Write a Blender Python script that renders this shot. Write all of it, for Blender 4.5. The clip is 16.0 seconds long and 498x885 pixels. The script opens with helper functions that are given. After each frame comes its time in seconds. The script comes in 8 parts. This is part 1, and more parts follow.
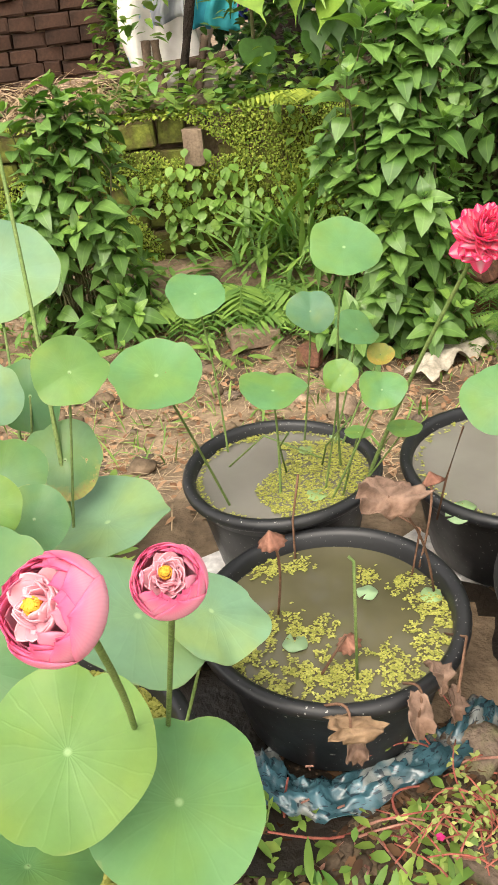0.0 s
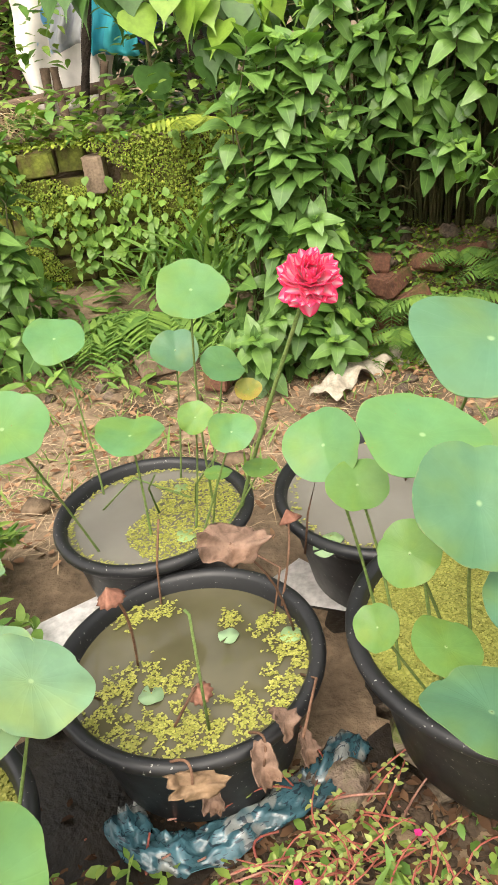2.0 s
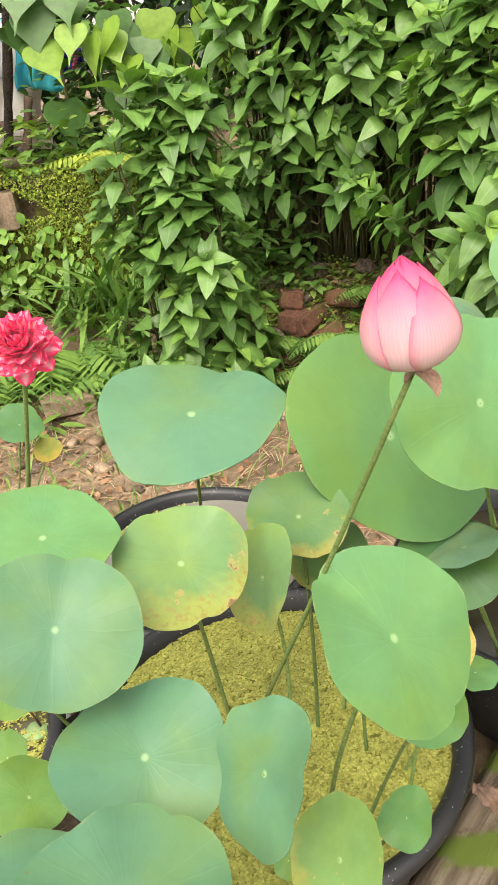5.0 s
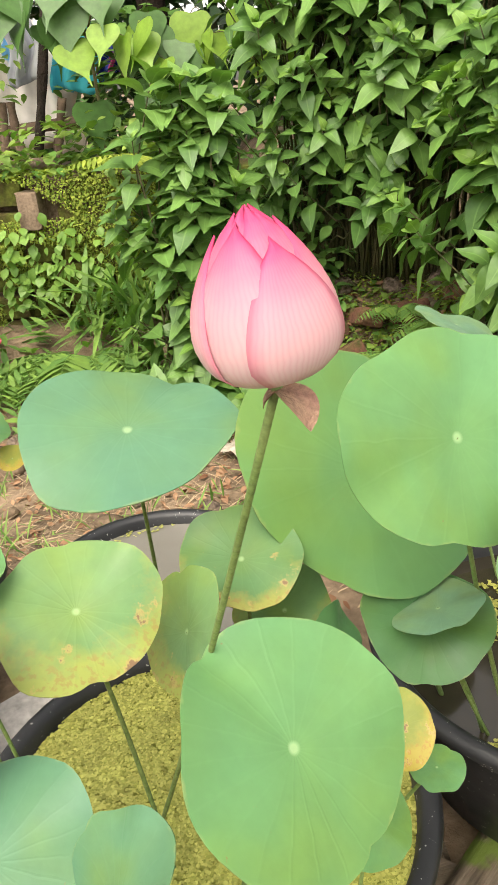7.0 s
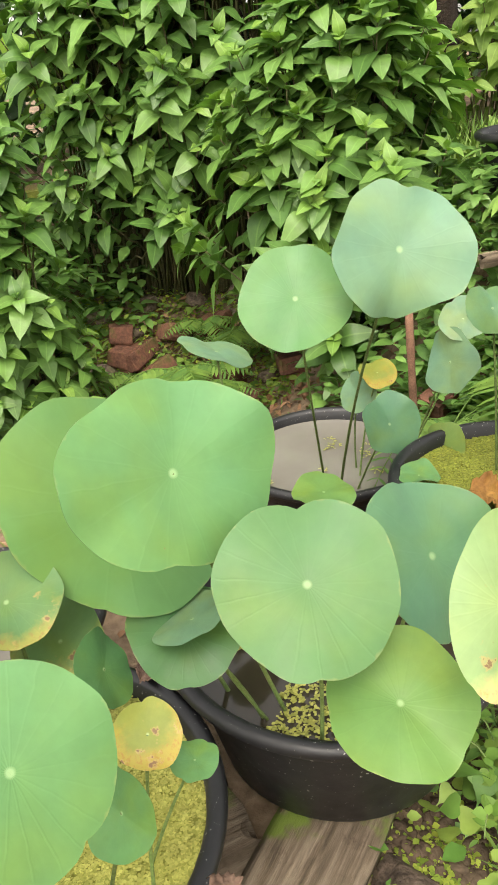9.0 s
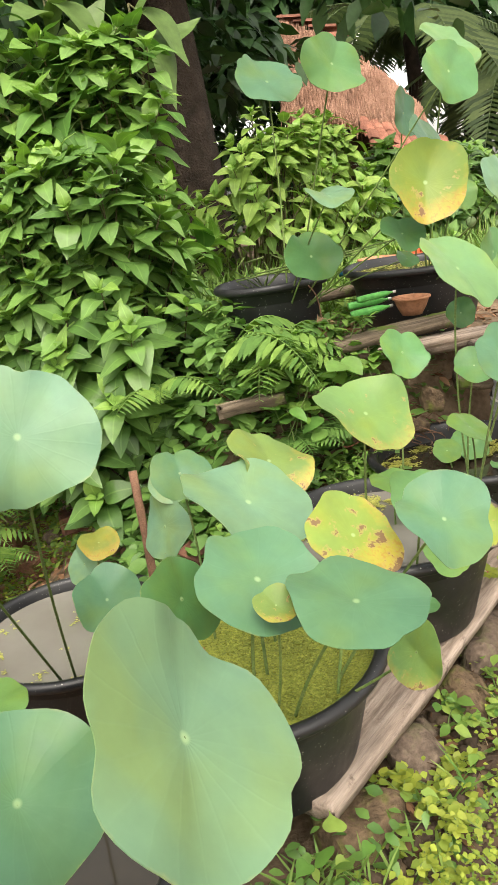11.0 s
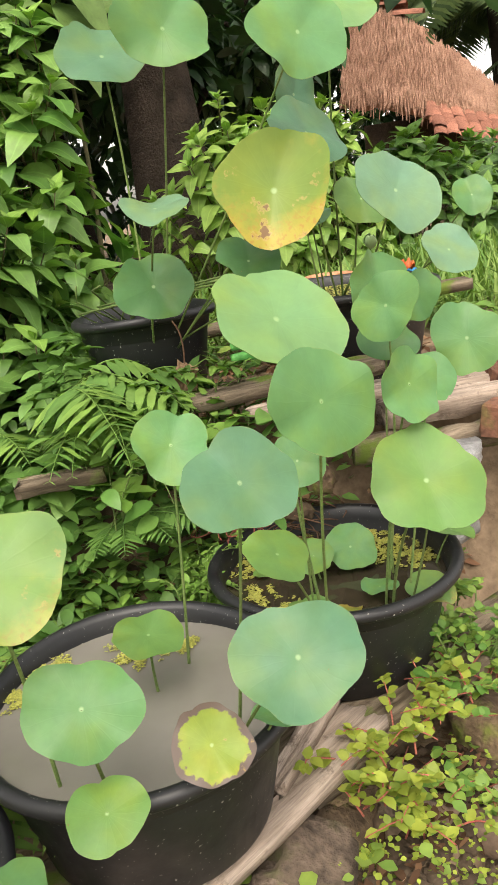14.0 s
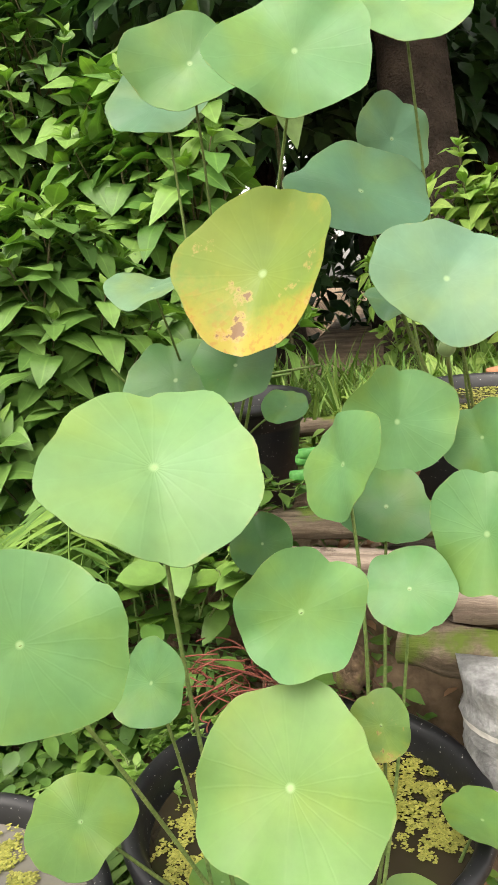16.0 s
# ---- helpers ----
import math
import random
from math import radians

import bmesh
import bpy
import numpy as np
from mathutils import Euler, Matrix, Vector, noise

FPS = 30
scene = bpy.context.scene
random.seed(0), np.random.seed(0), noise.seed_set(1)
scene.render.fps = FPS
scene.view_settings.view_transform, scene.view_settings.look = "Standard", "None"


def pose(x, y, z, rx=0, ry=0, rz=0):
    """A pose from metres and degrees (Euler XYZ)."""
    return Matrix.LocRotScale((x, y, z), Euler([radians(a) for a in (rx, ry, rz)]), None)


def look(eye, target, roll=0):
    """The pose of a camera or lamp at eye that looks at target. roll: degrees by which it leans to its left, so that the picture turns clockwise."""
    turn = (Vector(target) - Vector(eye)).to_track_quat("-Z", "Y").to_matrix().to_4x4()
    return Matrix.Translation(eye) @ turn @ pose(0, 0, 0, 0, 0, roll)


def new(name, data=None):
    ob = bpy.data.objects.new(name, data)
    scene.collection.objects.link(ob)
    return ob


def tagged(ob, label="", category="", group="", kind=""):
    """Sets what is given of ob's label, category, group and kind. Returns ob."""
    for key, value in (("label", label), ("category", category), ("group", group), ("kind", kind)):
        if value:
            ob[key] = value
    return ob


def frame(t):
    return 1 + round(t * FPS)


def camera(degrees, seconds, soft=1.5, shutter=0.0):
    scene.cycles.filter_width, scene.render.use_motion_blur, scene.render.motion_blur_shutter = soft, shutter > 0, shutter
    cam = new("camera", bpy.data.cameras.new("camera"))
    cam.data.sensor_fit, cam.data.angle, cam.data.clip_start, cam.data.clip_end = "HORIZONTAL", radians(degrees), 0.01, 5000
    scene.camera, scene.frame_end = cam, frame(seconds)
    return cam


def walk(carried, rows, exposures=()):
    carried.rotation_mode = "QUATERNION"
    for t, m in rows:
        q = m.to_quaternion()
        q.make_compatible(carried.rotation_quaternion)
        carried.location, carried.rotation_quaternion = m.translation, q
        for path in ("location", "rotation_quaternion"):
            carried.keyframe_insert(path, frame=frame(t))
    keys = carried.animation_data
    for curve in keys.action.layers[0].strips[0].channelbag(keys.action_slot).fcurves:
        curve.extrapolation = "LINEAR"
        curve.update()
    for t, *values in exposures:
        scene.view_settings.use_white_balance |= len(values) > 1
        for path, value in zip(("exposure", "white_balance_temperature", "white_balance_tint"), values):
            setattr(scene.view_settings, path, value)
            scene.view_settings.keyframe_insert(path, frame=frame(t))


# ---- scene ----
cam = camera(36.2, 16.0)
PATH = [
    (0, 0.0653, 0.0697, 1.1917, 60.665, 5.529, 1.947),
    (0.5, 0.0526, 0.0661, 1.1904, 60.554, 5.685, 3.022),
    (1, 0.0723, 0.0754, 1.1801, 60.610, 5.910, 2.260),
    (1.5, 0.1498, 0.0912, 1.1945, 60.492, 6.255, -1.343),
    (2, 0.2277, 0.0997, 1.2190, 61.047, 6.452, -2.863),
    (2.5, 0.3518, 0.0818, 1.2138, 62.601, 6.915, -0.956),
    (3, 0.4743, 0.0658, 1.2215, 63.358, 7.524, -2.028),
    (3.5, 0.5542, 0.1087, 1.2306, 63.634, 8.301, -5.135),
    (4, 0.5892, 0.1625, 1.2264, 63.563, 8.695, -8.505),
    (4.5, 0.5758, 0.1899, 1.2112, 62.844, 7.966, -7.951),
    (4.7, 0.5844, 0.1943, 1.2035, 62.555, 7.804, -5.618),
    (6.8, 0.6864, 0.3164, 1.1346, 64.877, 4.795, 0.809),
    (7, 0.6893, 0.3227, 1.1329, 64.431, 4.653, 0.436),
    (7.5, 0.6993, 0.3188, 1.1390, 64.138, 4.573, 0.734),
    (8, 0.7297, 0.3090, 1.1517, 64.091, 4.874, -0.477),
    (8.5, 0.7694, 0.2779, 1.1728, 64.204, 5.713, -5.404),
    (9, 0.7888, 0.2527, 1.1879, 63.710, 5.420, -12.857),
    (9.5, 0.7958, 0.2272, 1.2259, 64.194, 4.401, -21.178),
    (10, 0.8640, 0.2189, 1.2414, 67.949, 5.162, -26.188),
    (10.2, 0.9202, 0.2200, 1.2297, 69.244, 5.333, -26.315),
    (12.3, 1.4037, 0.3384, 1.1822, 74.107, 10.022, -20.379),
    (12.5, 1.4637, 0.3429, 1.1818, 74.201, 10.094, -20.120),
    (13, 1.6074, 0.3480, 1.1769, 73.589, 9.841, -18.634),
    (13.5, 1.7373, 0.4190, 1.1578, 73.200, 9.186, -17.713),
    (14, 1.8895, 0.5432, 1.1646, 72.561, 7.365, -16.885),
    (14.5, 2.0484, 0.6180, 1.1593, 73.194, 7.018, -10.449),
    (15, 2.2477, 0.6736, 1.1620, 75.230, 6.969, -2.705),
    (15.5, 2.4015, 0.8028, 1.1749, 76.948, 6.520, 3.586),
    (16, 2.4939, 0.9227, 1.1612, 78.680, 5.316, 9.314),
]
walk(cam, [(t, pose(*place)) for t, *place in PATH], [(0.0, 0.93), (2.0, 1.03), (4.5, 1.02), (9.5, 1.0), (12.3, 0.86), (14.2, 0.80), (16.0, 0.96)])

# ---- light ----
world = bpy.data.worlds.new("overcast_sky")
scene.world = world
world.use_nodes = True
_sky = world.node_tree.nodes.new("ShaderNodeTexSky")
_sky.sky_type, _sky.sun_disc = "NISHITA", False
_sky.sun_elevation, _sky.sun_rotation = radians(58), radians(200)
_sky.air_density, _sky.dust_density, _sky.ozone_density = 1.0, 4.0, 0.6
_bg = world.node_tree.nodes["Background"]
_bg.inputs["Strength"].default_value = 0.255
_pale = world.node_tree.nodes.new("ShaderNodeHueSaturation")
_pale.inputs["Saturation"].default_value = 0.22
_warm = world.node_tree.nodes.new("ShaderNodeMix")
_warm.data_type, _warm.blend_type = "RGBA", "MULTIPLY"
_warm.inputs[0].default_value = 1.0
_warm.inputs[7].default_value = (1.07, 1.0, 0.90, 1)
world.node_tree.links.new(_sky.outputs["Color"], _pale.inputs["Color"])
world.node_tree.links.new(_pale.outputs["Color"], _warm.inputs[6])
world.node_tree.links.new(_warm.outputs[2], _bg.inputs["Color"])
sun = new("sun", bpy.data.lights.new("sun", "SUN"))
sun.data.energy, sun.data.angle, sun.data.color = 0.45, radians(50), (1.0, 0.94, 0.82)
sun.matrix_world = look((-0.7, -1.9, 3.3), (0, 0, 0))


# ---- materials ----
def material(name, rough=0.6, spec=0.3, metal=0.0):
    m = bpy.data.materials.new(name)
    m.use_nodes = True
    p = m.node_tree.nodes["Principled BSDF"]
    p.inputs["Roughness"].default_value = rough
    p.inputs["Specular IOR Level"].default_value = spec
    p.inputs["Metallic"].default_value = metal
    return m, m.node_tree.nodes, m.node_tree.links, p


def node(nodes, kind, **values):
    n = nodes.new(kind)
    for key, value in values.items():
        if key in n.inputs:
            n.inputs[key].default_value = value
    return n


def math_node(m, op, a, b=None):
    n = m.node_tree.nodes.new("ShaderNodeMath")
    n.operation = op
    for k, v in enumerate((a, b)):
        if v is None:
            continue
        if isinstance(v, (int, float)):
            n.inputs[k].default_value = v
        else:
            m.node_tree.links.new(v, n.inputs[k])
    return n.outputs[0]


def ramp(m, fac, *stops):
    n = m.node_tree.nodes.new("ShaderNodeValToRGB")
    e = n.color_ramp.elements
    while len(e) < len(stops):
        e.new(0.5)
    for el, (pos, col) in zip(e, stops):
        el.position = pos
        el.color = (*col, 1) if len(col) == 3 else col
    m.node_tree.links.new(fac, n.inputs[0])
    return n.outputs["Color"]


def mix(m, fac, a, b, mode="MIX"):
    n = m.node_tree.nodes.new("ShaderNodeMix")
    n.data_type, n.blend_type = "RGBA", mode
    for k, v in ((0, fac), (6, a), (7, b)):
        if isinstance(v, (int, float)):
            n.inputs[k].default_value = v
        elif isinstance(v, tuple):
            n.inputs[k].default_value = (*v, 1)
        else:
            m.node_tree.links.new(v, n.inputs[k])
    return n.outputs[2]


def noise_of(m, scale, detail=4.0, coord="Object", rough=0.55):
    tc = m.node_tree.nodes.new("ShaderNodeTexCoord")
    n = node(m.node_tree.nodes, "ShaderNodeTexNoise", Scale=scale, Detail=detail, Roughness=rough)
    m.node_tree.links.new(tc.outputs[coord], n.inputs["Vector"])
    return n.outputs["Fac"]


def bump(m, p, height, strength=0.3, dist=0.01):
    b = node(m.node_tree.nodes, "ShaderNodeBump", Strength=strength, Distance=dist)
    m.node_tree.links.new(height, b.inputs["Height"])
    m.node_tree.links.new(b.outputs["Normal"], p.inputs["Normal"])


def rough_surface(name, colours, scale, rough=0.85, fine=None, relief=0.4, dist=0.01, spec=0.2, island=False):
    """A surface with colour variation at two scales and fine relief."""
    m, nodes, links, p = material(name, rough, spec)
    a = noise_of(m, scale, 6)
    b = noise_of(m, fine or scale * 9, 5)
    n = len(colours)
    c = ramp(m, a, *[(0.28 + 0.44 * k / max(1, n - 1), c) for k, c in enumerate(colours)])
    c = mix(m, 0.55, c, ramp(m, b, (0.3, (0.45,) * 3), (0.7, (1.35,) * 3)), "MULTIPLY")
    info = nodes.new("ShaderNodeNewGeometry" if island else "ShaderNodeObjectInfo")
    shade = ramp(m, info.outputs["Random Per Island" if island else "Random"], (0.0, (0.72,) * 3), (1.0, (1.25,) * 3))
    c = mix(m, 1.0, c, shade, "MULTIPLY")
    links.new(c, p.inputs["Base Color"])
    bump(m, p, math_node(m, "ADD", math_node(m, "MULTIPLY", a, 0.6), math_node(m, "MULTIPLY", b, 0.4)), relief, dist)
    return m


def thin_leaf(name, dark, light, rough=0.5, glow=0.25, spec=0.35, vein=True):
    """Foliage: colour by leaf, thin enough to let light through."""
    m, nodes, links, p = material(name, rough, spec)
    geo = nodes.new("ShaderNodeNewGeometry")
    dark, light = (dark[0] * 1.1, *dark[1:]), (light[0] * 1.1, *light[1:])
    c = ramp(m, geo.outputs["Random Per Island"], (0.0, dark), (1.0, light))
    a = noise_of(m, 30, 3)
    c = mix(m, 0.5, c, ramp(m, a, (0.3, (0.6,) * 3), (0.75, (1.3,) * 3)), "MULTIPLY")
    if vein:
        rib = nodes.new("ShaderNodeAttribute")
        rib.attribute_name = "rib"
        line = ramp(m, rib.outputs["Fac"], (0.74, (0,) * 3), (1.0, (1,) * 3))
        c = mix(m, math_node(m, "MULTIPLY", line, 0.26), c, tuple(min(1.0, 1.7 * k + 0.03) for k in light))
    links.new(c, p.inputs["Base Color"])
    t = nodes.new("ShaderNodeBsdfTranslucent")
    links.new(mix(m, 1.0, c, (1.0, 1.25, 0.45), "MULTIPLY"), t.inputs["Color"])
    ms = nodes.new("ShaderNodeMixShader")
    ms.inputs[0].default_value = glow
    links.new(p.outputs[0], ms.inputs[1])
    links.new(t.outputs[0], ms.inputs[2])
    links.new(ms.outputs[0], nodes["Material Output"].inputs["Surface"])
    bump(m, p, noise_of(m, 60, 2), 0.25, 0.004)
    return m


def lotus_blade(name, base, edge=None, edge_amount=0.0, spots=0.0, rim=None, across=False):
    """The waxy upper side of a lotus leaf: radiating veins, a pale eye, blotches and a fading margin."""
    m, nodes, links, p = material(name, 0.44, 0.34)
    p.inputs["Sheen Weight"].default_value = 0.06
    p.inputs["Sheen Roughness"].default_value = 0.4
    tc = nodes.new("ShaderNodeTexCoord")
    info = nodes.new("ShaderNodeObjectInfo")
    own = nodes.new("ShaderNodeVectorMath")
    own.operation = "MULTIPLY_ADD"
    links.new(info.outputs["Random"], own.inputs[0])
    own.inputs[1].default_value = (37.0, 19.0, 53.0)
    links.new(tc.outputs["Object"], own.inputs[2])

    def mottle(scale, detail, rough=0.55):
        n = node(nodes, "ShaderNodeTexNoise", Scale=scale, Detail=detail, Roughness=rough)
        links.new(own.outputs[0], n.inputs["Vector"])
        return n.outputs["Fac"]

    sep = nodes.new("ShaderNodeSeparateXYZ")
    links.new(tc.outputs["Object"], sep.inputs[0])
    x, y = sep.outputs[0], sep.outputs[1]
    r = math_node(m, "SQRT", math_node(m, "ADD", math_node(m, "MULTIPLY", x, x), math_node(m, "MULTIPLY", y, y)))
    ang = math_node(m, "ARCTAN2", y, x)
    base = (base[0] * (0.77 if edge is None else 0.83), base[1] * 0.75, base[2] * 0.70)
    # Broad mottle paints bluish sky sheen and yellowish see-through light into the colour.
    warm_glow = (base[0] * 1.14 + 0.006, base[1] * 1.03, base[2] * 0.74)
    cool_sheen = (base[0] * 0.93, base[1] * 0.99, base[2] * 1.14)
    c = ramp(m, mottle(0.85, 2), (0.32, cool_sheen), (0.5, base), (0.68, warm_glow))
    fine = mottle(9, 5)
    c = mix(m, 0.30, c, ramp(m, mottle(2.2, 4), (0.3, (0.72,) * 3), (0.7, (1.16,) * 3)), "MULTIPLY")
    c = mix(m, 0.10, c, ramp(m, fine, (0.3, (0.7,) * 3), (0.7, (1.2,) * 3)), "MULTIPLY")
    wob = math_node(m, "MULTIPLY", math_node(m, "SUBTRACT", mottle(2.6, 2), 0.5), 0.12)
    v = math_node(m, "ABSOLUTE", math_node(m, "SINE", math_node(m, "MULTIPLY", math_node(m, "ADD", ang, wob), 10.5)))
    vein = math_node(m, "SUBTRACT", 1.0, math_node(m, "MINIMUM", math_node(m, "MULTIPLY", math_node(m, "MULTIPLY", v, math_node(m, "ADD", r, 0.12)), 4.5), 1.0))
    c = mix(m, math_node(m, "MULTIPLY", vein, 0.055), c, tuple(min(1, 1.3 * k + 0.03) for k in base))
    if edge:
        far = math_node(m, "ADD", math_node(m, "ADD", math_node(m, "MULTIPLY", r, 0.42), math_node(m, "MULTIPLY", y if across else x, 0.8 if across else 0.24)), math_node(m, "MULTIPLY", mottle(1.7, 6, 0.65), 0.75))
        f = ramp(m, math_node(m, "SUBTRACT", far, 1.0 - edge_amount), (0.0, (0,) * 3), (0.26, (1,) * 3))
        c = mix(m, math_node(m, "MULTIPLY", f, 0.85), c, edge)
        c = mix(m, math_node(m, "MULTIPLY", math_node(m, "MULTIPLY", f, 0.55), ramp(m, mottle(11, 4), (0.52, (0,) * 3), (0.62, (1,) * 3))), c, tuple(0.8 * k for k in (edge[0] * 1.1, edge[1] * 0.62, edge[2])))
    sep2 = nodes.new("ShaderNodeSeparateXYZ")
    links.new(tc.outputs["UV"], sep2.inputs[0])
    out = sep2.outputs[0]
    thin = ramp(m, math_node(m, "MULTIPLY", math_node(m, "ADD", out, math_node(m, "MULTIPLY", mottle(5.0, 4), 0.16)), 0.5), (0.536, (0,) * 3), (0.556, (1,) * 3))
    c = mix(m, math_node(m, "MULTIPLY", thin, 0.4), c, (0.36, 0.36, 0.13))
    fleck = ramp(m, mottle(7.5, 3), (0.765, (0,) * 3), (0.785, (1,) * 3))
    c = mix(m, math_node(m, "MULTIPLY", fleck, 0.7), c, (0.2, 0.13, 0.05))
    if rim:
        f = ramp(m, math_node(m, "MULTIPLY", math_node(m, "ADD", out, math_node(m, "MULTIPLY", mottle(3.0, 5), 0.6)), 0.5), (0.56, (0,) * 3), (0.585, (1,) * 3))
        c = mix(m, f, c, rim)
    if spots:
        # dead patches, mostly towards the low side, each with a pale scorched border
        where = math_node(m, "ADD", mottle(2.7, 6, 0.62), math_node(m, "MULTIPLY", x, 0.07))
        c = mix(m, ramp(m, where, (0.66 - spots * 0.12, (0,) * 3), (0.70 - spots * 0.12, (0.6,) * 3)), c, (0.42, 0.30, 0.11))
        f = ramp(m, where, (0.71 - spots * 0.12, (0,) * 3), (0.735 - spots * 0.12, (1,) * 3))
        c = mix(m, math_node(m, "MULTIPLY", f, 0.88), c, (0.17, 0.095, 0.055))
    eye = ramp(m, math_node(m, "ADD", r, math_node(m, "MULTIPLY", math_node(m, "SUBTRACT", fine, 0.5), 0.03)), (0.026, (1,) * 3), (0.06, (0,) * 3))
    c = mix(m, math_node(m, "MULTIPLY", eye, 0.38), c, (0.5, 0.66, 0.36))
    c = mix(m, 1.0, c, ramp(m, info.outputs["Random"], (0.0, (0.90, 0.89, 0.84)), (1.0, (1.10, 1.08, 1.12))), "MULTIPLY")
    links.new(c, p.inputs["Base Color"])
    links.new(ramp(m, mottle(3.0, 3), (0.3, (0.36,) * 3), (0.7, (0.52,) * 3)), p.inputs["Roughness"])
    t = nodes.new("ShaderNodeBsdfTranslucent")
    links.new(mix(m, 1.0, c, (1.0, 1.3, 0.4), "MULTIPLY"), t.inputs["Color"])
    ms = nodes.new("ShaderNodeMixShader")
    ms.inputs[0].default_value = 0.25
    links.new(p.outputs[0], ms.inputs[1])
    links.new(t.outputs[0], ms.inputs[2])
    links.new(ms.outputs[0], nodes["Material Output"].inputs["Surface"])
    h = math_node(m, "ADD", math_node(m, "MULTIPLY", vein, 0.55), math_node(m, "MULTIPLY", mottle(6, 3), 0.5))
    bump(m, p, h, 0.07, 0.006)
    return m


BROWN = (0.2, 0.12, 0.075)
YEL = (0.36, 0.29, 0.045)
BLADE = {
    "green": lotus_blade("lotus_green", (0.15, 0.34, 0.12)),
    "blue": lotus_blade("lotus_blue_green", (0.13, 0.29, 0.155)),
    "pale": lotus_blade("lotus_pale", (0.20, 0.37, 0.22)),
    "mint": lotus_blade("lotus_mint", (0.245, 0.425, 0.235)),
    "mid": lotus_blade("lotus_mid_green", (0.115, 0.265, 0.09)),
    "lime": lotus_blade("lotus_lime", (0.165, 0.325, 0.08)),
    "limeblue": lotus_blade("lotus_new", (0.22, 0.42, 0.17)),
    # Darker copy of the green: shade on these leaves is put into the colour.
    "dark": lotus_blade("lotus_shaded", (0.085, 0.22, 0.07)),
    "olive": lotus_blade("lotus_olive", (0.14, 0.25, 0.07)),
    "yellow": lotus_blade("lotus_yellow", (0.26, 0.33, 0.06), YEL, 0.42, 0.35),
    "yellowpart": lotus_blade("lotus_yellowing", (0.17, 0.34, 0.12), (0.3, 0.33, 0.07), 0.36, 0.25),
    "yelloweb": lotus_blade("lotus_yellow_margin", (0.2, 0.38, 0.11), (0.33, 0.34, 0.08), 0.2, 0.3),
    "yellowside": lotus_blade("lotus_half_yellow", (0.30, 0.48, 0.20), (0.52, 0.52, 0.20), 0.34, 0.10, across=True),
    "scorched": lotus_blade("lotus_scorched", (0.125, 0.275, 0.10), (0.30, 0.29, 0.07), 0.24, 0.32),
    "mottled": lotus_blade("lotus_mottled", (0.2, 0.33, 0.08), (0.36, 0.33, 0.06), 0.3, 0.55),
    "dying": lotus_blade("lotus_dying", (0.27, 0.42, 0.08), (0.44, 0.37, 0.06), 0.36, 1.0),
    "cup": lotus_blade("lotus_old_cup", (0.2, 0.33, 0.06), (0.38, 0.31, 0.05), 0.34, 0.4),
    "deadrim": lotus_blade("lotus_withered_rim", (0.27, 0.40, 0.06), (0.40, 0.38, 0.06), 0.18, 0.2, (0.13, 0.098, 0.082)),
    "dead": lotus_blade("lotus_dead", (0.2, 0.13, 0.05), BROWN, 0.5, 0.5),
}
LOOKS = {
    "green": "soft green round lotus leaf on a slim stalk", "blue": "blue-green waxy round lotus leaf on a stalk",
    "mid": "full green waxy lotus leaf on a stalk",
    "pale": "pale silvery green lotus leaf on a stalk", "mint": "smooth pale mint green lotus leaf on a stalk", "lime": "fresh yellow-green lotus leaf on a stalk",
    "limeblue": "young bright green lotus leaf on a stalk", "dark": "lotus leaf on a stalk, its green darkened for shade",
    "olive": "dull olive green lotus leaf above duckweed", "yellow": "yellowing lotus leaf with orange brown margin",
    "yellowpart": "green lotus leaf turning yellow along one side", "yelloweb": "green lotus leaf with yellow and brown margin",
    "yellowside": "upright lotus leaf, half green and half yellow", "mottled": "mottled yellow-green lotus leaf with brown spots",
    "scorched": "dull green lotus leaf with scorched brown margin",
    "dying": "withering yellow lotus leaf with brown patches", "deadrim": "yellow lotus leaf with curled dead brown rim",
    "cup": "old cup-shaped lotus leaf, yellow with brown margin",
    "dead": "dead brown lotus leaf sunk on duckweed",
}
M_STALK = rough_surface("lotus_stalk", [(0.1, 0.17, 0.045), (0.17, 0.22, 0.07)], 25, 0.6)
M_STALK_DRY = rough_surface("dry_stalk", [(0.09, 0.05, 0.03), (0.2, 0.11, 0.07)], 30, 0.8)
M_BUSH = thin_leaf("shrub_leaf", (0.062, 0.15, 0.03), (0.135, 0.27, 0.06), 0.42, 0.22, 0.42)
M_BUSH_TIP = thin_leaf("shrub_young_leaf", (0.12, 0.25, 0.042), (0.20, 0.36, 0.07), 0.42, 0.25)
M_BUSH_MID = thin_leaf("shrub_light_leaf", (0.08, 0.20, 0.038), (0.165, 0.315, 0.068), 0.44, 0.25, 0.4)
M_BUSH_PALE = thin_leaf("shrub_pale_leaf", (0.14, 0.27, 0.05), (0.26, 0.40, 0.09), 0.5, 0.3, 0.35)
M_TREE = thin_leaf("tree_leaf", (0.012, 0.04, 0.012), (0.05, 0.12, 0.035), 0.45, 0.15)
M_FERN = thin_leaf("fern_leaf", (0.07, 0.17, 0.035), (0.18, 0.32, 0.06), 0.55, 0.25)
M_WEED = thin_leaf("weed_leaf", (0.08, 0.2, 0.035), (0.24, 0.36, 0.07), 0.5, 0.25)
M_MOSS = thin_leaf("moss_leaf", (0.11, 0.19, 0.02), (0.27, 0.35, 0.045), 0.8, 0.2)
M_GRASS = thin_leaf("grass_blade", (0.08, 0.19, 0.03), (0.22, 0.34, 0.08), 0.6, 0.2)
M_DUCK = thin_leaf("duckweed_frond", (0.19, 0.225, 0.036), (0.40, 0.43, 0.105), 0.5, 0.1)
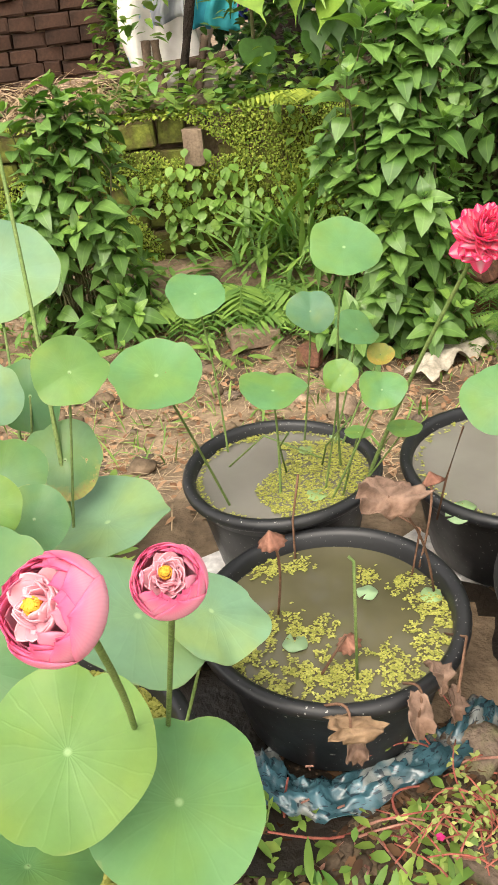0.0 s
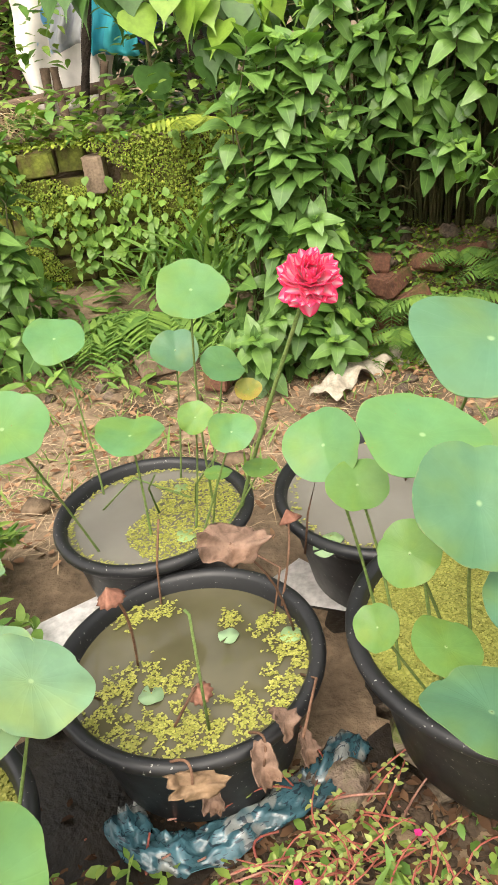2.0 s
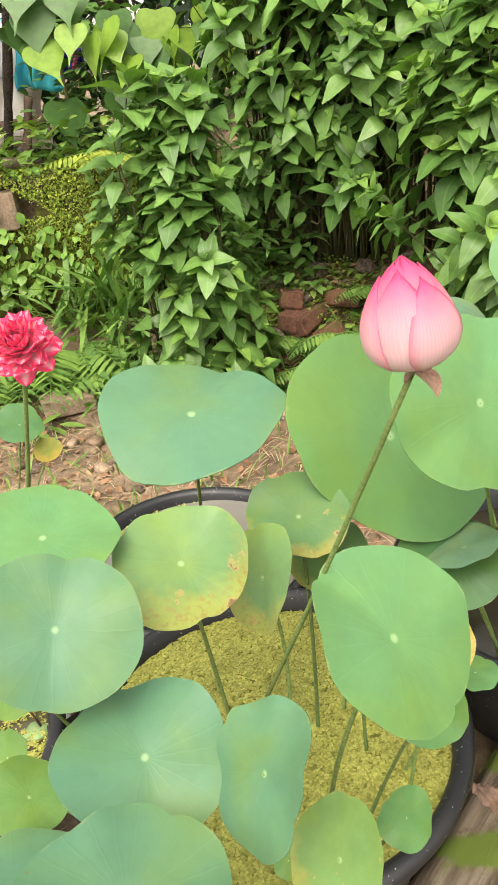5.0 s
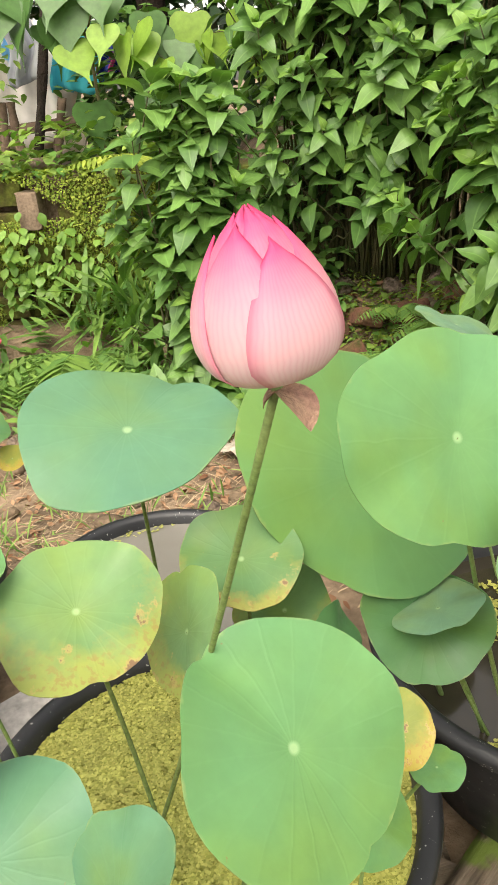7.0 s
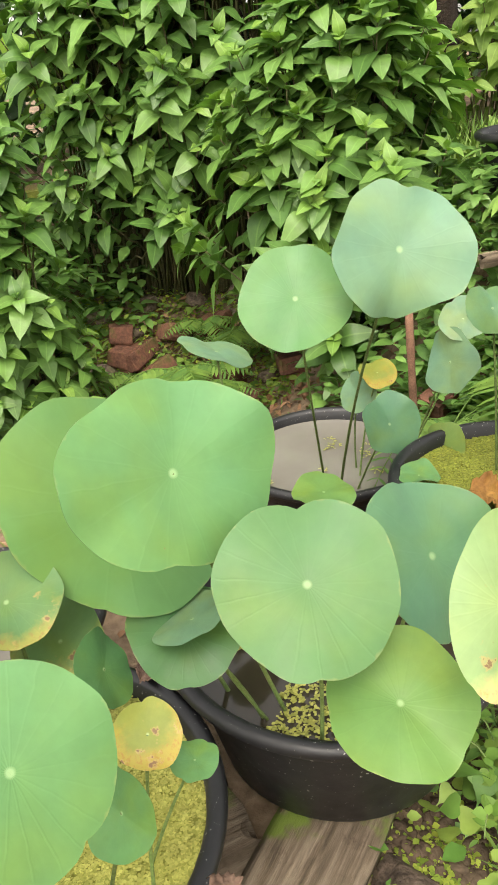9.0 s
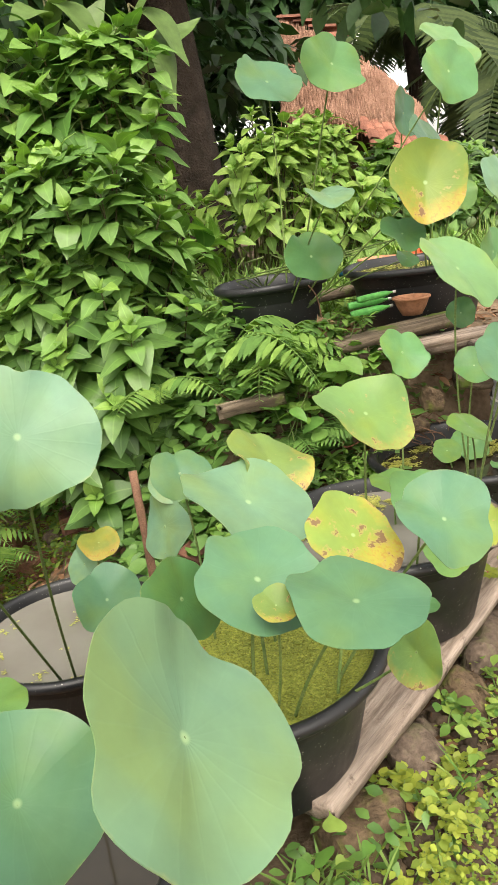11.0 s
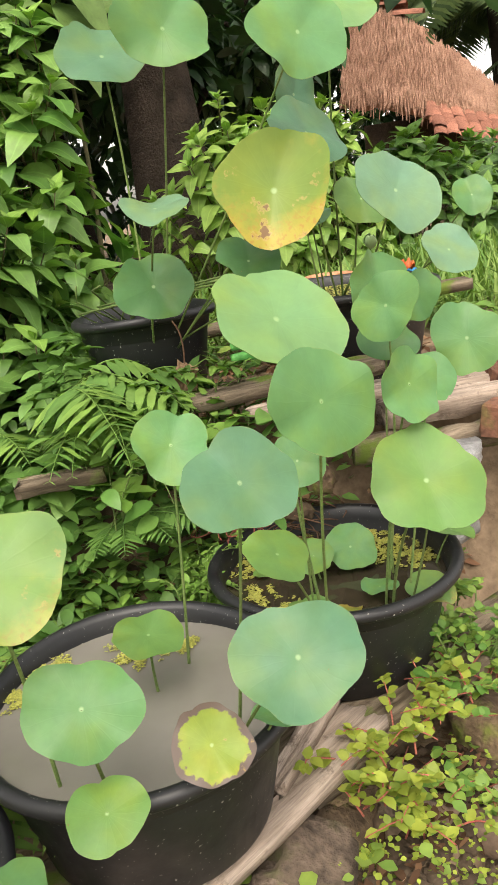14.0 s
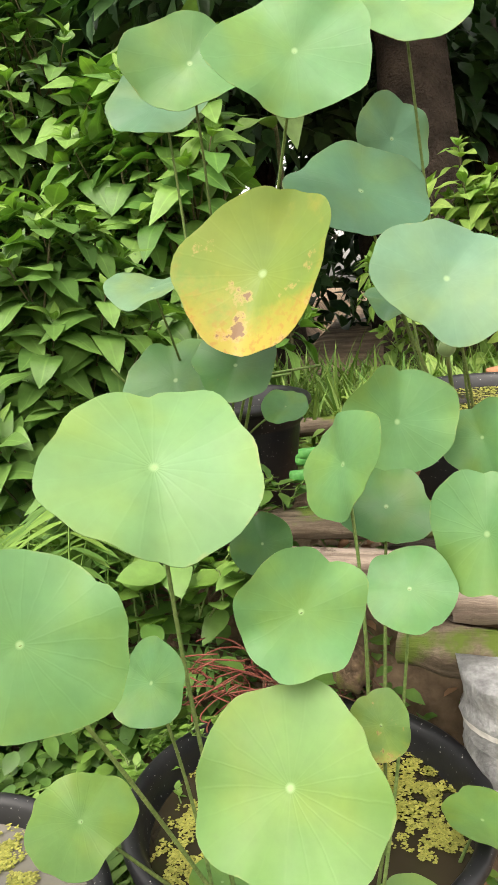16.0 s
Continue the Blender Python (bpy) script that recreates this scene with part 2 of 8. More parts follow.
M_DUCK_GREEN = thin_leaf("green_duckweed_frond", (0.13, 0.175, 0.022), (0.28, 0.33, 0.055), 0.5, 0.1)
M_STEM = rough_surface("shrub_stem", [(0.06, 0.07, 0.025), (0.14, 0.12, 0.06)], 20, 0.8)
M_RED = rough_surface("red_stem", [(0.22, 0.05, 0.04), (0.36, 0.13, 0.09)], 30, 0.6)
M_BARK = rough_surface("bark", [(0.016, 0.012, 0.009), (0.055, 0.04, 0.03)], 10, 0.95, relief=1.0, dist=0.05)


def plastic():
    m, nodes, links, p = material("black_plastic", 0.38, 0.5)
    f = ramp(m, noise_of(m, 190, 2), (0.695, (0,) * 3), (0.715, (1,) * 3))
    d = ramp(m, noise_of(m, 5, 6), (0.35, (0.007, 0.0075, 0.009)), (0.75, (0.02, 0.02, 0.021)))
    links.new(mix(m, math_node(m, "MULTIPLY", f, 0.75), d, (0.42, 0.41, 0.37)), p.inputs["Base Color"])
    links.new(ramp(m, noise_of(m, 9, 5), (0.3, (0.3,) * 3), (0.7, (0.6,) * 3)), p.inputs["Roughness"])
    bump(m, p, noise_of(m, 120, 3), 0.08, 0.002)
    return m


def water(name, c1, c2):
    m, nodes, links, p = material(name, 0.06, 0.5)
    links.new(ramp(m, noise_of(m, 4, 4), (0.3, c1), (0.7, c2)), p.inputs["Base Color"])
    bump(m, p, noise_of(m, 14, 2), 0.02, 0.01)
    return m


M_TUB = plastic()
M_WATER_GREY = water("murky_grey_water", (0.15, 0.14, 0.118), (0.20, 0.19, 0.165))
M_WATER_DARK = water("murky_brown_water", (0.06, 0.056, 0.03), (0.12, 0.108, 0.062))
M_WATER_WEED = water("weedy_green_water", (0.14, 0.15, 0.03), (0.22, 0.23, 0.05))
M_WATER_BLACK = water("dark_water", (0.02, 0.018, 0.012), (0.045, 0.036, 0.022))
M_SOIL = rough_surface("garden_soil", [(0.06, 0.043, 0.027), (0.17, 0.122, 0.078), (0.31, 0.225, 0.148)], 3.5, 0.95, 40, 0.8, 0.03)
M_BRICK = rough_surface("mossy_brick", [(0.03, 0.024, 0.014), (0.085, 0.052, 0.03), (0.10, 0.11, 0.022), (0.19, 0.22, 0.035)], 7, 0.95, 70, 0.7)
M_REDBRICK = rough_surface("red_brick", [(0.06, 0.034, 0.024), (0.18, 0.085, 0.055), (0.085, 0.095, 0.025)], 17, 0.9, 90, 0.8)
M_PALEBRICK = rough_surface("pale_brick", [(0.2, 0.145, 0.1), (0.34, 0.25, 0.175)], 12, 0.9, 90, 0.6)
M_STONE = rough_surface("rubble_stone", [(0.04, 0.03, 0.022), (0.16, 0.12, 0.09), (0.09, 0.10, 0.035)], 19, 0.95, 80, 0.9, 0.02)
M_WOOD = rough_surface("weathered_plank", [(0.2, 0.145, 0.1), (0.33, 0.26, 0.19)], 5, 0.9, 60, 0.8)
M_DARKWOOD = rough_surface("rotten_wood", [(0.06, 0.04, 0.028), (0.17, 0.12, 0.085)], 6, 0.95, 60, 0.9)


# ---- building blocks ----
RNG = np.random.default_rng(7)


def link_mesh(name, verts, faces, mat, parent=None, label="", smooth=True):
    me = bpy.data.meshes.new(name)
    me.from_pydata([tuple(v) for v in verts], [], [tuple(f) for f in faces])
    me.materials.append(mat)
    if smooth:
        me.polygons.foreach_set("use_smooth", [True] * len(me.polygons))
    me.update()
    ob = new(name, me)
    if parent:
        ob.parent = parent
    if label:
        tagged(ob, label)
    return ob


def part(name, bm, mat, parent=None, label="", smooth=True):
    me = bpy.data.meshes.new(name)
    bm.to_mesh(me)
    bm.free()
    me.materials.append(mat)
    if smooth:
        me.polygons.foreach_set("use_smooth", [True] * len(me.polygons))
    ob = new(name, me)
    if parent:
        ob.parent = parent
    if label:
        tagged(ob, label)
    return ob


def thing(name, at, label, category, group="", kind=""):
    ob = new(name)
    ob.empty_display_size = 0.05
    ob.matrix_basis = at if isinstance(at, Matrix) else Matrix.Translation(at)
    return tagged(ob, label, category, group, kind)


def smooth01(a, b, x):
    t = min(1.0, max(0.0, (x - a) / (b - a)))
    return t * t * (3 - 2 * t)


def tube(path, radii, sides=7):
    """Verts and faces of a bent tube along a path."""
    pts = [Vector(p) for p in path]
    verts, faces = [], []
    up = Vector((0.31, 0.17, 0.93)).normalized()
    for k, p in enumerate(pts):
        d = (pts[min(k + 1, len(pts) - 1)] - pts[max(k - 1, 0)]).normalized()
        s = d.cross(up)
        s = s.normalized() if s.length > 1e-4 else Vector((1, 0, 0))
        q = d.cross(s)
        r = radii[k] if hasattr(radii, "__len__") else radii
        for a in range(sides):
            w = 2 * math.pi * a / sides
            verts.append(p + r * (math.cos(w) * s + math.sin(w) * q))
    for k in range(len(pts) - 1):
        for a in range(sides):
            b = (a + 1) % sides
            faces.append((k * sides + a, k * sides + b, (k + 1) * sides + b, (k + 1) * sides + a))
    faces.append(tuple(range(sides - 1, -1, -1)))
    faces.append(tuple((len(pts) - 1) * sides + a for a in range(sides)))
    return verts, faces


def bend(a, b, sag, steps=8, side=(0, 0, 0)):
    a, b, side = Vector(a), Vector(b), Vector(side)
    out = []
    for k in range(steps + 1):
        t = k / steps
        p = a.lerp(b, t) + side * math.sin(math.pi * t)
        p.z += sag * math.sin(math.pi * t)
        out.append(p)
    return out


class Heap:
    """Gathers many small meshes into one."""

    def __init__(self):
        self.v, self.f, self.n = [], [], 0

    def add(self, verts, faces):
        verts = np.asarray([tuple(v) for v in verts], float) if not isinstance(verts, np.ndarray) else verts
        self.v.append(verts)
        self.f.extend([tuple(i + self.n for i in f) for f in faces])
        self.n += len(verts)

    def link(self, name, mat, parent=None, label="", smooth=True, rib=0):
        """rib: vertices to a row across each leaf, whose middle one is the midrib."""
        if not self.v:
            return None
        ob = link_mesh(name, np.concatenate(self.v), self.f, mat, parent, label, smooth)
        if rib:
            lay = ob.data.attributes.new("rib", "FLOAT", "POINT")
            lay.data.foreach_set("value", (np.arange(self.n) % rib == rib // 2).astype(np.float32))
        return ob


def leaf_shape(length, width, droop=0.35, fold=0.25, steps=5, tip=1.0, heart=0.0):
    """A pointed leaf along +x, folded at the midrib and drooping to its tip."""
    verts, faces = [], []
    for k in range(steps + 1):
        t = k / steps
        w = width * 0.5 * (math.sin(math.pi * min(1, t * 0.93 + 0.02) ** (0.75 if not heart else 0.5)) ** (0.9 * tip))
        if k == steps:
            w = 0.0
        x = length * (t - (heart * 0.12 if k == 0 else 0))
        z = -droop * length * t * t
        verts += [(x, -w, z + fold * w), (x, 0, z), (x, w, z + fold * w)]
    for k in range(steps):
        a = 3 * k
        faces += [(a, a + 1, a + 4, a + 3), (a + 1, a + 2, a + 5, a + 4)]
    return np.array(verts), faces


def heart_shape(length, droop=0.3, fold=0.16):
    """A heart-shaped leaf along +x with a long drip tip, stalk at the origin."""
    half = ((-0.02, 0.08), (-0.05, 0.20), (-0.03, 0.31), (0.06, 0.40), (0.17, 0.43), (0.30, 0.39), (0.43, 0.30), (0.55, 0.19), (0.66, 0.095), (0.77, 0.035), (1.0, 0.005))
    verts, faces = [], []
    for x, w in half:
        m = max(0.0, x)
        z = -droop * m * m
        verts += [(x, -w, z + fold * w), (m, 0, z), (x, w, z + fold * w)]
    for k in range(len(half) - 1):
        a = 3 * k
        faces += [(a, a + 1, a + 4, a + 3), (a + 1, a + 2, a + 5, a + 4)]
    return np.array(verts) * length, faces


def turned(yaw, pitch, roll=0.0):
    return np.array(Euler((roll, -pitch, yaw)).to_matrix())


def ground_height(x, y):
    h = 0.16
    h -= 0.27 * smooth01(1.55, 2.5, y) * (1 - smooth01(1.15, 1.75, x))
    h += (0.58 * smooth01(2.95, 4.0, y) * (0.42 + 0.58 * smooth01(0.35, 0.8, x)) + 0.3 * smooth01(4.05, 4.6, y)) * (1 - smooth01(1.3, 1.8, x))
    h += 0.53 * smooth01(1.95, 2.25, y) * smooth01(1.5, 2.0, x)
    front = 0.52 + 0.58 * max(0.0, x - 0.75) + 0.06 * math.sin(5 * x)
    h -= 0.42 * (1 - smooth01(front - 0.16, front, y)) * smooth01(0.3, 0.9, x)
    h -= 0.2 * (1 - smooth01(front - 0.5, front, y)) * (1 - smooth01(0.3, 0.9, x))
    near = math.exp(-((x - 1.2) ** 2 + (y - 1.5) ** 2) / 9.0)
    h += near * (0.035 * noise.noise((x * 3.1, y * 3.1, 0.3)) + 0.018 * noise.noise((x * 9, y * 9, 1.7)) + 0.008 * noise.noise((x * 27, y * 27, 4.1)))
    return h


def build_ground():
    def axis(lo, hi, c0, c1, step):
        fine = list(np.arange(c0, c1 + step / 2, step))
        left = [c0 - (c0 - lo) * (k / 14) ** 3 for k in range(14, 0, -1)]
        right = [c1 + (hi - c1) * (k / 14) ** 3 for k in range(1, 15)]
        return left + fine + right
    xs, ys = axis(-400, 400, -1.6, 4.0, 0.035), axis(-60, 900, -0.2, 5.0, 0.035)
    verts = [(x, y, ground_height(x, y)) for y in ys for x in xs]
    n = len(xs)
    faces = [(j * n + i, j * n + i + 1, (j + 1) * n + i + 1, (j + 1) * n + i) for j in range(len(ys) - 1) for i in range(n - 1)]
    return tagged(link_mesh("ground", verts, faces, M_SOIL), "bare brown garden soil with litter and rubble", "ground", kind="structure")


build_ground()

# ---- tubs ----
TUBS = {
    "A": (0.084, 0.972, 0.392, 0.200), "B": (0.010, 1.358, 0.415, 0.188), "C": (0.478, 1.385, 0.385, 0.222),
    "D": (0.579, 0.917, 0.440, 0.248), "F": (1.037, 1.105, 0.465, 0.240), "E": (1.281, 1.890, 0.320, 0.238),
    "G": (1.490, 1.335, 0.478, 0.242), "I": (1.930, 1.540, 0.515, 0.236), "J": (2.360, 1.826, 0.495, 0.238),
    "L": (-0.300, 0.670, 0.420, 0.205), "K": (2.165, 2.475, 0.945, 0.172), "M": (2.700, 2.440, 0.930, 0.240),
}
DEPTH = {"A": 0.2, "B": 0.2, "C": 0.21, "K": 0.24, "M": 0.24}


def tub(key):
    x, y, z, r = TUBS[key]
    d = DEPTH.get(key, 0.22)
    full = {"D": "filled with duckweed", "G": "filled with duckweed", "L": "filled with duckweed"}.get(key, "filled with murky water")
    ob = thing("tub", (x, y, z - d), "round black plastic tub with rolled rim " + full, "tub", "lotus tubs")
    # section: outside foot, wall with a step under the rim, rolled rim, inside wall, floor
    foot = [(0.0, 0.0), (0.72 * r, 0.0), (0.755 * r, 0.006), (0.90 * r, d * 0.74), (0.905 * r, d * 0.76), (0.935 * r, d * 0.78), (0.955 * r, d - 0.026), (r - 0.002, d - 0.024)]
    roll = foot[-2:]
    roll += [(r + 0.0105 * math.sin(a), d - 0.012 - 0.012 * math.cos(a)) for a in [math.pi * k / 6 for k in range(1, 7)]]
    roll += [(r - 0.008, d - 0.0015), (r - 0.0135, d - 0.008), (r - 0.0175, d - 0.03)]
    inner = [roll[-1], (0.74 * r, 0.012), (0.0, 0.012)]
    n = 56
    for name, prof in (("body", foot), ("rim", roll), ("lining", inner)):
        verts, faces = [], []
        for px, pz in prof:
            for k in range(n):
                a = 2 * math.pi * k / n
                w = 1 + 0.006 * math.sin(2 * a + x * 9) + 0.004 * math.sin(3 * a + y * 5)
                verts.append((px * w * math.cos(a), px * w * math.sin(a), pz + 0.003 * math.sin(2 * a + y * 7) * (pz > d * 0.7)))
        for j in range(len(prof) - 1):
            for k in range(n):
                q = (k + 1) % n
                faces.append((j * n + k, j * n + q, (j + 1) * n + q, (j + 1) * n + k))
        link_mesh(name, verts, faces, M_TUB, ob)
    level = d - {"A": 0.03, "B": 0.022, "C": 0.022, "J": 0.05, "F": 0.035, "K": 0.06}.get(key, 0.03)
    rw = r - 0.0175 - max(0.0, d - 0.03 - level) * 0.25 * r / max(0.05, d) + 0.003
    m = M_WATER_BLACK if key in "JFKM" else M_WATER_WEED if key in "DGL" else M_WATER_DARK if key == "A" else M_WATER_GREY
    rings = [0.0, 0.4, 0.75, 1.0]
    wv = [(rw * q * math.cos(2 * math.pi * k / 40), rw * q * math.sin(2 * math.pi * k / 40), 0) for q in rings[1:] for k in range(40)] + [(0, 0, 0)]
    wf = [(40 * j + k, 40 * j + (k + 1) % 40, 40 * (j + 1) + (k + 1) % 40, 40 * (j + 1) + k) for j in range(2) for k in range(40)]
    wf = [f[::-1] for f in wf] + [(120, k, (k + 1) % 40) for k in range(40)]
    w = link_mesh("water", wv, wf, m)
    w.location = (x, y, z - d + level)
    tagged(w, "still murky water standing in a black tub", "water", "tub water")
    return z - d + level, rw


WATER = {k: tub(k) for k in TUBS}

# ---- lotus leaves ----


def blade_mesh(seed, cup, wave, notch, ruffle, bite=0.0):
    """A round blade with two opposite notches, a crease between them and a waving margin."""
    g = np.random.default_rng(seed)
    p = g.uniform(0, 2 * math.pi, 9)
    crease = g.uniform(0.04, 0.2)
    n1, n2 = g.uniform(0.05, 0.11) + bite, g.uniform(0.03, 0.08) + bite * 0.6
    lobe = g.uniform(0.4, 1.3, 4)
    rings, segs = 10, 60
    verts, faces = [(0, 0, -0.012)], []
    for j in range(1, rings + 1):
        q = j / rings
        for k in range(segs):
            a = 2 * math.pi * k / segs
            edge = 1 + ruffle * (0.030 * lobe[0] * math.sin(2 * a + p[7]) + 0.028 * lobe[1] * math.sin(3 * a + p[0]) + 0.018 * lobe[2] * math.sin(5 * a + p[1]) + 0.008 * lobe[3] * math.sin(8 * a + p[2]) + 0.004 * math.sin(13 * a + p[6]))
            for c, dep in ((notch, n1), (notch + math.pi, n2)):
                da = (a - c + math.pi) % (2 * math.pi) - math.pi
                edge -= dep * math.exp(-abs(da / 0.14) ** 1.2)
            rr = q * (1 + (edge - 1) * q ** 2)
            zz = cup * q * q + wave * q ** 2.2 * (math.sin(2 * a + p[3]) + 0.6 * math.sin(3 * a + p[4]) + 0.4 * math.sin(5 * a + p[5]) + 0.15 * math.sin(9 * a + p[8]) * q ** 3) + 0.012 * math.exp(-(q / 0.12) ** 2) * -1
            across = q * math.sin(a - notch)
            zz += crease * math.sqrt(across * across + 0.004) - 0.5 * crease * q * q
            zz += 0.003 * q * math.cos(21 * a) * (q < 0.98)
            verts.append((rr * math.cos(a), rr * math.sin(a), zz))
    for k in range(segs):
        faces.append((0, 1 + k, 1 + (k + 1) % segs))
    for j in range(rings - 1):
        for k in range(segs):
            b, t, q = 1 + j * segs, 1 + (j + 1) * segs, (k + 1) % segs
            faces.append((b + k, t + k, t + q, b + q))
    top = np.array(verts)
    low = top - np.array([0, 0, 0.011])
    rim = [1 + (rings - 1) * segs + k for k in range(segs)]
    n = len(top)
    faces += [tuple(n + i for i in f[::-1]) for f in faces]
    faces += [(2 * n + k, 2 * n + segs + k, 2 * n + segs + (k + 1) % segs, 2 * n + (k + 1) % segs) for k in range(segs)]
    out = np.concatenate([[0.0], np.repeat(np.arange(1, rings + 1) / rings, segs)])
    return np.concatenate([top, low, top[rim], low[rim]]), faces, np.concatenate([out, out, np.ones(2 * segs)])


COUNT = [0]


def lotus_leaf(x, y, z, r, tilt, azimuth, key, tone, cup=None, wave=None, notch=None, stalk=True, squash=None, spin=0, ruffle=1.0, bite=0.0):
    """A leaf at a place, tilted from level towards an azimuth, on a stalk out of a tub's water."""
    COUNT[0] += 1
    seed = 100 + COUNT[0]
    g = np.random.default_rng(seed)
    cup = g.uniform(-0.02, 0.1) if cup is None else cup
    wave = g.uniform(0.045, 0.11) * (1.0 if x < 1.1 else 1.25) if wave is None else wave
    notch = radians(g.uniform(60, 120)) if notch is None else radians(notch)
    tx, ty, tz, tr = TUBS[key]
    level, rw = WATER[key]
    off = Vector((x - tx, y - ty, 0))
    foot = Vector((tx, ty, level)) + off.normalized() * min(off.length * 0.75, rw * 0.8) + Vector((*g.uniform(-0.02, 0.02, 2), 0))
    ob = thing("lotus_leaf", foot, LOOKS[tone], "lotus leaf", "lotus leaves of the tubs")
    verts, faces, out = blade_mesh(seed, cup, wave, notch, ruffle * (1.1 if r < 0.05 else 1.4 if x < 1.1 else 2.0), bite)
    az = radians(azimuth)
    if squash is None:
        spread = Matrix.Rotation(-az + g.uniform(-0.5, 0.5), 3, "Z")
    else:
        spread = Matrix.Rotation(radians(spin), 3, "Z") @ Matrix.Diagonal((1, squash, 1)) @ Matrix.Rotation(-az - radians(spin), 3, "Z")
    bl = link_mesh("blade", verts @ np.array(spread).T, faces, BLADE[tone], ob)
    lay = bl.data.uv_layers.new()
    idx = np.zeros(len(bl.data.loops), np.int32)
    bl.data.loops.foreach_get("vertex_index", idx)
    lay.data.foreach_set("uv", np.stack([out[idx], np.zeros(len(idx))], 1).astype(np.float32).ravel())
    turn = Matrix.Rotation(az, 4, "Z") @ Matrix.Rotation(radians(tilt), 4, "Y")
    bl.matrix_basis = Matrix.Translation(Vector((x, y, z)) - foot) @ turn @ Matrix.Scale(r, 4)
    top = Vector((x, y, z)) - foot
    if stalk and z > level + 0.04:
        nrm = turn.to_3x3() @ Vector((0, 0, 1))
        hi = top - nrm * r * 0.02
        mid = hi.lerp(Vector((0, 0, -0.03)), 0.45) - Vector((nrm.x, nrm.y, 0)) * 0.25 * min(0.12, top.length * 0.3) + Vector((*g.uniform(-0.02, 0.02, 2), 0))
        low = Vector((0, 0, -0.03))
        path = []
        for k in range(11):
            t = k / 10
            path.append((1 - t) ** 2 * low + 2 * t * (1 - t) * mid + t * t * hi)
        thick = 0.0017 + 0.010 * r
        v, f = tube(path, [thick * (1.15 - 0.35 * k / 10) for k in range(11)], 6)
        link_mesh("stalk", v, f, M_STALK, ob, "slim prickly green stalk")
    return ob


lotus_leaf(-0.456, 1.347, 0.846, 0.106, 42, -72, "L", "pale", squash=1.06, spin=4)
lotus_leaf(-0.131, 1.480, 0.736, 0.059, 28, -71, "B", "green")
lotus_leaf(0.148, 1.355, 0.836, 0.060, 38, -78, "B", "green", squash=1.06, spin=-6)
lotus_leaf(0.088, 1.524, 0.666, 0.047, 46, -83, "B", "blue")
lotus_leaf(0.178, 1.516, 0.624, 0.047, 30, -49, "B", "green")
lotus_leaf(0.223, 1.499, 0.573, 0.027, 38, -95, "B", "yellow")
lotus_leaf(-0.170, 1.184, 0.702, 0.074, 28, -73, "B", "green")
lotus_leaf(-0.246, 0.995, 0.799, 0.051, 46, -65, "L", "lime")
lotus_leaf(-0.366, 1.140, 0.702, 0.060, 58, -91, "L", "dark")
lotus_leaf(-0.279, 0.988, 0.669, 0.058, 50, -88, "L", "scorched")
lotus_leaf(-0.392, 1.036, 0.757, 0.056, 48, -60, "L", "pale")
lotus_leaf(-0.290, 0.750, 0.752, 0.040, 52, -80, "L", "lime", ruffle=0.5)
lotus_leaf(-0.322, 0.865, 0.716, 0.060, 44, -66, "L", "mid")
lotus_leaf(-0.268, 0.812, 0.690, 0.044, 40, -70, "L", "mid", ruffle=0.6)
lotus_leaf(-0.276, 0.686, 0.700, 0.062, 34, -66, "L", "mid")
lotus_leaf(-0.250, 0.563, 0.700, 0.056, 34, -60, "L", "mid")
lotus_leaf(0.011, 1.268, 0.620, 0.060, 8, -52, "B", "green")
lotus_leaf(0.128, 1.263, 0.642, 0.030, 51, -92, "B", "lime")
lotus_leaf(0.189, 1.179, 0.650, 0.038, 35, -82, "B", "green")
lotus_leaf(0.228, 1.194, 0.567, 0.029, 2, -99, "B", "lime")
lotus_leaf(0.154, 1.234, 0.544, 0.024, 2, 7, "B", "lime")
lotus_leaf(0.309, 0.926, 0.749, 0.047, 45, -121, "D", "green", squash=1.12, spin=-22)
lotus_leaf(0.340, 0.865, 0.724, 0.037, 29, -94, "D", "lime")
lotus_leaf(-0.218, 0.926, 0.601, 0.090, 10, -162, "L", "mint")
lotus_leaf(-0.143, 0.732, 0.602, 0.097, 22, -16, "L", "mint")
lotus_leaf(-0.058, 0.736, 0.600, 0.069, 30, -6, "L", "mint")
lotus_leaf(-0.139, 0.466, 0.702, 0.070, 33, -62, "L", "lime", notch=90, bite=0.05, ruffle=0.5)
lotus_leaf(-0.067, 0.490, 0.603, 0.079, 18, -55, "L", "green")
lotus_leaf(-0.200, 0.455, 0.572, 0.062, 22, 52, "L", "green")
lotus_leaf(0.402, 0.800, 0.819, 0.070, 15, -60, "D", "green")
lotus_leaf(0.428, 0.690, 0.800, 0.064, 45, -71, "D", "blue", squash=1.12, spin=-16, notch=85, ruffle=0.5)
lotus_leaf(0.524, 0.791, 0.777, 0.065, 29, -64, "D", "yellowpart")
lotus_leaf(0.597, 0.843, 0.709, 0.056, 61, -149, "D", "yellowpart")
lotus_leaf(0.645, 0.914, 0.732, 0.058, 24, -88, "D", "scorched", ruffle=0.7)
lotus_leaf(0.681, 0.947, 0.644, 0.051, 31, -95, "D", "yellowpart")
lotus_leaf(0.540, 1.000, 0.833, 0.103, 18, -74, "C", "blue", squash=1.02, ruffle=0.8)
lotus_leaf(0.768, 1.002, 0.771, 0.129, 52, -64, "F", "green")
lotus_leaf(0.826, 0.859, 0.869, 0.090, 62, -60, "F", "green", squash=1.22, spin=-10)
lotus_leaf(0.685, 0.611, 0.818, 0.070, 44, -39, "D", "green", ruffle=0.6, notch=120, bite=0.03)
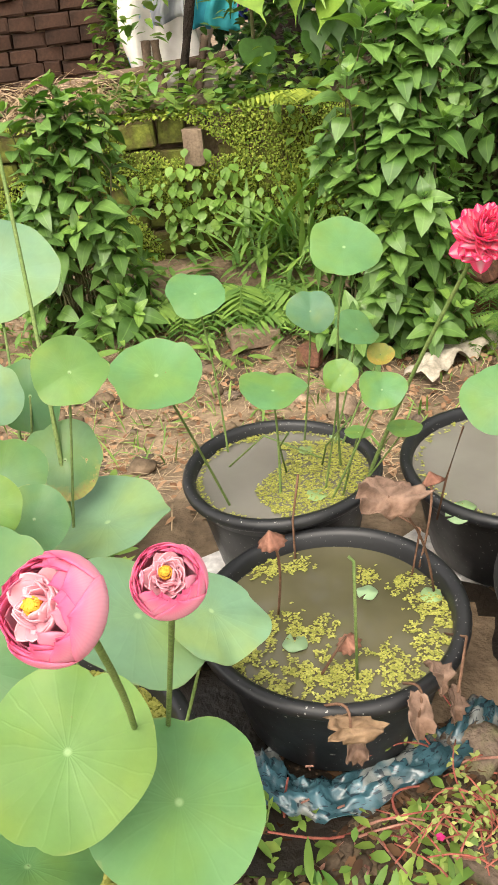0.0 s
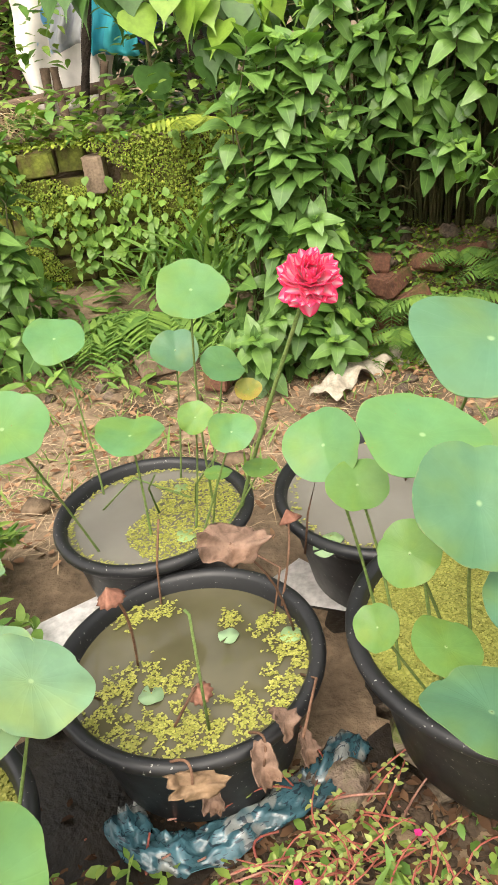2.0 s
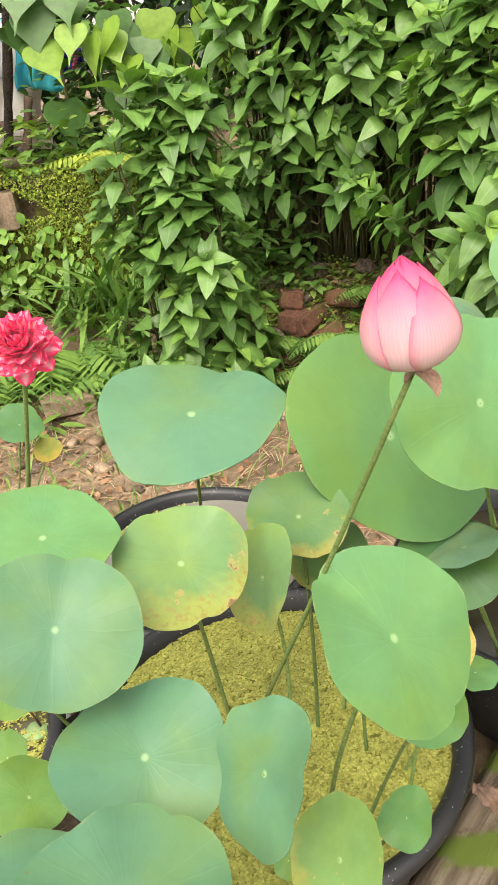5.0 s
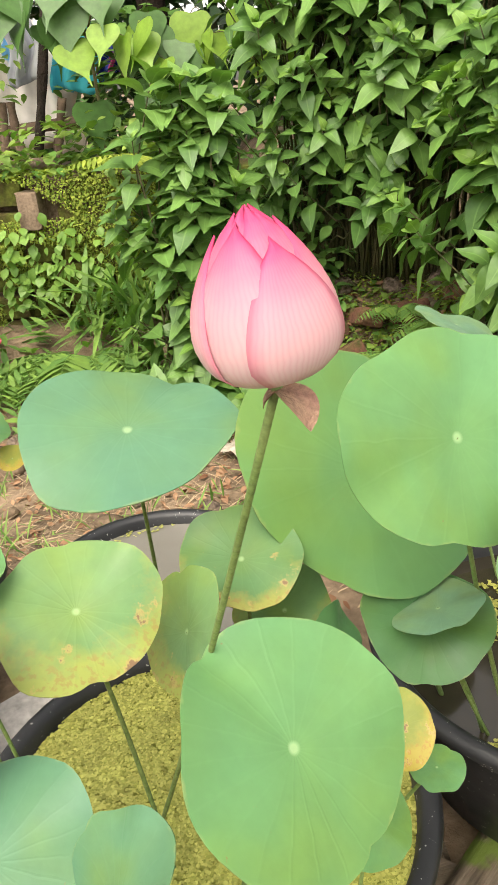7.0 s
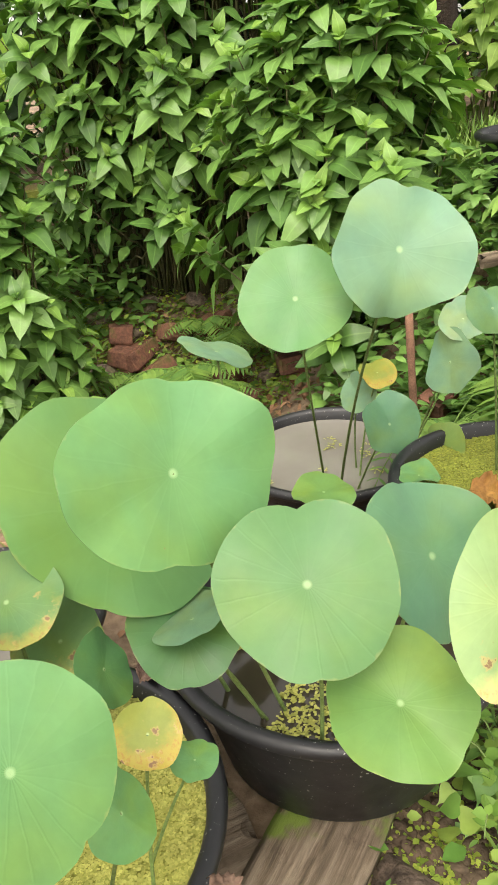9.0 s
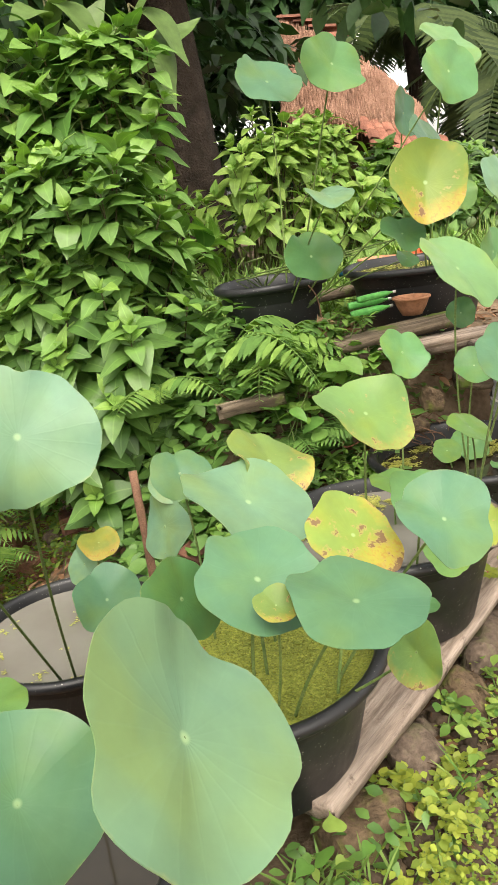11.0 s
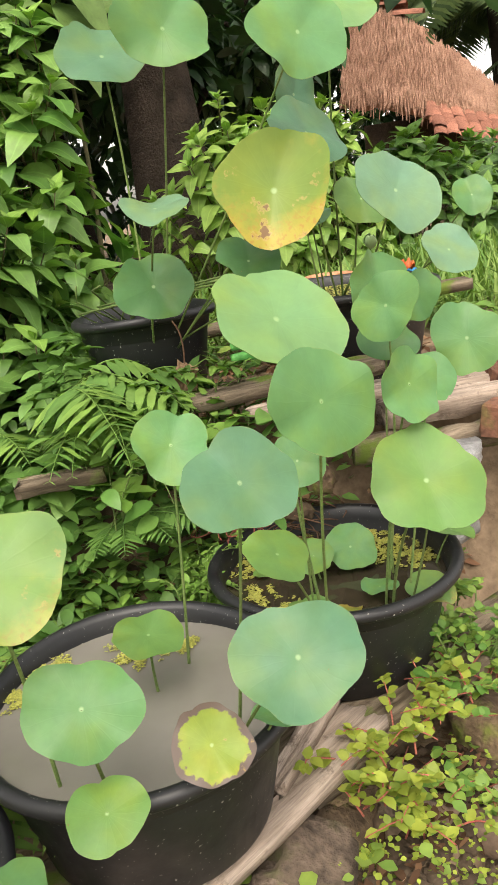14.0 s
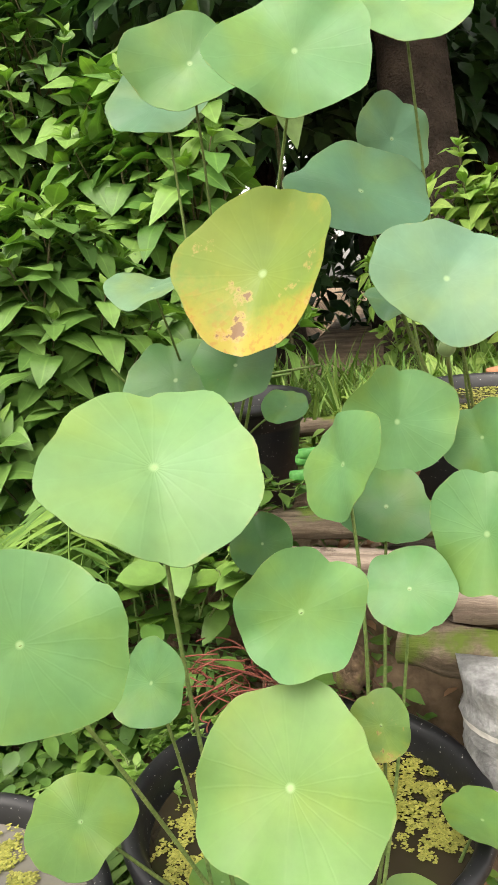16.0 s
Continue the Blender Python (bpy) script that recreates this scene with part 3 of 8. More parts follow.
lotus_leaf(0.486, 0.642, 0.699, 0.069, 22, -66, "D", "blue")
lotus_leaf(0.486, 0.513, 0.715, 0.069, 12, -34, "D", "blue")
lotus_leaf(0.397, 0.546, 0.687, 0.058, 16, 18, "D", "blue")
lotus_leaf(0.582, 0.587, 0.729, 0.054, 55, -154, "D", "blue")
lotus_leaf(0.630, 0.585, 0.624, 0.048, 48, -151, "D", "yelloweb")
lotus_leaf(0.732, 0.697, 0.657, 0.037, 54, -141, "D", "green")
lotus_leaf(0.385, 0.642, 0.671, 0.036, 19, -35, "D", "lime")
lotus_leaf(0.334, 0.730, 0.623, 0.027, 48, -127, "D", "lime")
lotus_leaf(0.369, 0.722, 0.726, 0.035, 54, -124, "D", "lime")
lotus_leaf(0.586, 0.711, 0.446, 0.018, 39, -128, "D", "lime")
lotus_leaf(0.694, 0.636, 0.593, 0.026, 37, -143, "D", "green")
lotus_leaf(0.824, 0.897, 0.675, 0.045, 18, 146, "F", "pale")
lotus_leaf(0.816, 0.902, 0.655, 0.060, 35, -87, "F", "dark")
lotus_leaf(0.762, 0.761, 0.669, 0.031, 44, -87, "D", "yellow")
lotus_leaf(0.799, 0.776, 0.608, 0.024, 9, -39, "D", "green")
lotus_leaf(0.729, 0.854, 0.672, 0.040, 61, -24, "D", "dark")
lotus_leaf(0.917, 0.760, 0.793, 0.080, 38, -98, "F", "mid", ruffle=0.6)
lotus_leaf(1.094, 0.895, 0.689, 0.090, 54, -67, "F", "blue", ruffle=0.6)
lotus_leaf(0.977, 0.707, 0.690, 0.066, 23, -96, "F", "lime")
lotus_leaf(1.035, 0.653, 0.820, 0.070, 60, -152, "F", "yellowside", squash=0.52, spin=16, cup=0.12, ruffle=0.2, wave=0.03, notch=20)
lotus_leaf(1.060, 1.274, 0.888, 0.081, 50, -102, "E", "green", ruffle=0.7)
lotus_leaf(1.196, 1.222, 0.948, 0.100, 66, -89, "E", "pale", squash=0.93, spin=-14)
lotus_leaf(0.959, 1.412, 0.782, 0.062, 23, -3, "F", "pale")
lotus_leaf(1.500, 1.623, 0.690, 0.048, 54, -117, "E", "pale")
lotus_leaf(1.463, 1.603, 0.610, 0.067, 69, -159, "E", "pale")
lotus_leaf(1.320, 1.764, 0.508, 0.046, 70, -145, "E", "pale")
lotus_leaf(1.322, 1.581, 0.507, 0.069, 56, -70, "E", "blue")
lotus_leaf(1.350, 1.717, 0.567, 0.044, 23, -87, "E", "yellow")
lotus_leaf(1.426, 1.549, 0.449, 0.054, 64, -159, "G", "mottled")
lotus_leaf(1.087, 1.280, 0.563, 0.053, 6, -28, "F", "lime")
lotus_leaf(1.313, 1.418, 0.474, 0.040, 4, -83, "G", "green")
lotus_leaf(1.506, 1.253, 0.762, 0.101, 33, -58, "G", "pale", ruffle=1.1, wave=0.1)
lotus_leaf(1.588, 1.344, 0.783, 0.074, 37, -63, "G", "mottled")
lotus_leaf(1.464, 1.446, 0.765, 0.051, 49, -86, "G", "blue")
lotus_leaf(1.226, 0.745, 0.807, 0.110, 56, -40, "G", "pale", ruffle=1.3, wave=0.1)
lotus_leaf(1.336, 1.095, 0.728, 0.058, 66, -59, "G", "dark")
lotus_leaf(1.417, 0.986, 0.742, 0.027, 28, -93, "G", "mottled")
lotus_leaf(1.497, 0.938, 0.742, 0.086, 12, -75, "G", "blue", squash=0.89, spin=39)
lotus_leaf(1.589, 1.092, 0.741, 0.069, 36, -76, "G", "dying")
lotus_leaf(1.696, 1.031, 0.754, 0.067, 43, -85, "G", "blue", squash=1.14, spin=-9)
lotus_leaf(1.426, 1.056, 0.743, 0.085, 31, -73, "G", "blue")
lotus_leaf(1.741, 1.210, 0.523, 0.054, 7, -49, "G", "green")
lotus_leaf(1.618, 1.002, 0.592, 0.048, 69, -172, "G", "yelloweb")
lotus_leaf(1.781, 1.346, 0.820, 0.083, 41, -78, "I", "yelloweb", squash=1.08, spin=-3)
lotus_leaf(1.960, 1.543, 0.587, 0.052, 13, -68, "I", "lime")
lotus_leaf(1.856, 1.296, 0.662, 0.059, 48, -95, "I", "green", squash=1.08, spin=-28)
lotus_leaf(1.991, 1.297, 0.565, 0.048, 52, -98, "I", "deadrim", ruffle=1.6, cup=0.1)
lotus_leaf(1.860, 1.245, 0.562, 0.044, 26, -84, "I", "lime")
lotus_leaf(2.097, 1.253, 0.678, 0.068, 49, -98, "I", "blue", squash=1.08, spin=6)
lotus_leaf(2.088, 1.352, 0.537, 0.033, 13, 19, "I", "green")
lotus_leaf(2.078, 1.335, 0.865, 0.062, 56, -81, "I", "blue", squash=1.12, spin=-9)
lotus_leaf(2.049, 1.613, 0.842, 0.056, 53, -85, "I", "green", squash=1.06, spin=-4)
lotus_leaf(2.216, 1.413, 0.918, 0.067, 72, -70, "J", "green", squash=1.34, spin=-10)
lotus_leaf(2.253, 1.672, 0.989, 0.108, 46, -67, "J", "limeblue", squash=1.07, spin=17, ruffle=1.2, bite=0.05, notch=110)
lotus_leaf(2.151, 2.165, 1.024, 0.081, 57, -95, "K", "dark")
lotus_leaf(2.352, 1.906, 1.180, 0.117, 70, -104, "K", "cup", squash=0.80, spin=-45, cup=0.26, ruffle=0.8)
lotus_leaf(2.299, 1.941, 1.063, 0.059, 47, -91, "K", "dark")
lotus_leaf(2.145, 2.308, 1.495, 0.097, 46, -86, "K", "blue")
lotus_leaf(2.240, 2.118, 1.498, 0.084, 69, -82, "K", "green", squash=1.11, spin=-9)
lotus_leaf(2.416, 1.877, 1.427, 0.077, 74, -79, "K", "green", squash=1.23, spin=-1)
lotus_leaf(2.550, 2.049, 1.518, 0.087, 48, -76, "M", "limeblue")
lotus_leaf(2.531, 2.228, 1.375, 0.067, 82, -64, "M", "blue")
lotus_leaf(2.480, 2.045, 1.282, 0.082, 54, -53, "M", "blue", squash=1.49, spin=5)
lotus_leaf(2.576, 1.875, 1.153, 0.080, 63, -79, "M", "pale", squash=1.09, spin=-7)
lotus_leaf(2.622, 2.125, 1.143, 0.063, 58, -89, "M", "lime")
lotus_leaf(2.614, 1.901, 0.952, 0.050, 78, -116, "M", "green")
lotus_leaf(2.509, 1.846, 0.989, 0.071, 79, -71, "M", "green")
lotus_leaf(2.449, 1.691, 0.977, 0.059, 67, -143, "J", "green")
lotus_leaf(2.411, 1.553, 0.877, 0.058, 71, -68, "J", "green", squash=1.04, spin=12)
lotus_leaf(2.509, 1.669, 0.848, 0.047, 50, -96, "J", "green")
lotus_leaf(2.490, 1.780, 0.903, 0.053, 47, -93, "J", "dark")
lotus_leaf(2.588, 1.677, 0.901, 0.066, 70, -119, "M", "green", squash=0.89, spin=4)
lotus_leaf(2.397, 1.493, 0.744, 0.083, 51, -96, "J", "lime", squash=1.07, spin=14, ruffle=1.15)
lotus_leaf(2.473, 1.612, 0.729, 0.035, 60, -120, "J", "yelloweb")
lotus_leaf(2.172, 1.551, 0.658, 0.054, 27, -58, "J", "lime")
lotus_leaf(2.266, 1.705, 0.457, 0.042, 6, -1, "J", "lime")
lotus_leaf(2.331, 1.686, 0.446, 0.023, 5, 33, "J", "yellow")
lotus_leaf(2.402, 1.705, 0.466, 0.035, 4, 57, "J", "green")
lotus_leaf(2.227, 1.888, 0.453, 0.016, 8, -15, "J", "lime")
lotus_leaf(2.488, 1.674, 0.450, 0.049, 18, -56, "J", "yelloweb")
lotus_leaf(2.581, 1.751, 0.518, 0.048, 14, -21, "J", "lime")
lotus_leaf(2.324, 1.834, 0.492, 0.040, 37, -104, "J", "lime")
lotus_leaf(2.407, 1.844, 0.487, 0.052, 40, -109, "J", "green")
lotus_leaf(2.887, 2.117, 1.119, 0.046, 64, -109, "M", "green")
lotus_leaf(2.768, 2.024, 1.017, 0.067, 47, -84, "M", "pale")
lotus_leaf(2.241, 1.614, 0.774, 0.046, 53, -117, "J", "green")
lotus_leaf(2.342, 1.777, 0.864, 0.039, 71, -103, "K", "dark")
lotus_leaf(2.354, 2.005, 0.992, 0.034, 39, -81, "K", "green")
lotus_leaf(2.161, 2.057, 1.178, 0.067, 20, -88, "K", "pale")
lotus_leaf(2.524, 2.189, 1.123, 0.048, 28, -93, "M", "blue")

# ---- shrubs ----


def ovate(width, droop, fold, steps=8):
    """A leaf along +x: broad below the middle, drawn out to a fine drooping tip, folded at the midrib."""
    verts, faces = [], []
    for k in range(steps + 1):
        t = k / steps
        w = width * 0.54 * math.sin(math.pi * t ** 0.80) ** 0.76 * (1 - 0.45 * t ** 2.5) if 0 < k < steps else 0.004
        z = 0.10 * math.sin(math.pi * min(1, t * 1.3)) - droop * t * t
        verts += [(t, -w, z + fold * w), (t, -w * 0.45, z + fold * w * 0.55), (t, 0, z), (t, w * 0.45, z + fold * w * 0.55), (t, w, z + fold * w)]
    for k in range(steps):
        a = 5 * k
        faces += [(a + i, a + i + 1, a + i + 6, a + i + 5) for i in range(4)]
    return np.array(verts), faces


def facing(d, up):
    """Turn with x along d and z as near up as it goes."""
    d = d / np.linalg.norm(d)
    y = np.cross(up, d)
    y = y / max(1e-6, np.linalg.norm(y))
    return np.stack([d, y, np.cross(d, y)], 1)


def shrub(name, label, x0, y0, x1, y1, width, top, stems, length, tips=0.25, bare=0.2, seed=1, mat=None, category="shrub", lean=(0, -0.25), foot_z=None, broad=1.0):
    """Many leafy shoots over a rounded mass, each ending in a whorl of crossed pairs of pointed leaves."""
    g = np.random.default_rng(seed)
    base_z = ground_height((x0 + x1) / 2, (y0 + y1) / 2) if foot_z is None else foot_z
    ob = thing(name, ((x0 + x1) / 2, (y0 + y1) / 2, base_z), label, category)
    old, young, wood = Heap(), Heap(), Heap()
    c = np.array([(x0 + x1) / 2, (y0 + y1) / 2, base_z])
    shapes = [ovate(w * broad, d, fo) for w, d, fo in ((0.55, 0.22, 0.14), (0.60, 0.32, 0.10), (0.52, 0.14, 0.18), (0.57, 0.44, 0.12))]
    up = np.array([0.0, 0.0, 1.0])
    for s in range(stems * 2):
        t = g.uniform()
        px, py = x0 + (x1 - x0) * t, y0 + (y1 - y0) * t
        a = -math.pi * g.uniform(-0.12, 1.12) if g.uniform() < 0.8 else g.uniform(0, math.pi)
        hh = bare * 0.5 + (1 - bare * 0.5) * g.uniform() ** 0.85
        belly = math.sqrt(max(0.03, 1 - hh ** 3.2)) * (0.72 + 0.28 * math.sin(math.pi * min(1, hh * 1.3 + 0.1)))
        q = belly * (1 - 0.45 * g.uniform() ** 1.6) * (1 + 0.22 * noise.noise((px * 4 + 2 * math.cos(a), seed, hh * 4)))
        high = top * hh * (1 + 0.10 * noise.noise((px * 5, seed * 3.3, math.cos(a) * 2)))
        out = np.array([math.cos(a), math.sin(a), 0.0])
        tip = np.array([px + out[0] * width * q + lean[0] * high * 0.3, py + out[1] * width * q + lean[1] * high * 0.3, base_z + high])
        axis = out * (0.95 - 0.62 * hh) + up * (0.55 + 0.45 * hh) + g.normal(0, 0.16, 3)
        axis /= np.linalg.norm(axis)
        foot = np.array([px + out[0] * width * 0.2, py + out[1] * width * 0.2, base_z - 0.03])
        low = tip - axis * length * 2.2
        path = [foot + (low - foot) * u + np.array([0, 0, 0.08 * math.sin(math.pi * u)]) for u in np.linspace(0, 1, 5)] + [low + (tip - low) * u for u in (0.35, 0.7, 1.0)]
        v, f = tube(path, [0.006 - 0.0006 * k for k in range(8)], 5)
        wood.add([Vector(p) - Vector(c) for p in v], f)
        side = np.cross(axis, np.array([0.3, 0.9, 0.2]))
        side /= np.linalg.norm(side)
        other = np.cross(axis, side)
        yaw, d = g.uniform(0, math.pi), 0.0
        size = length * g.uniform(0.82, 1.12)
        for k in range(g.integers(5, 8)):
            grow = (0.34, 0.62, 0.86, 1.0, 1.05, 1.0, 0.95, 0.9)[k]
            open_ = (0.35, 0.72, 1.0, 1.16, 1.28, 1.38, 1.44, 1.5)[k] + g.uniform(-0.18, 0.18)
            for turn in (0, math.pi):
                w = yaw + turn + g.uniform(-0.25, 0.25)
                e = side * math.cos(w) + other * math.sin(w)
                way = axis * math.cos(open_) + e * math.sin(open_) - up * 0.055 * k
                R = facing(way, axis + 0.35 * up + g.normal(0, 0.14, 3))
                sv, sf = shapes[g.integers(4)]
                L = size * grow * g.uniform(0.85, 1.12)
                at = tip - axis * d - c
                vv = (sv * L) @ R.T + at + R[:, 0] * 0.08 * L
                (young if k < 2 and g.uniform() < tips * 2 else old).add(vv, sf)
            yaw += math.pi / 2 + g.uniform(-0.2, 0.2)
            d += size * (0.05, 0.14, 0.26, 0.34, 0.40, 0.42, 0.44, 0.45)[k]
    wood.link("stem", M_STEM, ob)
    old.link("foliage", mat or M_BUSH, ob, rib=5)
    young.link("young_foliage", M_BUSH_TIP, ob, "paler young leaves at the tips", rib=5)
    return ob


shrub("shrub", "leafy green shrub with drooping pointed leaves", 0.30, 3.10, 0.54, 3.10, 0.24, 1.24, 52, 0.122, 0.3, 0.16, 3, broad=1.05)
shrub("shrub", "leafy green shrub in front of a mossy wall", -0.98, 3.35, -0.72, 3.4, 0.24, 1.04, 34, 0.122, 0.3, 0.2, 4, broad=1.0)
shrub("shrub", "broad dense green shrub on the earth bank", 0.86, 3.76, 1.55, 3.55, 0.46, 1.80, 165, 0.122, 0.35, 0.40, 5, lean=(0, -0.45))
shrub("shrub", "dense green shrub with glossy pointed leaves", 1.50, 2.95, 1.78, 2.74, 0.40, 1.15, 90, 0.132, 0.5, 0.12, 6, foot_z=0.28)
shrub("shrub", "tall green shrub beside a dark tree trunk", 1.66, 3.30, 2.06, 3.22, 0.28, 1.16, 60, 0.132, 0.6, 0.12, 8, foot_z=0.65, mat=M_BUSH_MID)
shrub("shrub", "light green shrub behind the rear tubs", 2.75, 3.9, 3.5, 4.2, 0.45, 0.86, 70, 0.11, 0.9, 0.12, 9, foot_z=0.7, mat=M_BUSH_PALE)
shrub("shrub", "leafy shrub below an old roof", 3.9, 4.6, 5.2, 5.2, 0.6, 0.70, 70, 0.14, 0.7, 0.15, 10, foot_z=0.7)

# ---- trees and distance ----


def crown_leaves(heap, g, centre, radii, count, length, shell=0.45, droop=0.6, origin=(0, 0, 0)):
    shapes = [leaf_shape(1.0, w, d, 0.2, 3) for w, d in ((0.5, 0.3), (0.42, 0.5), (0.55, 0.2))]
    c0 = np.array(centre) - np.array(origin)
    for _ in range(count):
        d = g.normal(size=3)
        d /= np.linalg.norm(d)
        q = shell + (1 - shell) * g.uniform() ** 0.6
        q *= 0.82 + 0.3 * noise.noise((d[0] * 2.3 + centre[0], d[1] * 2.3, d[2] * 2.3))
        p = c0 + d * q * np.array(radii)
        R = turned(math.atan2(d[1], d[0]) + g.uniform(-1.2, 1.2), g.uniform(-droop - 0.5, 0.35), g.uniform(-0.7, 0.7))
        sv, sf = shapes[g.integers(3)]
        heap.add((sv * length * g.uniform(0.65, 1.2)) @ R.T + p, sf)


def tree(label, x, y, z, height, radius, blobs, leaves, length, seed, mat=None, trunk_to=0.75):
    g = np.random.default_rng(seed)
    ob = thing("tree", (x, y, z), label, "tree")
    wood = Heap()
    p0 = Vector((0, 0, -0.1))
    top = Vector((g.uniform(-0.3, 0.3), g.uniform(-0.2, 0.2), height * trunk_to))
    path = bend(p0, top, 0.0, 8, (g.uniform(-0.15, 0.15), 0, 0))
    v, f = tube(path, [radius * (1.25 - 0.8 * k / 8) for k in range(9)], 10)
    wood.add(v, f)
    lv = Heap()
    for b in range(blobs):
        a = 2 * math.pi * b / blobs + g.uniform(-0.4, 0.4)
        rr = height * g.uniform(0.15, 0.42)
        c = Vector((math.cos(a) * rr, math.sin(a) * rr, height * g.uniform(0.5, 1.0)))
        start = path[g.integers(4, 8)]
        v, f = tube(bend(start, c, 0.1, 5), [radius * 0.35 * (1 - 0.8 * k / 5) for k in range(6)], 6)
        wood.add(v, f)
        crown_leaves(lv, g, c, [height * g.uniform(0.16, 0.26)] * 2 + [height * g.uniform(0.12, 0.2)], leaves // blobs, length)
    wood.link("trunk", M_BARK, ob, "dark rough bark")
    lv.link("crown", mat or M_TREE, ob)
    return ob


tree("dark leafy tree behind a brick wall", -1.5, 7.2, 0.6, 3.4, 0.10, 12, 2600, 0.22, 21)
tree("dark leafy tree over the garden", 0.2, 6.0, 0.6, 3.6, 0.10, 12, 3000, 0.2, 22)
tree("broad dark tree shading the shrubs", 1.6, 5.6, 0.6, 3.4, 0.13, 12, 3200, 0.2, 23)
tree("dark tree behind the rear shrubs", 1.9, 6.4, 0.6, 3.2, 0.1, 12, 3000, 0.2, 29)
tree("dark tree with a thick gnarled trunk", 2.74, 4.6, 0.65, 3.4, 0.20, 12, 2200, 0.19, 24)
tree("leafy tree at the garden's far side", 2.6, 8.2, 0.6, 4.4, 0.12, 12, 2600, 0.26, 25)
tree("distant leafy green tree beyond the garden", 8.4, 12.4, 0.5, 5.5, 0.16, 12, 2400, 0.34, 26)
tree("distant leafy green tree beyond the garden", 11.5, 12.5, 0.5, 6.0, 0.16, 12, 2200, 0.36, 27)
tree("distant leafy green tree beyond the garden", -4.2, 8.5, 0.5, 5.0, 0.14, 12, 2200, 0.3, 28)


tree("dark tree between the trunk and the old roof", 3.55, 7.0, 0.6, 3.0, 0.12, 12, 3600, 0.2, 30)
tree("tall leafy tree behind the old roof", 4.3, 13.2, 0.5, 5.4, 0.16, 13, 3000, 0.36, 35)
tree("tall leafy tree behind the old roof", 6.4, 14.0, 0.5, 5.6, 0.16, 13, 3000, 0.38, 36)


def woods():
    """A far belt of undergrowth that closes the view below the crowns."""
    g = np.random.default_rng(5)
    h = Heap()
    for k in range(46):
        x = -9 + 26 * k / 45
        y = 7.6 + 2.2 * abs(math.sin(k * 1.3)) + 0.02 * (x - 2) ** 2 + (3.6 if 4.2 < x < 10.5 else 0)
        crown_leaves(h, g, (x, y, 0.9 + 0.4 * g.uniform()), (0.9, 0.6, 1.0 + 0.5 * g.uniform()), 150, 0.26, 0.3)
        crown_leaves(h, g, (x + 0.2, y + 0.9, 2.1 + 0.5 * g.uniform()), (0.9, 0.6, 0.9 + 0.4 * g.uniform()), 150, 0.28, 0.3)
        if 3.0 < x < 12:
            crown_leaves(h, g, (x, y + 1.6, 3.1 + 0.3 * g.uniform()), (0.9, 0.7, 0.7), 120, 0.3, 0.3)
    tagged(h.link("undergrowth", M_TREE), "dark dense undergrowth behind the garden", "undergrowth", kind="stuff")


woods()


def heart_sapling(label, x, y, z, twigs, seed):
    """A slender tree whose twigs carry hanging heart-shaped leaves; twigs: list of tip places."""
    g = np.random.default_rng(seed)
    o = Vector((x, y, z))
    ob = thing("sapling", o, label, "sapling")
    top = sum((Vector(t) for t, _, _ in twigs), Vector()) / len(twigs) - o + Vector((0, 0.12, 0.15))
    path = bend((0, 0, -0.05), top, 0, 8, (0.05, 0.03, 0))
    v, f = tube(path, [0.014 - 0.009 * k / 8 for k in range(9)], 7)
    link_mesh("stem", v, f, M_STEM, ob)
    for tip, count, mat in twigs:
        e = Vector(tip) - o + Vector((0, 0, 0.03))
        v, f = tube(bend(path[6], e, 0.05, 7), [0.006 - 0.0006 * k for k in range(8)], 6)
        link_mesh("twig", v, f, M_STEM, ob)
        for k in range(count):
            a = math.pi * 1.5 + g.uniform(-0.95, 0.95)
            c = e + Vector((g.uniform(-1, 1), -0.4 * g.uniform(), g.uniform(-0.8, 0.8))) * 0.15
            size = 0.215 * g.uniform(0.75, 1.15)
            sv, sf = heart_shape(size, g.uniform(-0.1, 0.2), g.uniform(0.0, 0.14))
            R = turned(a, -g.uniform(0.9, 1.4), g.uniform(-0.4, 0.4))
            lf = link_mesh("leaf", sv @ R.T + np.array(c), sf, mat, ob)
            v, f = tube(bend(e, c, 0.02, 4), 0.0018, 5)
            link_mesh("petiole", v, f, M_STEM, lf)
    return ob


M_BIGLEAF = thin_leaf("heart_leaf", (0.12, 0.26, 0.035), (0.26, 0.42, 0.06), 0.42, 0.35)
# Shaded copy of heart_leaf: the shade is put into this darker colour.
M_BIGSHADE = thin_leaf("heart_leaf_shaded", (0.035, 0.10, 0.022), (0.08, 0.18, 0.04), 0.42, 0.2)
M_DULLLEAF = thin_leaf("broad_dull_leaf", (0.06, 0.13, 0.03), (0.13, 0.22, 0.06), 0.5, 0.2)
heart_sapling("young tree with light green heart-shaped leaves", 0.42, 4.38, 0.45, [((0.05, 3.98, 1.30), 3, M_BIGLEAF), ((0.17, 3.99, 1.27), 3, M_BIGLEAF), ((0.28, 4.02, 1.34), 4, M_BIGSHADE), ((0.48, 4.0, 1.37), 3, M_BIGLEAF), ((0.64, 4.0, 1.24), 3, M_BIGLEAF), ((0.10, 4.06, 1.16), 4, M_BIGSHADE), ((0.42, 4.08, 1.22), 5, M_BIGSHADE), ((0.72, 3.97, 1.22), 2, M_BIGLEAF)], 31)
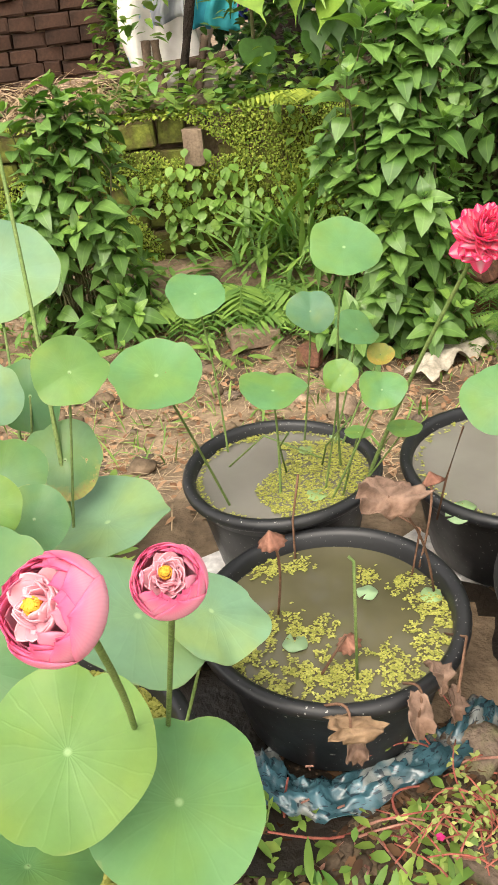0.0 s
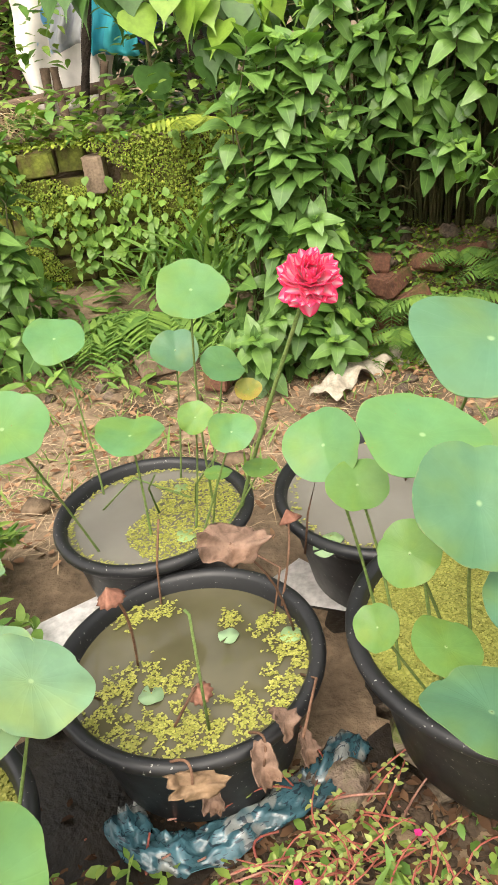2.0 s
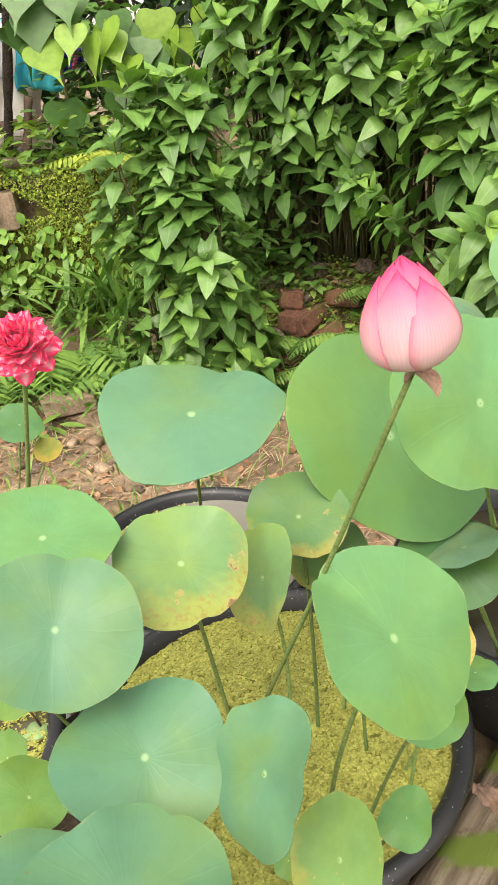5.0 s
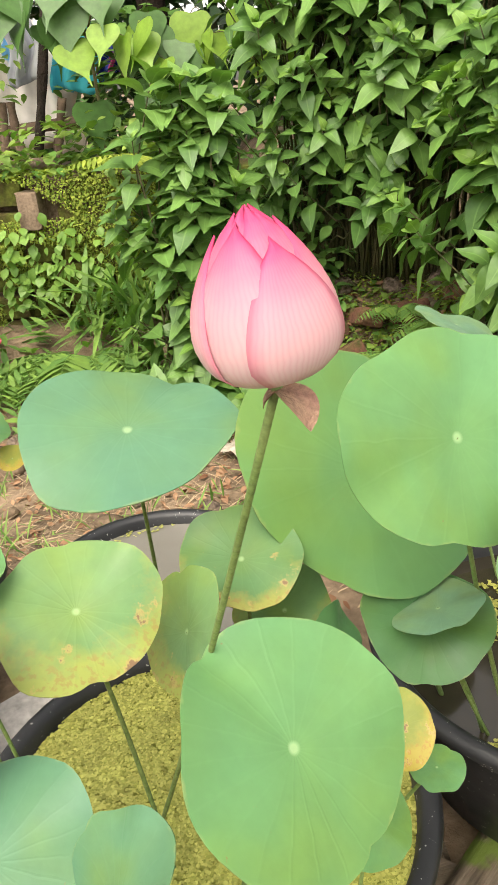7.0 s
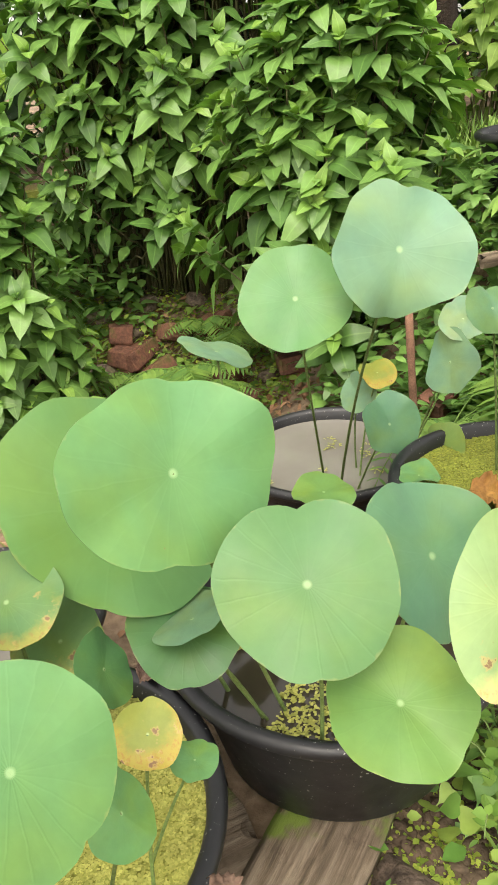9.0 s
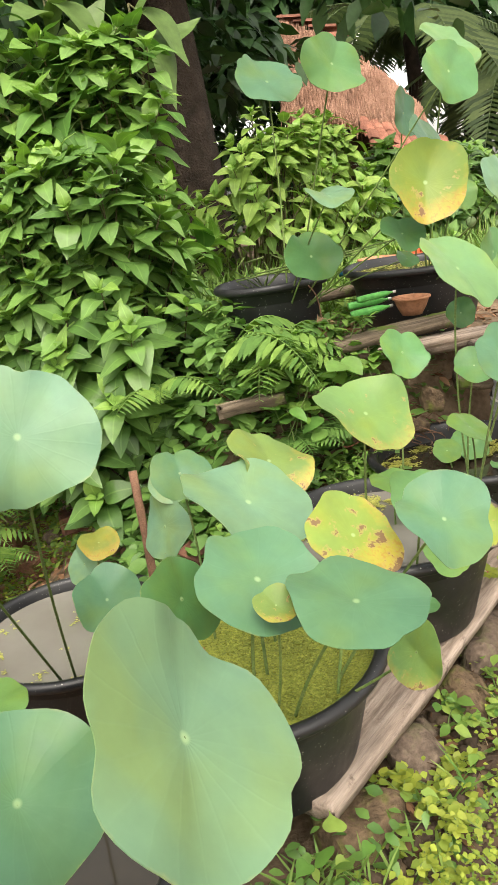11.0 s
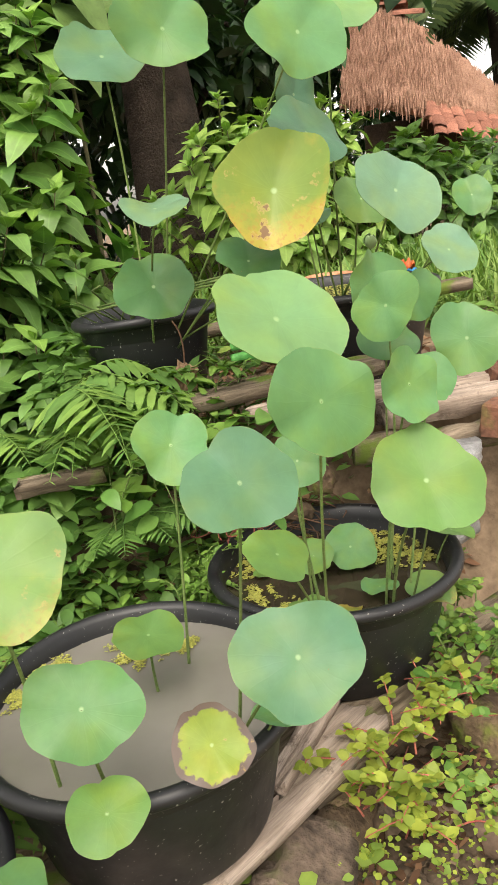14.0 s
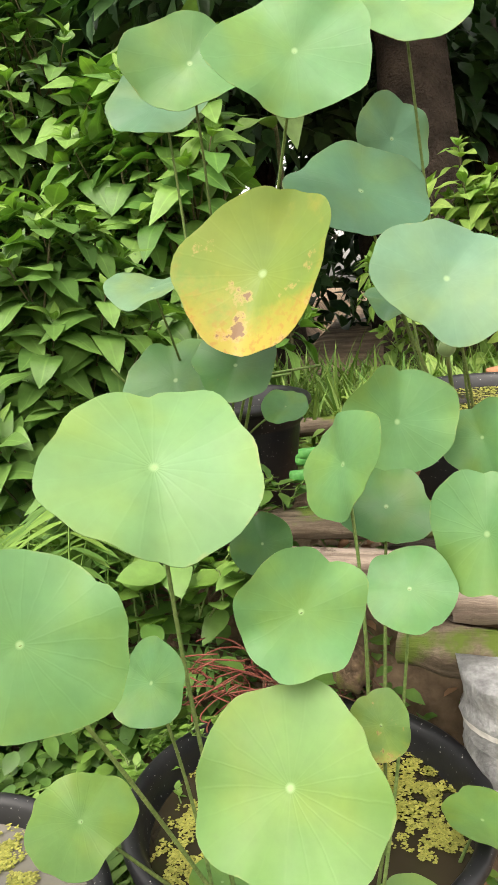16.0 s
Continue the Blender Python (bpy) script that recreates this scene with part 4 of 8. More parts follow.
heart_sapling("young tree with heart-shaped leaves darkened as if shaded", -0.15, 4.45, 0.45, [((-0.30, 4.0, 1.46), 6, M_BIGSHADE), ((-0.05, 4.02, 1.48), 6, M_BIGSHADE), ((-0.16, 4.1, 1.62), 6, M_BIGSHADE), ((0.15, 4.1, 1.60), 6, M_BIGSHADE)], 32)


def broad_sapling(label, x, y, z, height, tips, seed):
    """A sapling with few long broad leaves; tips: where each leaf ends."""
    g = np.random.default_rng(seed)
    o = Vector((x, y, z))
    ob = thing("sapling", o, label, "sapling")
    path = bend((0, 0, -0.05), (0.02, 0, height), 0, 7, (0.04, 0.02, 0))
    v, f = tube(path, [0.012 - 0.001 * k for k in range(8)], 7)
    link_mesh("stem", v, f, M_STEM, ob)
    for k, tip in enumerate(tips):
        root = path[7].lerp(path[5], k / len(tips))
        way = Vector(tip) - o - root
        L = way.length * 0.92
        sv, sf = ovate(0.44, 0.16, 0.16, 12)
        R = facing(np.array(way), np.array([0.1, -0.5, 1.0]) + g.normal(0, 0.15, 3))
        start = root + way * 0.08
        lf = link_mesh("leaf", (sv * L) @ R.T + np.array(start), sf, M_DULLLEAF, ob)
        v, f = tube([root, start + way * 0.03], 0.004, 5)
        link_mesh("petiole", v, f, M_STEM, lf)


broad_sapling("sapling with large dull green leaves", 1.86, 3.66, 0.65, 1.40, [(2.06, 3.46, 1.84), (1.70, 3.40, 1.96), (1.96, 3.52, 2.12), (1.72, 3.5, 1.72), (2.1, 3.6, 2.06)], 33)
broad_sapling("sapling with large dull green leaves", 2.16, 3.52, 0.66, 1.33, [(2.36, 3.34, 1.76), (2.30, 3.36, 1.60), (2.02, 3.36, 1.88), (2.26, 3.40, 2.10), (2.44, 3.46, 1.95), (2.10, 3.30, 1.66)], 34)


M_PALM = thin_leaf("palm_frond", (0.03, 0.06, 0.02), (0.09, 0.14, 0.045), 0.45, 0.15)


def palm(x, y, z, height, seed):
    g = np.random.default_rng(seed)
    ob = thing("palm", (x, y, z), "coconut palm with long feathered fronds", "palm tree")
    v, f = tube(bend((0, 0, -0.2), (0, 0, height), 0, 6, (0.12, 0, 0)), [0.15 - 0.01 * k for k in range(7)], 10)
    link_mesh("trunk", v, f, M_BARK, ob)
    for k in range(15):
        h = Heap()
        a = 2 * math.pi * k / 15 + g.uniform(-0.2, 0.2)
        L = g.uniform(1.9, 2.5)
        rise = g.uniform(-0.1, 0.9)
        pts = [Vector((math.cos(a) * L * t, math.sin(a) * L * t, height + rise * t * L * 0.7 - 0.75 * L * t * t)) for t in np.linspace(0, 1, 15)]
        tv, tf = tube(pts, [0.018 - 0.0011 * i for i in range(15)], 5)
        h.add(tv, tf)
        for i in range(1, 15):
            for s in (-1, 1):
                for m in range(3):
                    p = pts[i - 1].lerp(pts[i], m / 3)
                    w = 0.62 * math.sin(math.pi * min(0.97, 0.15 + 0.8 * i / 15)) * g.uniform(0.85, 1.1)
                    d = Vector((math.cos(a) * 0.45 - s * math.sin(a), math.sin(a) * 0.45 + s * math.cos(a), -0.35)).normalized()
                    n = Vector((0, 0, 0.014))
                    q = p + d * w
                    h.add([p + n, p - n, p + d * w * 0.6 + Vector((0, 0, 0.015)), q + Vector((0, 0, -0.06))], [(0, 1, 3, 2)])
        h.link("frond", M_PALM, ob)


palm(8.5, 10.3, 0.4, 2.9, 41)
palm(9.9, 9.7, 0.4, 2.3, 42)


def thatched_house():
    o = Vector((6.2, 9.6, 0.4))
    ob = thing("house", o, "low house with sagging brown thatched and tiled roof", "house")
    wall = bmesh.new()
    bmesh.ops.create_cube(wall, size=1.0, matrix=Matrix.Translation((0.62, -0.35, 0.35)) @ pose(0, 0, 0, 0, 0, -40) @ Matrix.Diagonal((1.3, 0.7, 2.2, 1)))
    part("wall", wall, M_DARKWOOD, ob, "dark weathered house wall")
    g = np.random.default_rng(3)

    def slope(name, a, b, c, d, bow, mat, label, nx=46, ny=26, rough=0.025):
        a, b, c, d = [Vector(q) - o for q in (a, b, c, d)]
        verts, faces = [], []
        for j in range(ny + 1):
            for i in range(nx + 1):
                u, w = i / nx, j / ny
                p = a.lerp(b, u).lerp(c.lerp(d, u), w)
                p.z += bow * math.sin(math.pi * u ** 0.9) * (1 - 0.5 * w) + g.uniform(-1, 1) * rough + 0.05 * noise.noise((u * 7, w * 7, 0))
                verts.append(p)
        for j in range(ny):
            for i in range(nx):
                q = j * (nx + 1) + i
                faces.append((q, q + nx + 1, q + nx + 2, q + 1))
        roof = link_mesh(name, verts, faces, mat, ob, label)
        roof.modifiers.new("thickness", "SOLIDIFY").thickness = 0.12

    top = [Vector(q) for q in ((6.15, 9.75, 3.30), (7.40, 8.60, 2.00), (5.62, 8.90, 2.12), (7.10, 8.00, 1.52))]
    slope("roof", *top, 0.16, M_THATCH, "matted reddish brown thatch")
    straw = Heap()
    for _ in range(2600):
        u, w = g.uniform(), g.uniform()
        p = top[0].lerp(top[1], u).lerp(top[2].lerp(top[3], u), w)
        p.z += 0.16 * math.sin(math.pi * u ** 0.9) * (1 - 0.5 * w) + 0.05
        e = p + ((top[2] - top[0]).normalized() + Vector(g.uniform(-0.12, 0.12, 3))) * g.uniform(0.15, 0.4) + Vector((0, 0, 0.02))
        v, f = tube([p - o, e - o], 0.005, 3)
        straw.add(v, f)
    tagged(straw.link("loose_straw", M_THATCH, ob), "loose straws", kind="stuff")
    # red clay tiles: a lower slope and a ridge
    tv = [(sx * math.cos(math.pi * k / 6) * -1, -0.26 * e, 0.04 * math.sin(math.pi * k / 6)) for k in range(7) for sx in (0.075,) for e in (0, 1)]
    tf = [(2 * k, 2 * k + 1, 2 * k + 3, 2 * k + 2) for k in range(6)]
    tile = bpy.data.meshes.new("roof_tile")
    tile.from_pydata(tv, [], tf)
    tile.materials.append(M_TILE)
    a, b, c, d = Vector((6.45, 8.45, 1.92)), Vector((7.25, 8.05, 1.60)), Vector((6.30, 8.00, 1.66)), Vector((7.05, 7.65, 1.38))
    for j in range(5):
        for i in range(8):
            ob2 = new("roof_tile", tile)
            ob2.parent = ob
            ob2.matrix_basis = Matrix.Translation(a.lerp(b, i / 7).lerp(c.lerp(d, i / 7), j / 4.6) - o) @ pose(0, 0, 0, 30 + g.uniform(-5, 5), 20 + g.uniform(-6, 6), -18 + g.uniform(-7, 7))
    for i in range(4):
        ob2 = new("roof_tile", tile)
        ob2.parent = ob
        u = i / 9
        p = top[0].lerp(top[1], u)
        p.z += 0.16 * math.sin(math.pi * u ** 0.9) - 0.02
        ob2.matrix_basis = Matrix.Translation(p - o) @ pose(0, 0, 0, 8, g.uniform(-8, 8), 50 + g.uniform(-8, 8)) @ Matrix.Scale(1.3, 4)


M_THATCH = rough_surface("thatch", [(0.27, 0.145, 0.095), (0.47, 0.28, 0.195)], 5, 0.95, 60, 1.0, 0.06)
M_TILE = rough_surface("clay_tile", [(0.17, 0.07, 0.045), (0.34, 0.15, 0.10)], 5, 0.85, 50)
thatched_house()

# ---- walls at the back ----


def brick_mesh(w, h, d, seed):
    g = np.random.default_rng(seed)
    bm = bmesh.new()
    bmesh.ops.create_cube(bm, size=1.0, matrix=Matrix.Diagonal((w, d, h, 1)))
    bmesh.ops.bevel(bm, geom=list(bm.edges), offset=min(w, h) * 0.09, segments=1, affect="EDGES")
    for v in bm.verts:
        v.co += Vector(g.uniform(-1, 1, 3)) * min(w, h) * 0.07
    me = bpy.data.meshes.new("brick")
    bm.to_mesh(me)
    bm.free()
    return me


def brick_wall(name, label, x0, x1, y, z0, z1, w, h, d, mat, odd=None, seed=0, core=None, hole=None):
    g = np.random.default_rng(seed)
    bm = bmesh.new()
    bmesh.ops.create_cube(bm, size=1.0, matrix=Matrix.Translation(((x0 + x1) / 2, y + d * 0.6, (z0 + z1) / 2 - 0.02)) @ Matrix.Diagonal((x1 - x0, d, z1 - z0, 1)))
    wall = part(name, bm, core or M_SOIL, None, "", False)
    tagged(wall, label, "wall", kind="structure")
    kinds = [brick_mesh(w * s, h * 0.93, d, seed + k) for k, s in enumerate((0.96, 0.47, 0.75))]
    for me in kinds:
        me.materials.append(mat)
    z, row = z0, 0
    while z < z1 - h * 0.5:
        x = x0 - (w * 0.5 if row % 2 else 0)
        while x < x1:
            k = int(g.choice([0, 0, 0, 1, 2]))
            bw = w * (1, 0.5, 0.78)[k]
            if not (hole and hole(x + bw / 2, z + h / 2)):
                b = new("brick", kinds[k])
                b.parent = wall
                b.matrix_basis = pose(x + bw / 2, y + g.uniform(-0.03, 0.03), z + h / 2 + g.uniform(-0.006, 0.006), g.uniform(-3, 3), g.uniform(-1.5, 1.5), g.uniform(-2, 2))
            x += bw
        z += h
        row += 1
    return wall


brick_wall("wall_back", "low mossy brick garden wall, weathered and overgrown", -2.0, 0.55, 4.02, -0.1, 0.80, 0.185, 0.128, 0.14, M_BRICK, seed=2,
           hole=lambda x, z: abs(x + 0.38) < 0.10 and abs(z - 0.66) < 0.09)
pale = new("brick", brick_mesh(0.095, 0.165, 0.16, 77))
pale.data.materials.append(M_PALEBRICK)
pale.parent = bpy.data.objects["wall_back"]
pale.location = (-0.385, 3.96, 0.665)
brick_wall("wall_house", "dark weathered red brick house wall", -3.6, -1.28, 6.4, 0.5, 3.2, 0.26, 0.105, 0.12, M_HOUSEBRICK := rough_surface("house_brick", [(0.02, 0.013, 0.01), (0.065, 0.034, 0.022)], 6, 0.9, 60), seed=5,
           hole=lambda x, z: abs(x + 1.85) < 0.06 and abs(z - 1.19) < 0.06)


def cloth(name, label, x, y, z, w, h, mat, seed, category="cloth"):
    g = np.random.default_rng(seed)
    p = g.uniform(0, 6, 4)
    verts, faces = [], []
    for j in range(15):
        for i in range(19):
            u, t = i / 18, j / 14
            fold = 0.035 * math.sin(9 * u + p[0]) * (0.3 + t) + 0.02 * math.sin(17 * u + p[1] + 3 * t)
            verts.append((w * (u - 0.5) * (1 - 0.06 * t) + 0.02 * math.sin(7 * t + p[2]), fold, -h * t * (1 + 0.06 * math.sin(5 * u + p[3]))))
    for j in range(14):
        for i in range(18):
            q = j * 19 + i
            faces.append((q, q + 19, q + 20, q + 1))
    ob = link_mesh(name, verts, faces, mat)
    ob.location = (x, y, z)
    ob.modifiers.new("thickness", "SOLIDIFY").thickness = 0.006
    return tagged(ob, label, category)


def printed(name, ground, ink, scale, level):
    m, nodes, links, p = material(name, 0.7, 0.3)
    c = mix(m, ramp(m, noise_of(m, scale, 2), (level, (0,) * 3), (level + 0.03, (1,) * 3)), ground, ink)
    c = mix(m, 0.6, c, ramp(m, noise_of(m, 9, 5), (0.3, (0.6,) * 3), (0.7, (1.1,) * 3)), "MULTIPLY")
    links.new(c, p.inputs["Base Color"])
    return m


cloth("tarpaulin", "white plastic sheet with faded blue print", -0.60, 4.92, 1.50, 0.46, 0.60, printed("printed_sheet", (0.72, 0.68, 0.63), (0.12, 0.33, 0.6), 6.5, 0.64), 1, "tarpaulin")
cloth("tarpaulin", "grey plastic sheet hung on a line", -0.52, 4.80, 1.50, 0.19, 0.30, printed("grey_sheet", (0.45, 0.46, 0.48), (0.35, 0.36, 0.4), 5, 0.5), 2, "tarpaulin")
cloth("cloth", "torn turquoise cloth hung on a line", -0.27, 4.86, 1.50, 0.27, 0.36, printed("turquoise_cloth", (0.06, 0.45, 0.52), (0.04, 0.32, 0.42), 4, 0.6), 3)
cloth("cloth", "small dark blue and pink cloth on a line", -0.08, 4.88, 1.38, 0.11, 0.20, printed("pink_cloth", (0.5, 0.06, 0.18), (0.03, 0.05, 0.25), 7, 0.48), 4)
cloth("tarpaulin", "pale sheet with blue stripe leaning on a fence", -0.52, 5.02, 1.16, 0.40, 0.32, printed("pale_sheet", (0.68, 0.6, 0.52), (0.1, 0.35, 0.6), 8, 0.66), 6, "tarpaulin")


def log(name, label, a, b, r, mat, category, seed=0, sides=10, flat=1.0):
    g = np.random.default_rng(seed)
    n = 12
    path = bend(a, b, 0.0, n, Vector(g.uniform(-1, 1, 3)) * r * 0.6)
    v, f = tube(path, [r * (1 + 0.18 * g.uniform(-1, 1)) for _ in range(n + 1)], sides)
    o = Vector(a)
    ob = link_mesh(name, [Vector(q) - o for q in v], f, mat)
    ob.location = o
    return tagged(ob, label, category)


log("branch", "dark leaning tree branch before hung sheets", (-0.60, 4.60, 0.40), (-0.28, 4.72, 1.80), 0.026, M_BARK, "branch", 1)
log("rail", "grey weathered wooden pole on the wall", (-1.9, 4.15, 0.80), (-0.30, 4.25, 0.84), 0.03, M_WOOD, "pole", 2)
log("rail", "dark wooden fence rail above the wall", (-1.3, 4.7, 0.92), (-0.2, 4.8, 1.0), 0.03, M_DARKWOOD, "pole", 3)
for k, (px, tilt) in enumerate(((-0.72, 0.05), (-0.58, -0.04), (-0.44, 0.1))):
    log("fence_post", "short dark wooden fence post", (px, 4.72, 0.72), (px + tilt, 4.75, 1.12), 0.024, M_DARKWOOD, "post", 10 + k)


# ---- low growth ----


def fern(label, x, y, z, fronds, length, yaw0, yaw1, seed, rise=0.7, mat=None):
    g = np.random.default_rng(seed)
    ob = thing("fern", (x, y, z), label, "fern")
    for k in range(fronds):
        h = Heap()
        a = yaw0 + (yaw1 - yaw0) * (k + 0.5) / fronds + g.uniform(-0.15, 0.15)
        L = length * g.uniform(0.7, 1.1)
        up = rise * g.uniform(0.6, 1.2)
        n = 17
        pts = [Vector((math.cos(a) * L * t, math.sin(a) * L * t, L * (up * t - up * 1.05 * t * t))) for t in np.linspace(0, 1, n)]
        tv, tf = tube(pts, [0.0028 - 0.00012 * i for i in range(n)], 4)
        h.add(tv, tf)
        sv, sf = leaf_shape(1.0, 0.24, 0.2, 0.15, 3)
        for i in range(2, n):
            w = L * 0.30 * math.sin(math.pi * min(0.96, 0.22 + 0.76 * i / n)) * g.uniform(0.9, 1.1)
            for s in (-1, 1):
                R = turned(a + s * 1.25, -0.25 + g.uniform(-0.1, 0.1), 0)
                h.add((sv * w) @ R.T + np.array(pts[i]), sf)
        h.link("frond", mat or M_FERN, ob)
    return ob


fern("small light green fern on the earth bank", 0.98, 3.22, 0.10, 7, 0.26, -2.9, -0.2, 51)
fern("light green fern on the mossy bank", 1.06, 3.10, 0.12, 8, 0.30, -2.9, -0.2, 65, 1.0)
fern("light green fern on the mossy bank", 1.34, 3.22, 0.20, 8, 0.27, -2.9, -0.2, 66, 1.0)
fern("drooping light green fern on the mossy bank", 1.16, 3.02, 0.10, 6, 0.27, -2.4, -0.7, 67, 0.5)
fern("dark fern on the mossy bank", 1.58, 3.16, 0.40, 7, 0.3, -2.8, -0.4, 68, 0.7)
fern("light green fern among mossy bricks", 0.90, 3.30, ground_height(0.90, 3.30), 8, 0.25, -2.9, -0.2, 71, 1.2)
fern("light green fern hanging over fallen bricks", 0.84, 3.14, ground_height(0.84, 3.14), 7, 0.22, -2.6, -0.5, 72, 0.6)
fern("light green fern on the upper bank", 1.40, 3.36, ground_height(1.40, 3.36), 7, 0.25, -2.9, -0.2, 73, 0.9)
fern("small light green fern among fallen bricks", 1.22, 3.42, 0.22, 6, 0.24, -2.9, -0.4, 52)
fern("drooping fern at the foot of the bank", 0.90, 3.08, 0.04, 6, 0.24, -2.6, -0.6, 53, 0.4)
fern("dark fern below the shrubs", 1.62, 3.05, 0.5, 6, 0.3, -2.8, -0.6, 54, 0.5)
fern("feathery fern at the wall's foot", -0.18, 3.62, 0.02, 12, 0.5, -3.0, -0.1, 55, 0.9)
fern("feathery fern at the wall's foot", 0.10, 3.45, -0.02, 12, 0.46, -3.2, 0.1, 56, 0.9)
fern("feathery fern in front of the wall", -0.45, 3.55, -0.02, 11, 0.44, -3.2, 0.1, 57, 0.8)
fern("yellow-green fern hanging from the wall", 0.20, 3.82, 0.86, 4, 0.34, -2.9, -1.6, 58, 0.4, M_MOSS)
fern("fern with arching light green fronds before a rear tub", 1.90, 2.30, 0.74, 7, 0.38, -1.4, 0.1, 59, 1.7)
fern("fern with arching fronds before a rear tub", 2.0, 2.22, 0.72, 8, 0.30, -2.4, 0.3, 64, 1.3)
# M_BUSH instead of fern green: the tub's shade is put into the colour.
fern("fern by a tub, darkened as if in its shade", 2.0, 2.12, 0.55, 6, 0.26, -2.2, 0.2, 60, 0.35, M_BUSH)
fern("light green fern beside a tub", 1.66, 1.66, 0.36, 7, 0.32, -1.6, 1.4, 61, 0.9)
fern("light green fern between two tubs", 2.06, 1.98, 0.34, 9, 0.30, -3.0, 0.2, 69, 1.0)
fern("light green fern between two tubs", 1.96, 1.90, 0.28, 8, 0.30, -3.4, -0.4, 70, 1.1)
fern("light green fern beside a tub", 1.60, 1.86, 0.32, 8, 0.34, -2.8, 0.6, 62, 0.9)
fern("yellow-green fern tip in front of a shrub", 1.74, 2.42, 0.70, 4, 0.26, -2.6, -0.6, 63, 0.5)


def scatter(name, label, category, mat, seed, count, size, where, broad=0.8, tall=0.05, steps=3, upright=0.3, heart=0.0, wall=False):
    """Many small leaves on short stems over a patch; where(g) gives a place."""
    g = np.random.default_rng(seed)
    h = Heap()
    shapes = [leaf_shape(1.0, broad * w, d, 0.2, steps) for w, d in ((1, 0.2), (0.85, 0.4), (1.1, 0.1))]
    if heart:
        shapes = [heart_shape(1.0, d, 0.15) for d in (0.1, 0.3, 0.5)]
    for _ in range(count):
        x, y, z = where(g)
        L = size * g.uniform(0.6, 1.25)
        R = turned(g.uniform(0, 2 * math.pi), g.uniform(-0.5, upright), g.uniform(-0.4, 0.4))
        if wall:
            R = turned(-math.pi / 2 + g.uniform(-1.0, 1.0), g.uniform(-1.2, -0.1), g.uniform(-0.4, 0.4))
        sv, sf = shapes[g.integers(3)]
        h.add((sv * L) @ R.T + np.array([x, y, z + tall * g.uniform()]), sf)
    return tagged(h.link(name, mat), label, category, kind="stuff")


def patch(x0, x1, y0, y1, lift=0.0):
    def where(g):
        x, y = g.uniform(x0, x1), g.uniform(y0, y1)
        return x, y, ground_height(x, y) + lift
    return where


def face(x0, x1, y, z0, z1, clump=4.0, cut=-0.1):
    def where(g):
        while True:
            x, z = g.uniform(x0, x1), g.uniform(z0, z1)
            if noise.noise((x * clump, z * clump, 3.3)) > cut:
                return x, y + g.uniform(-0.03, 0.02), z
    return where


scatter("moss", "bright green moss and small leaves on brick", "moss", M_MOSS, 70, 16000, 0.012, face(-1.9, 0.5, 3.935, -0.05, 0.80, 3.1, 0.06), 0.9, 0.008, wall=True)
scatter("moss", "thick bright yellow-green moss cushions on the wall", "moss", M_MOSS, 66, 9000, 0.011, face(-0.85, 0.35, 3.93, -0.02, 0.62, 5.0, 0.05), 0.9, 0.012, wall=True)
scatter("creeper", "clump of light green leafy weeds on the wall", "creeper", M_BUSH_TIP, 65, 150, 0.055, lambda g: (-0.30 + 0.26 * g.normal() * 0.6, 3.84 + 0.03 * g.uniform(), 0.40 + 0.09 * g.normal()), 0.85, 0.03, wall=True)
scatter("weeds", "tall green stems and blades at the wall's foot", "weeds", M_FERN, 64, 150, 0.26, lambda g: (0.02 + 0.14 * g.normal(), 3.66 + 0.1 * g.uniform(), 0.05 + 0.25 * g.uniform()), 0.09, 0.05, 5, 1.4)
scatter("creeper", "small-leaved green creeper over the wall", "creeper", M_WEED, 71, 190, 0.045, face(-1.9, 0.55, 3.88, 0.0, 0.85, 2.4, 0.18), 0.85, 0.04, wall=True)
scatter("creeper", "light green cress-like creeper on the mossy wall", "creeper", M_BUSH_TIP, 69, 110, 0.04, face(-0.75, 0.3, 3.86, 0.18, 0.56, 3.0, -0.15), 0.9, 0.04, wall=True)
scatter("creeper", "hanging vine leaves before pale sheets", "creeper", M_WEED, 63, 90, 0.075, lambda g: (-0.66 + 0.10 * g.normal(), 4.62 + 0.1 * g.uniform(), 1.12 + 0.5 * g.uniform()), 0.6, 0.03)
scatter("creeper", "dark leafy vine behind the wall", "creeper", M_BUSH, 62, 420, 0.085, lambda g: (0.02 + 0.14 * g.normal(), 4.5 + 0.2 * g.uniform(), 0.85 + 0.65 * g.uniform()), 0.6, 0.03)
scatter("creeper", "hanging green vine before the house wall", "creeper", M_WEED, 68, 420, 0.085, lambda g: (-0.98 + 0.16 * g.uniform(-1, 1), 5.6 + 0.1 * g.uniform(), 0.75 + 0.85 * g.uniform()), 0.6, 0.03)
scatter("moss", "green moss and weeds on the wall's top", "moss", M_MOSS, 67, 2500, 0.024, lambda g: (g.uniform(-1.9, 0.5), g.uniform(3.9, 4.2), 0.80 + 0.02 * g.uniform()), 0.9, 0.015)
scatter("creeper", "leafy green weeds along the wall's top", "weeds", M_WEED, 72, 560, 0.07, lambda g: (g.uniform(-0.95, 0.45), g.uniform(3.92, 4.5), 0.80 + 0.2 * g.uniform() ** 2), 0.7, 0.08)
scatter("weeds", "low green weeds at the wall's foot", "weeds", M_FERN, 73, 700, 0.11, patch(-1.6, 0.65, 3.05, 3.9), 0.28, 0.12, 3, 0.9)
scatter("weeds", "small green weeds on the earth bank", "weeds", M_WEED, 74, 2200, 0.036, patch(0.65, 1.8, 2.95, 3.7), 0.8, 0.06)
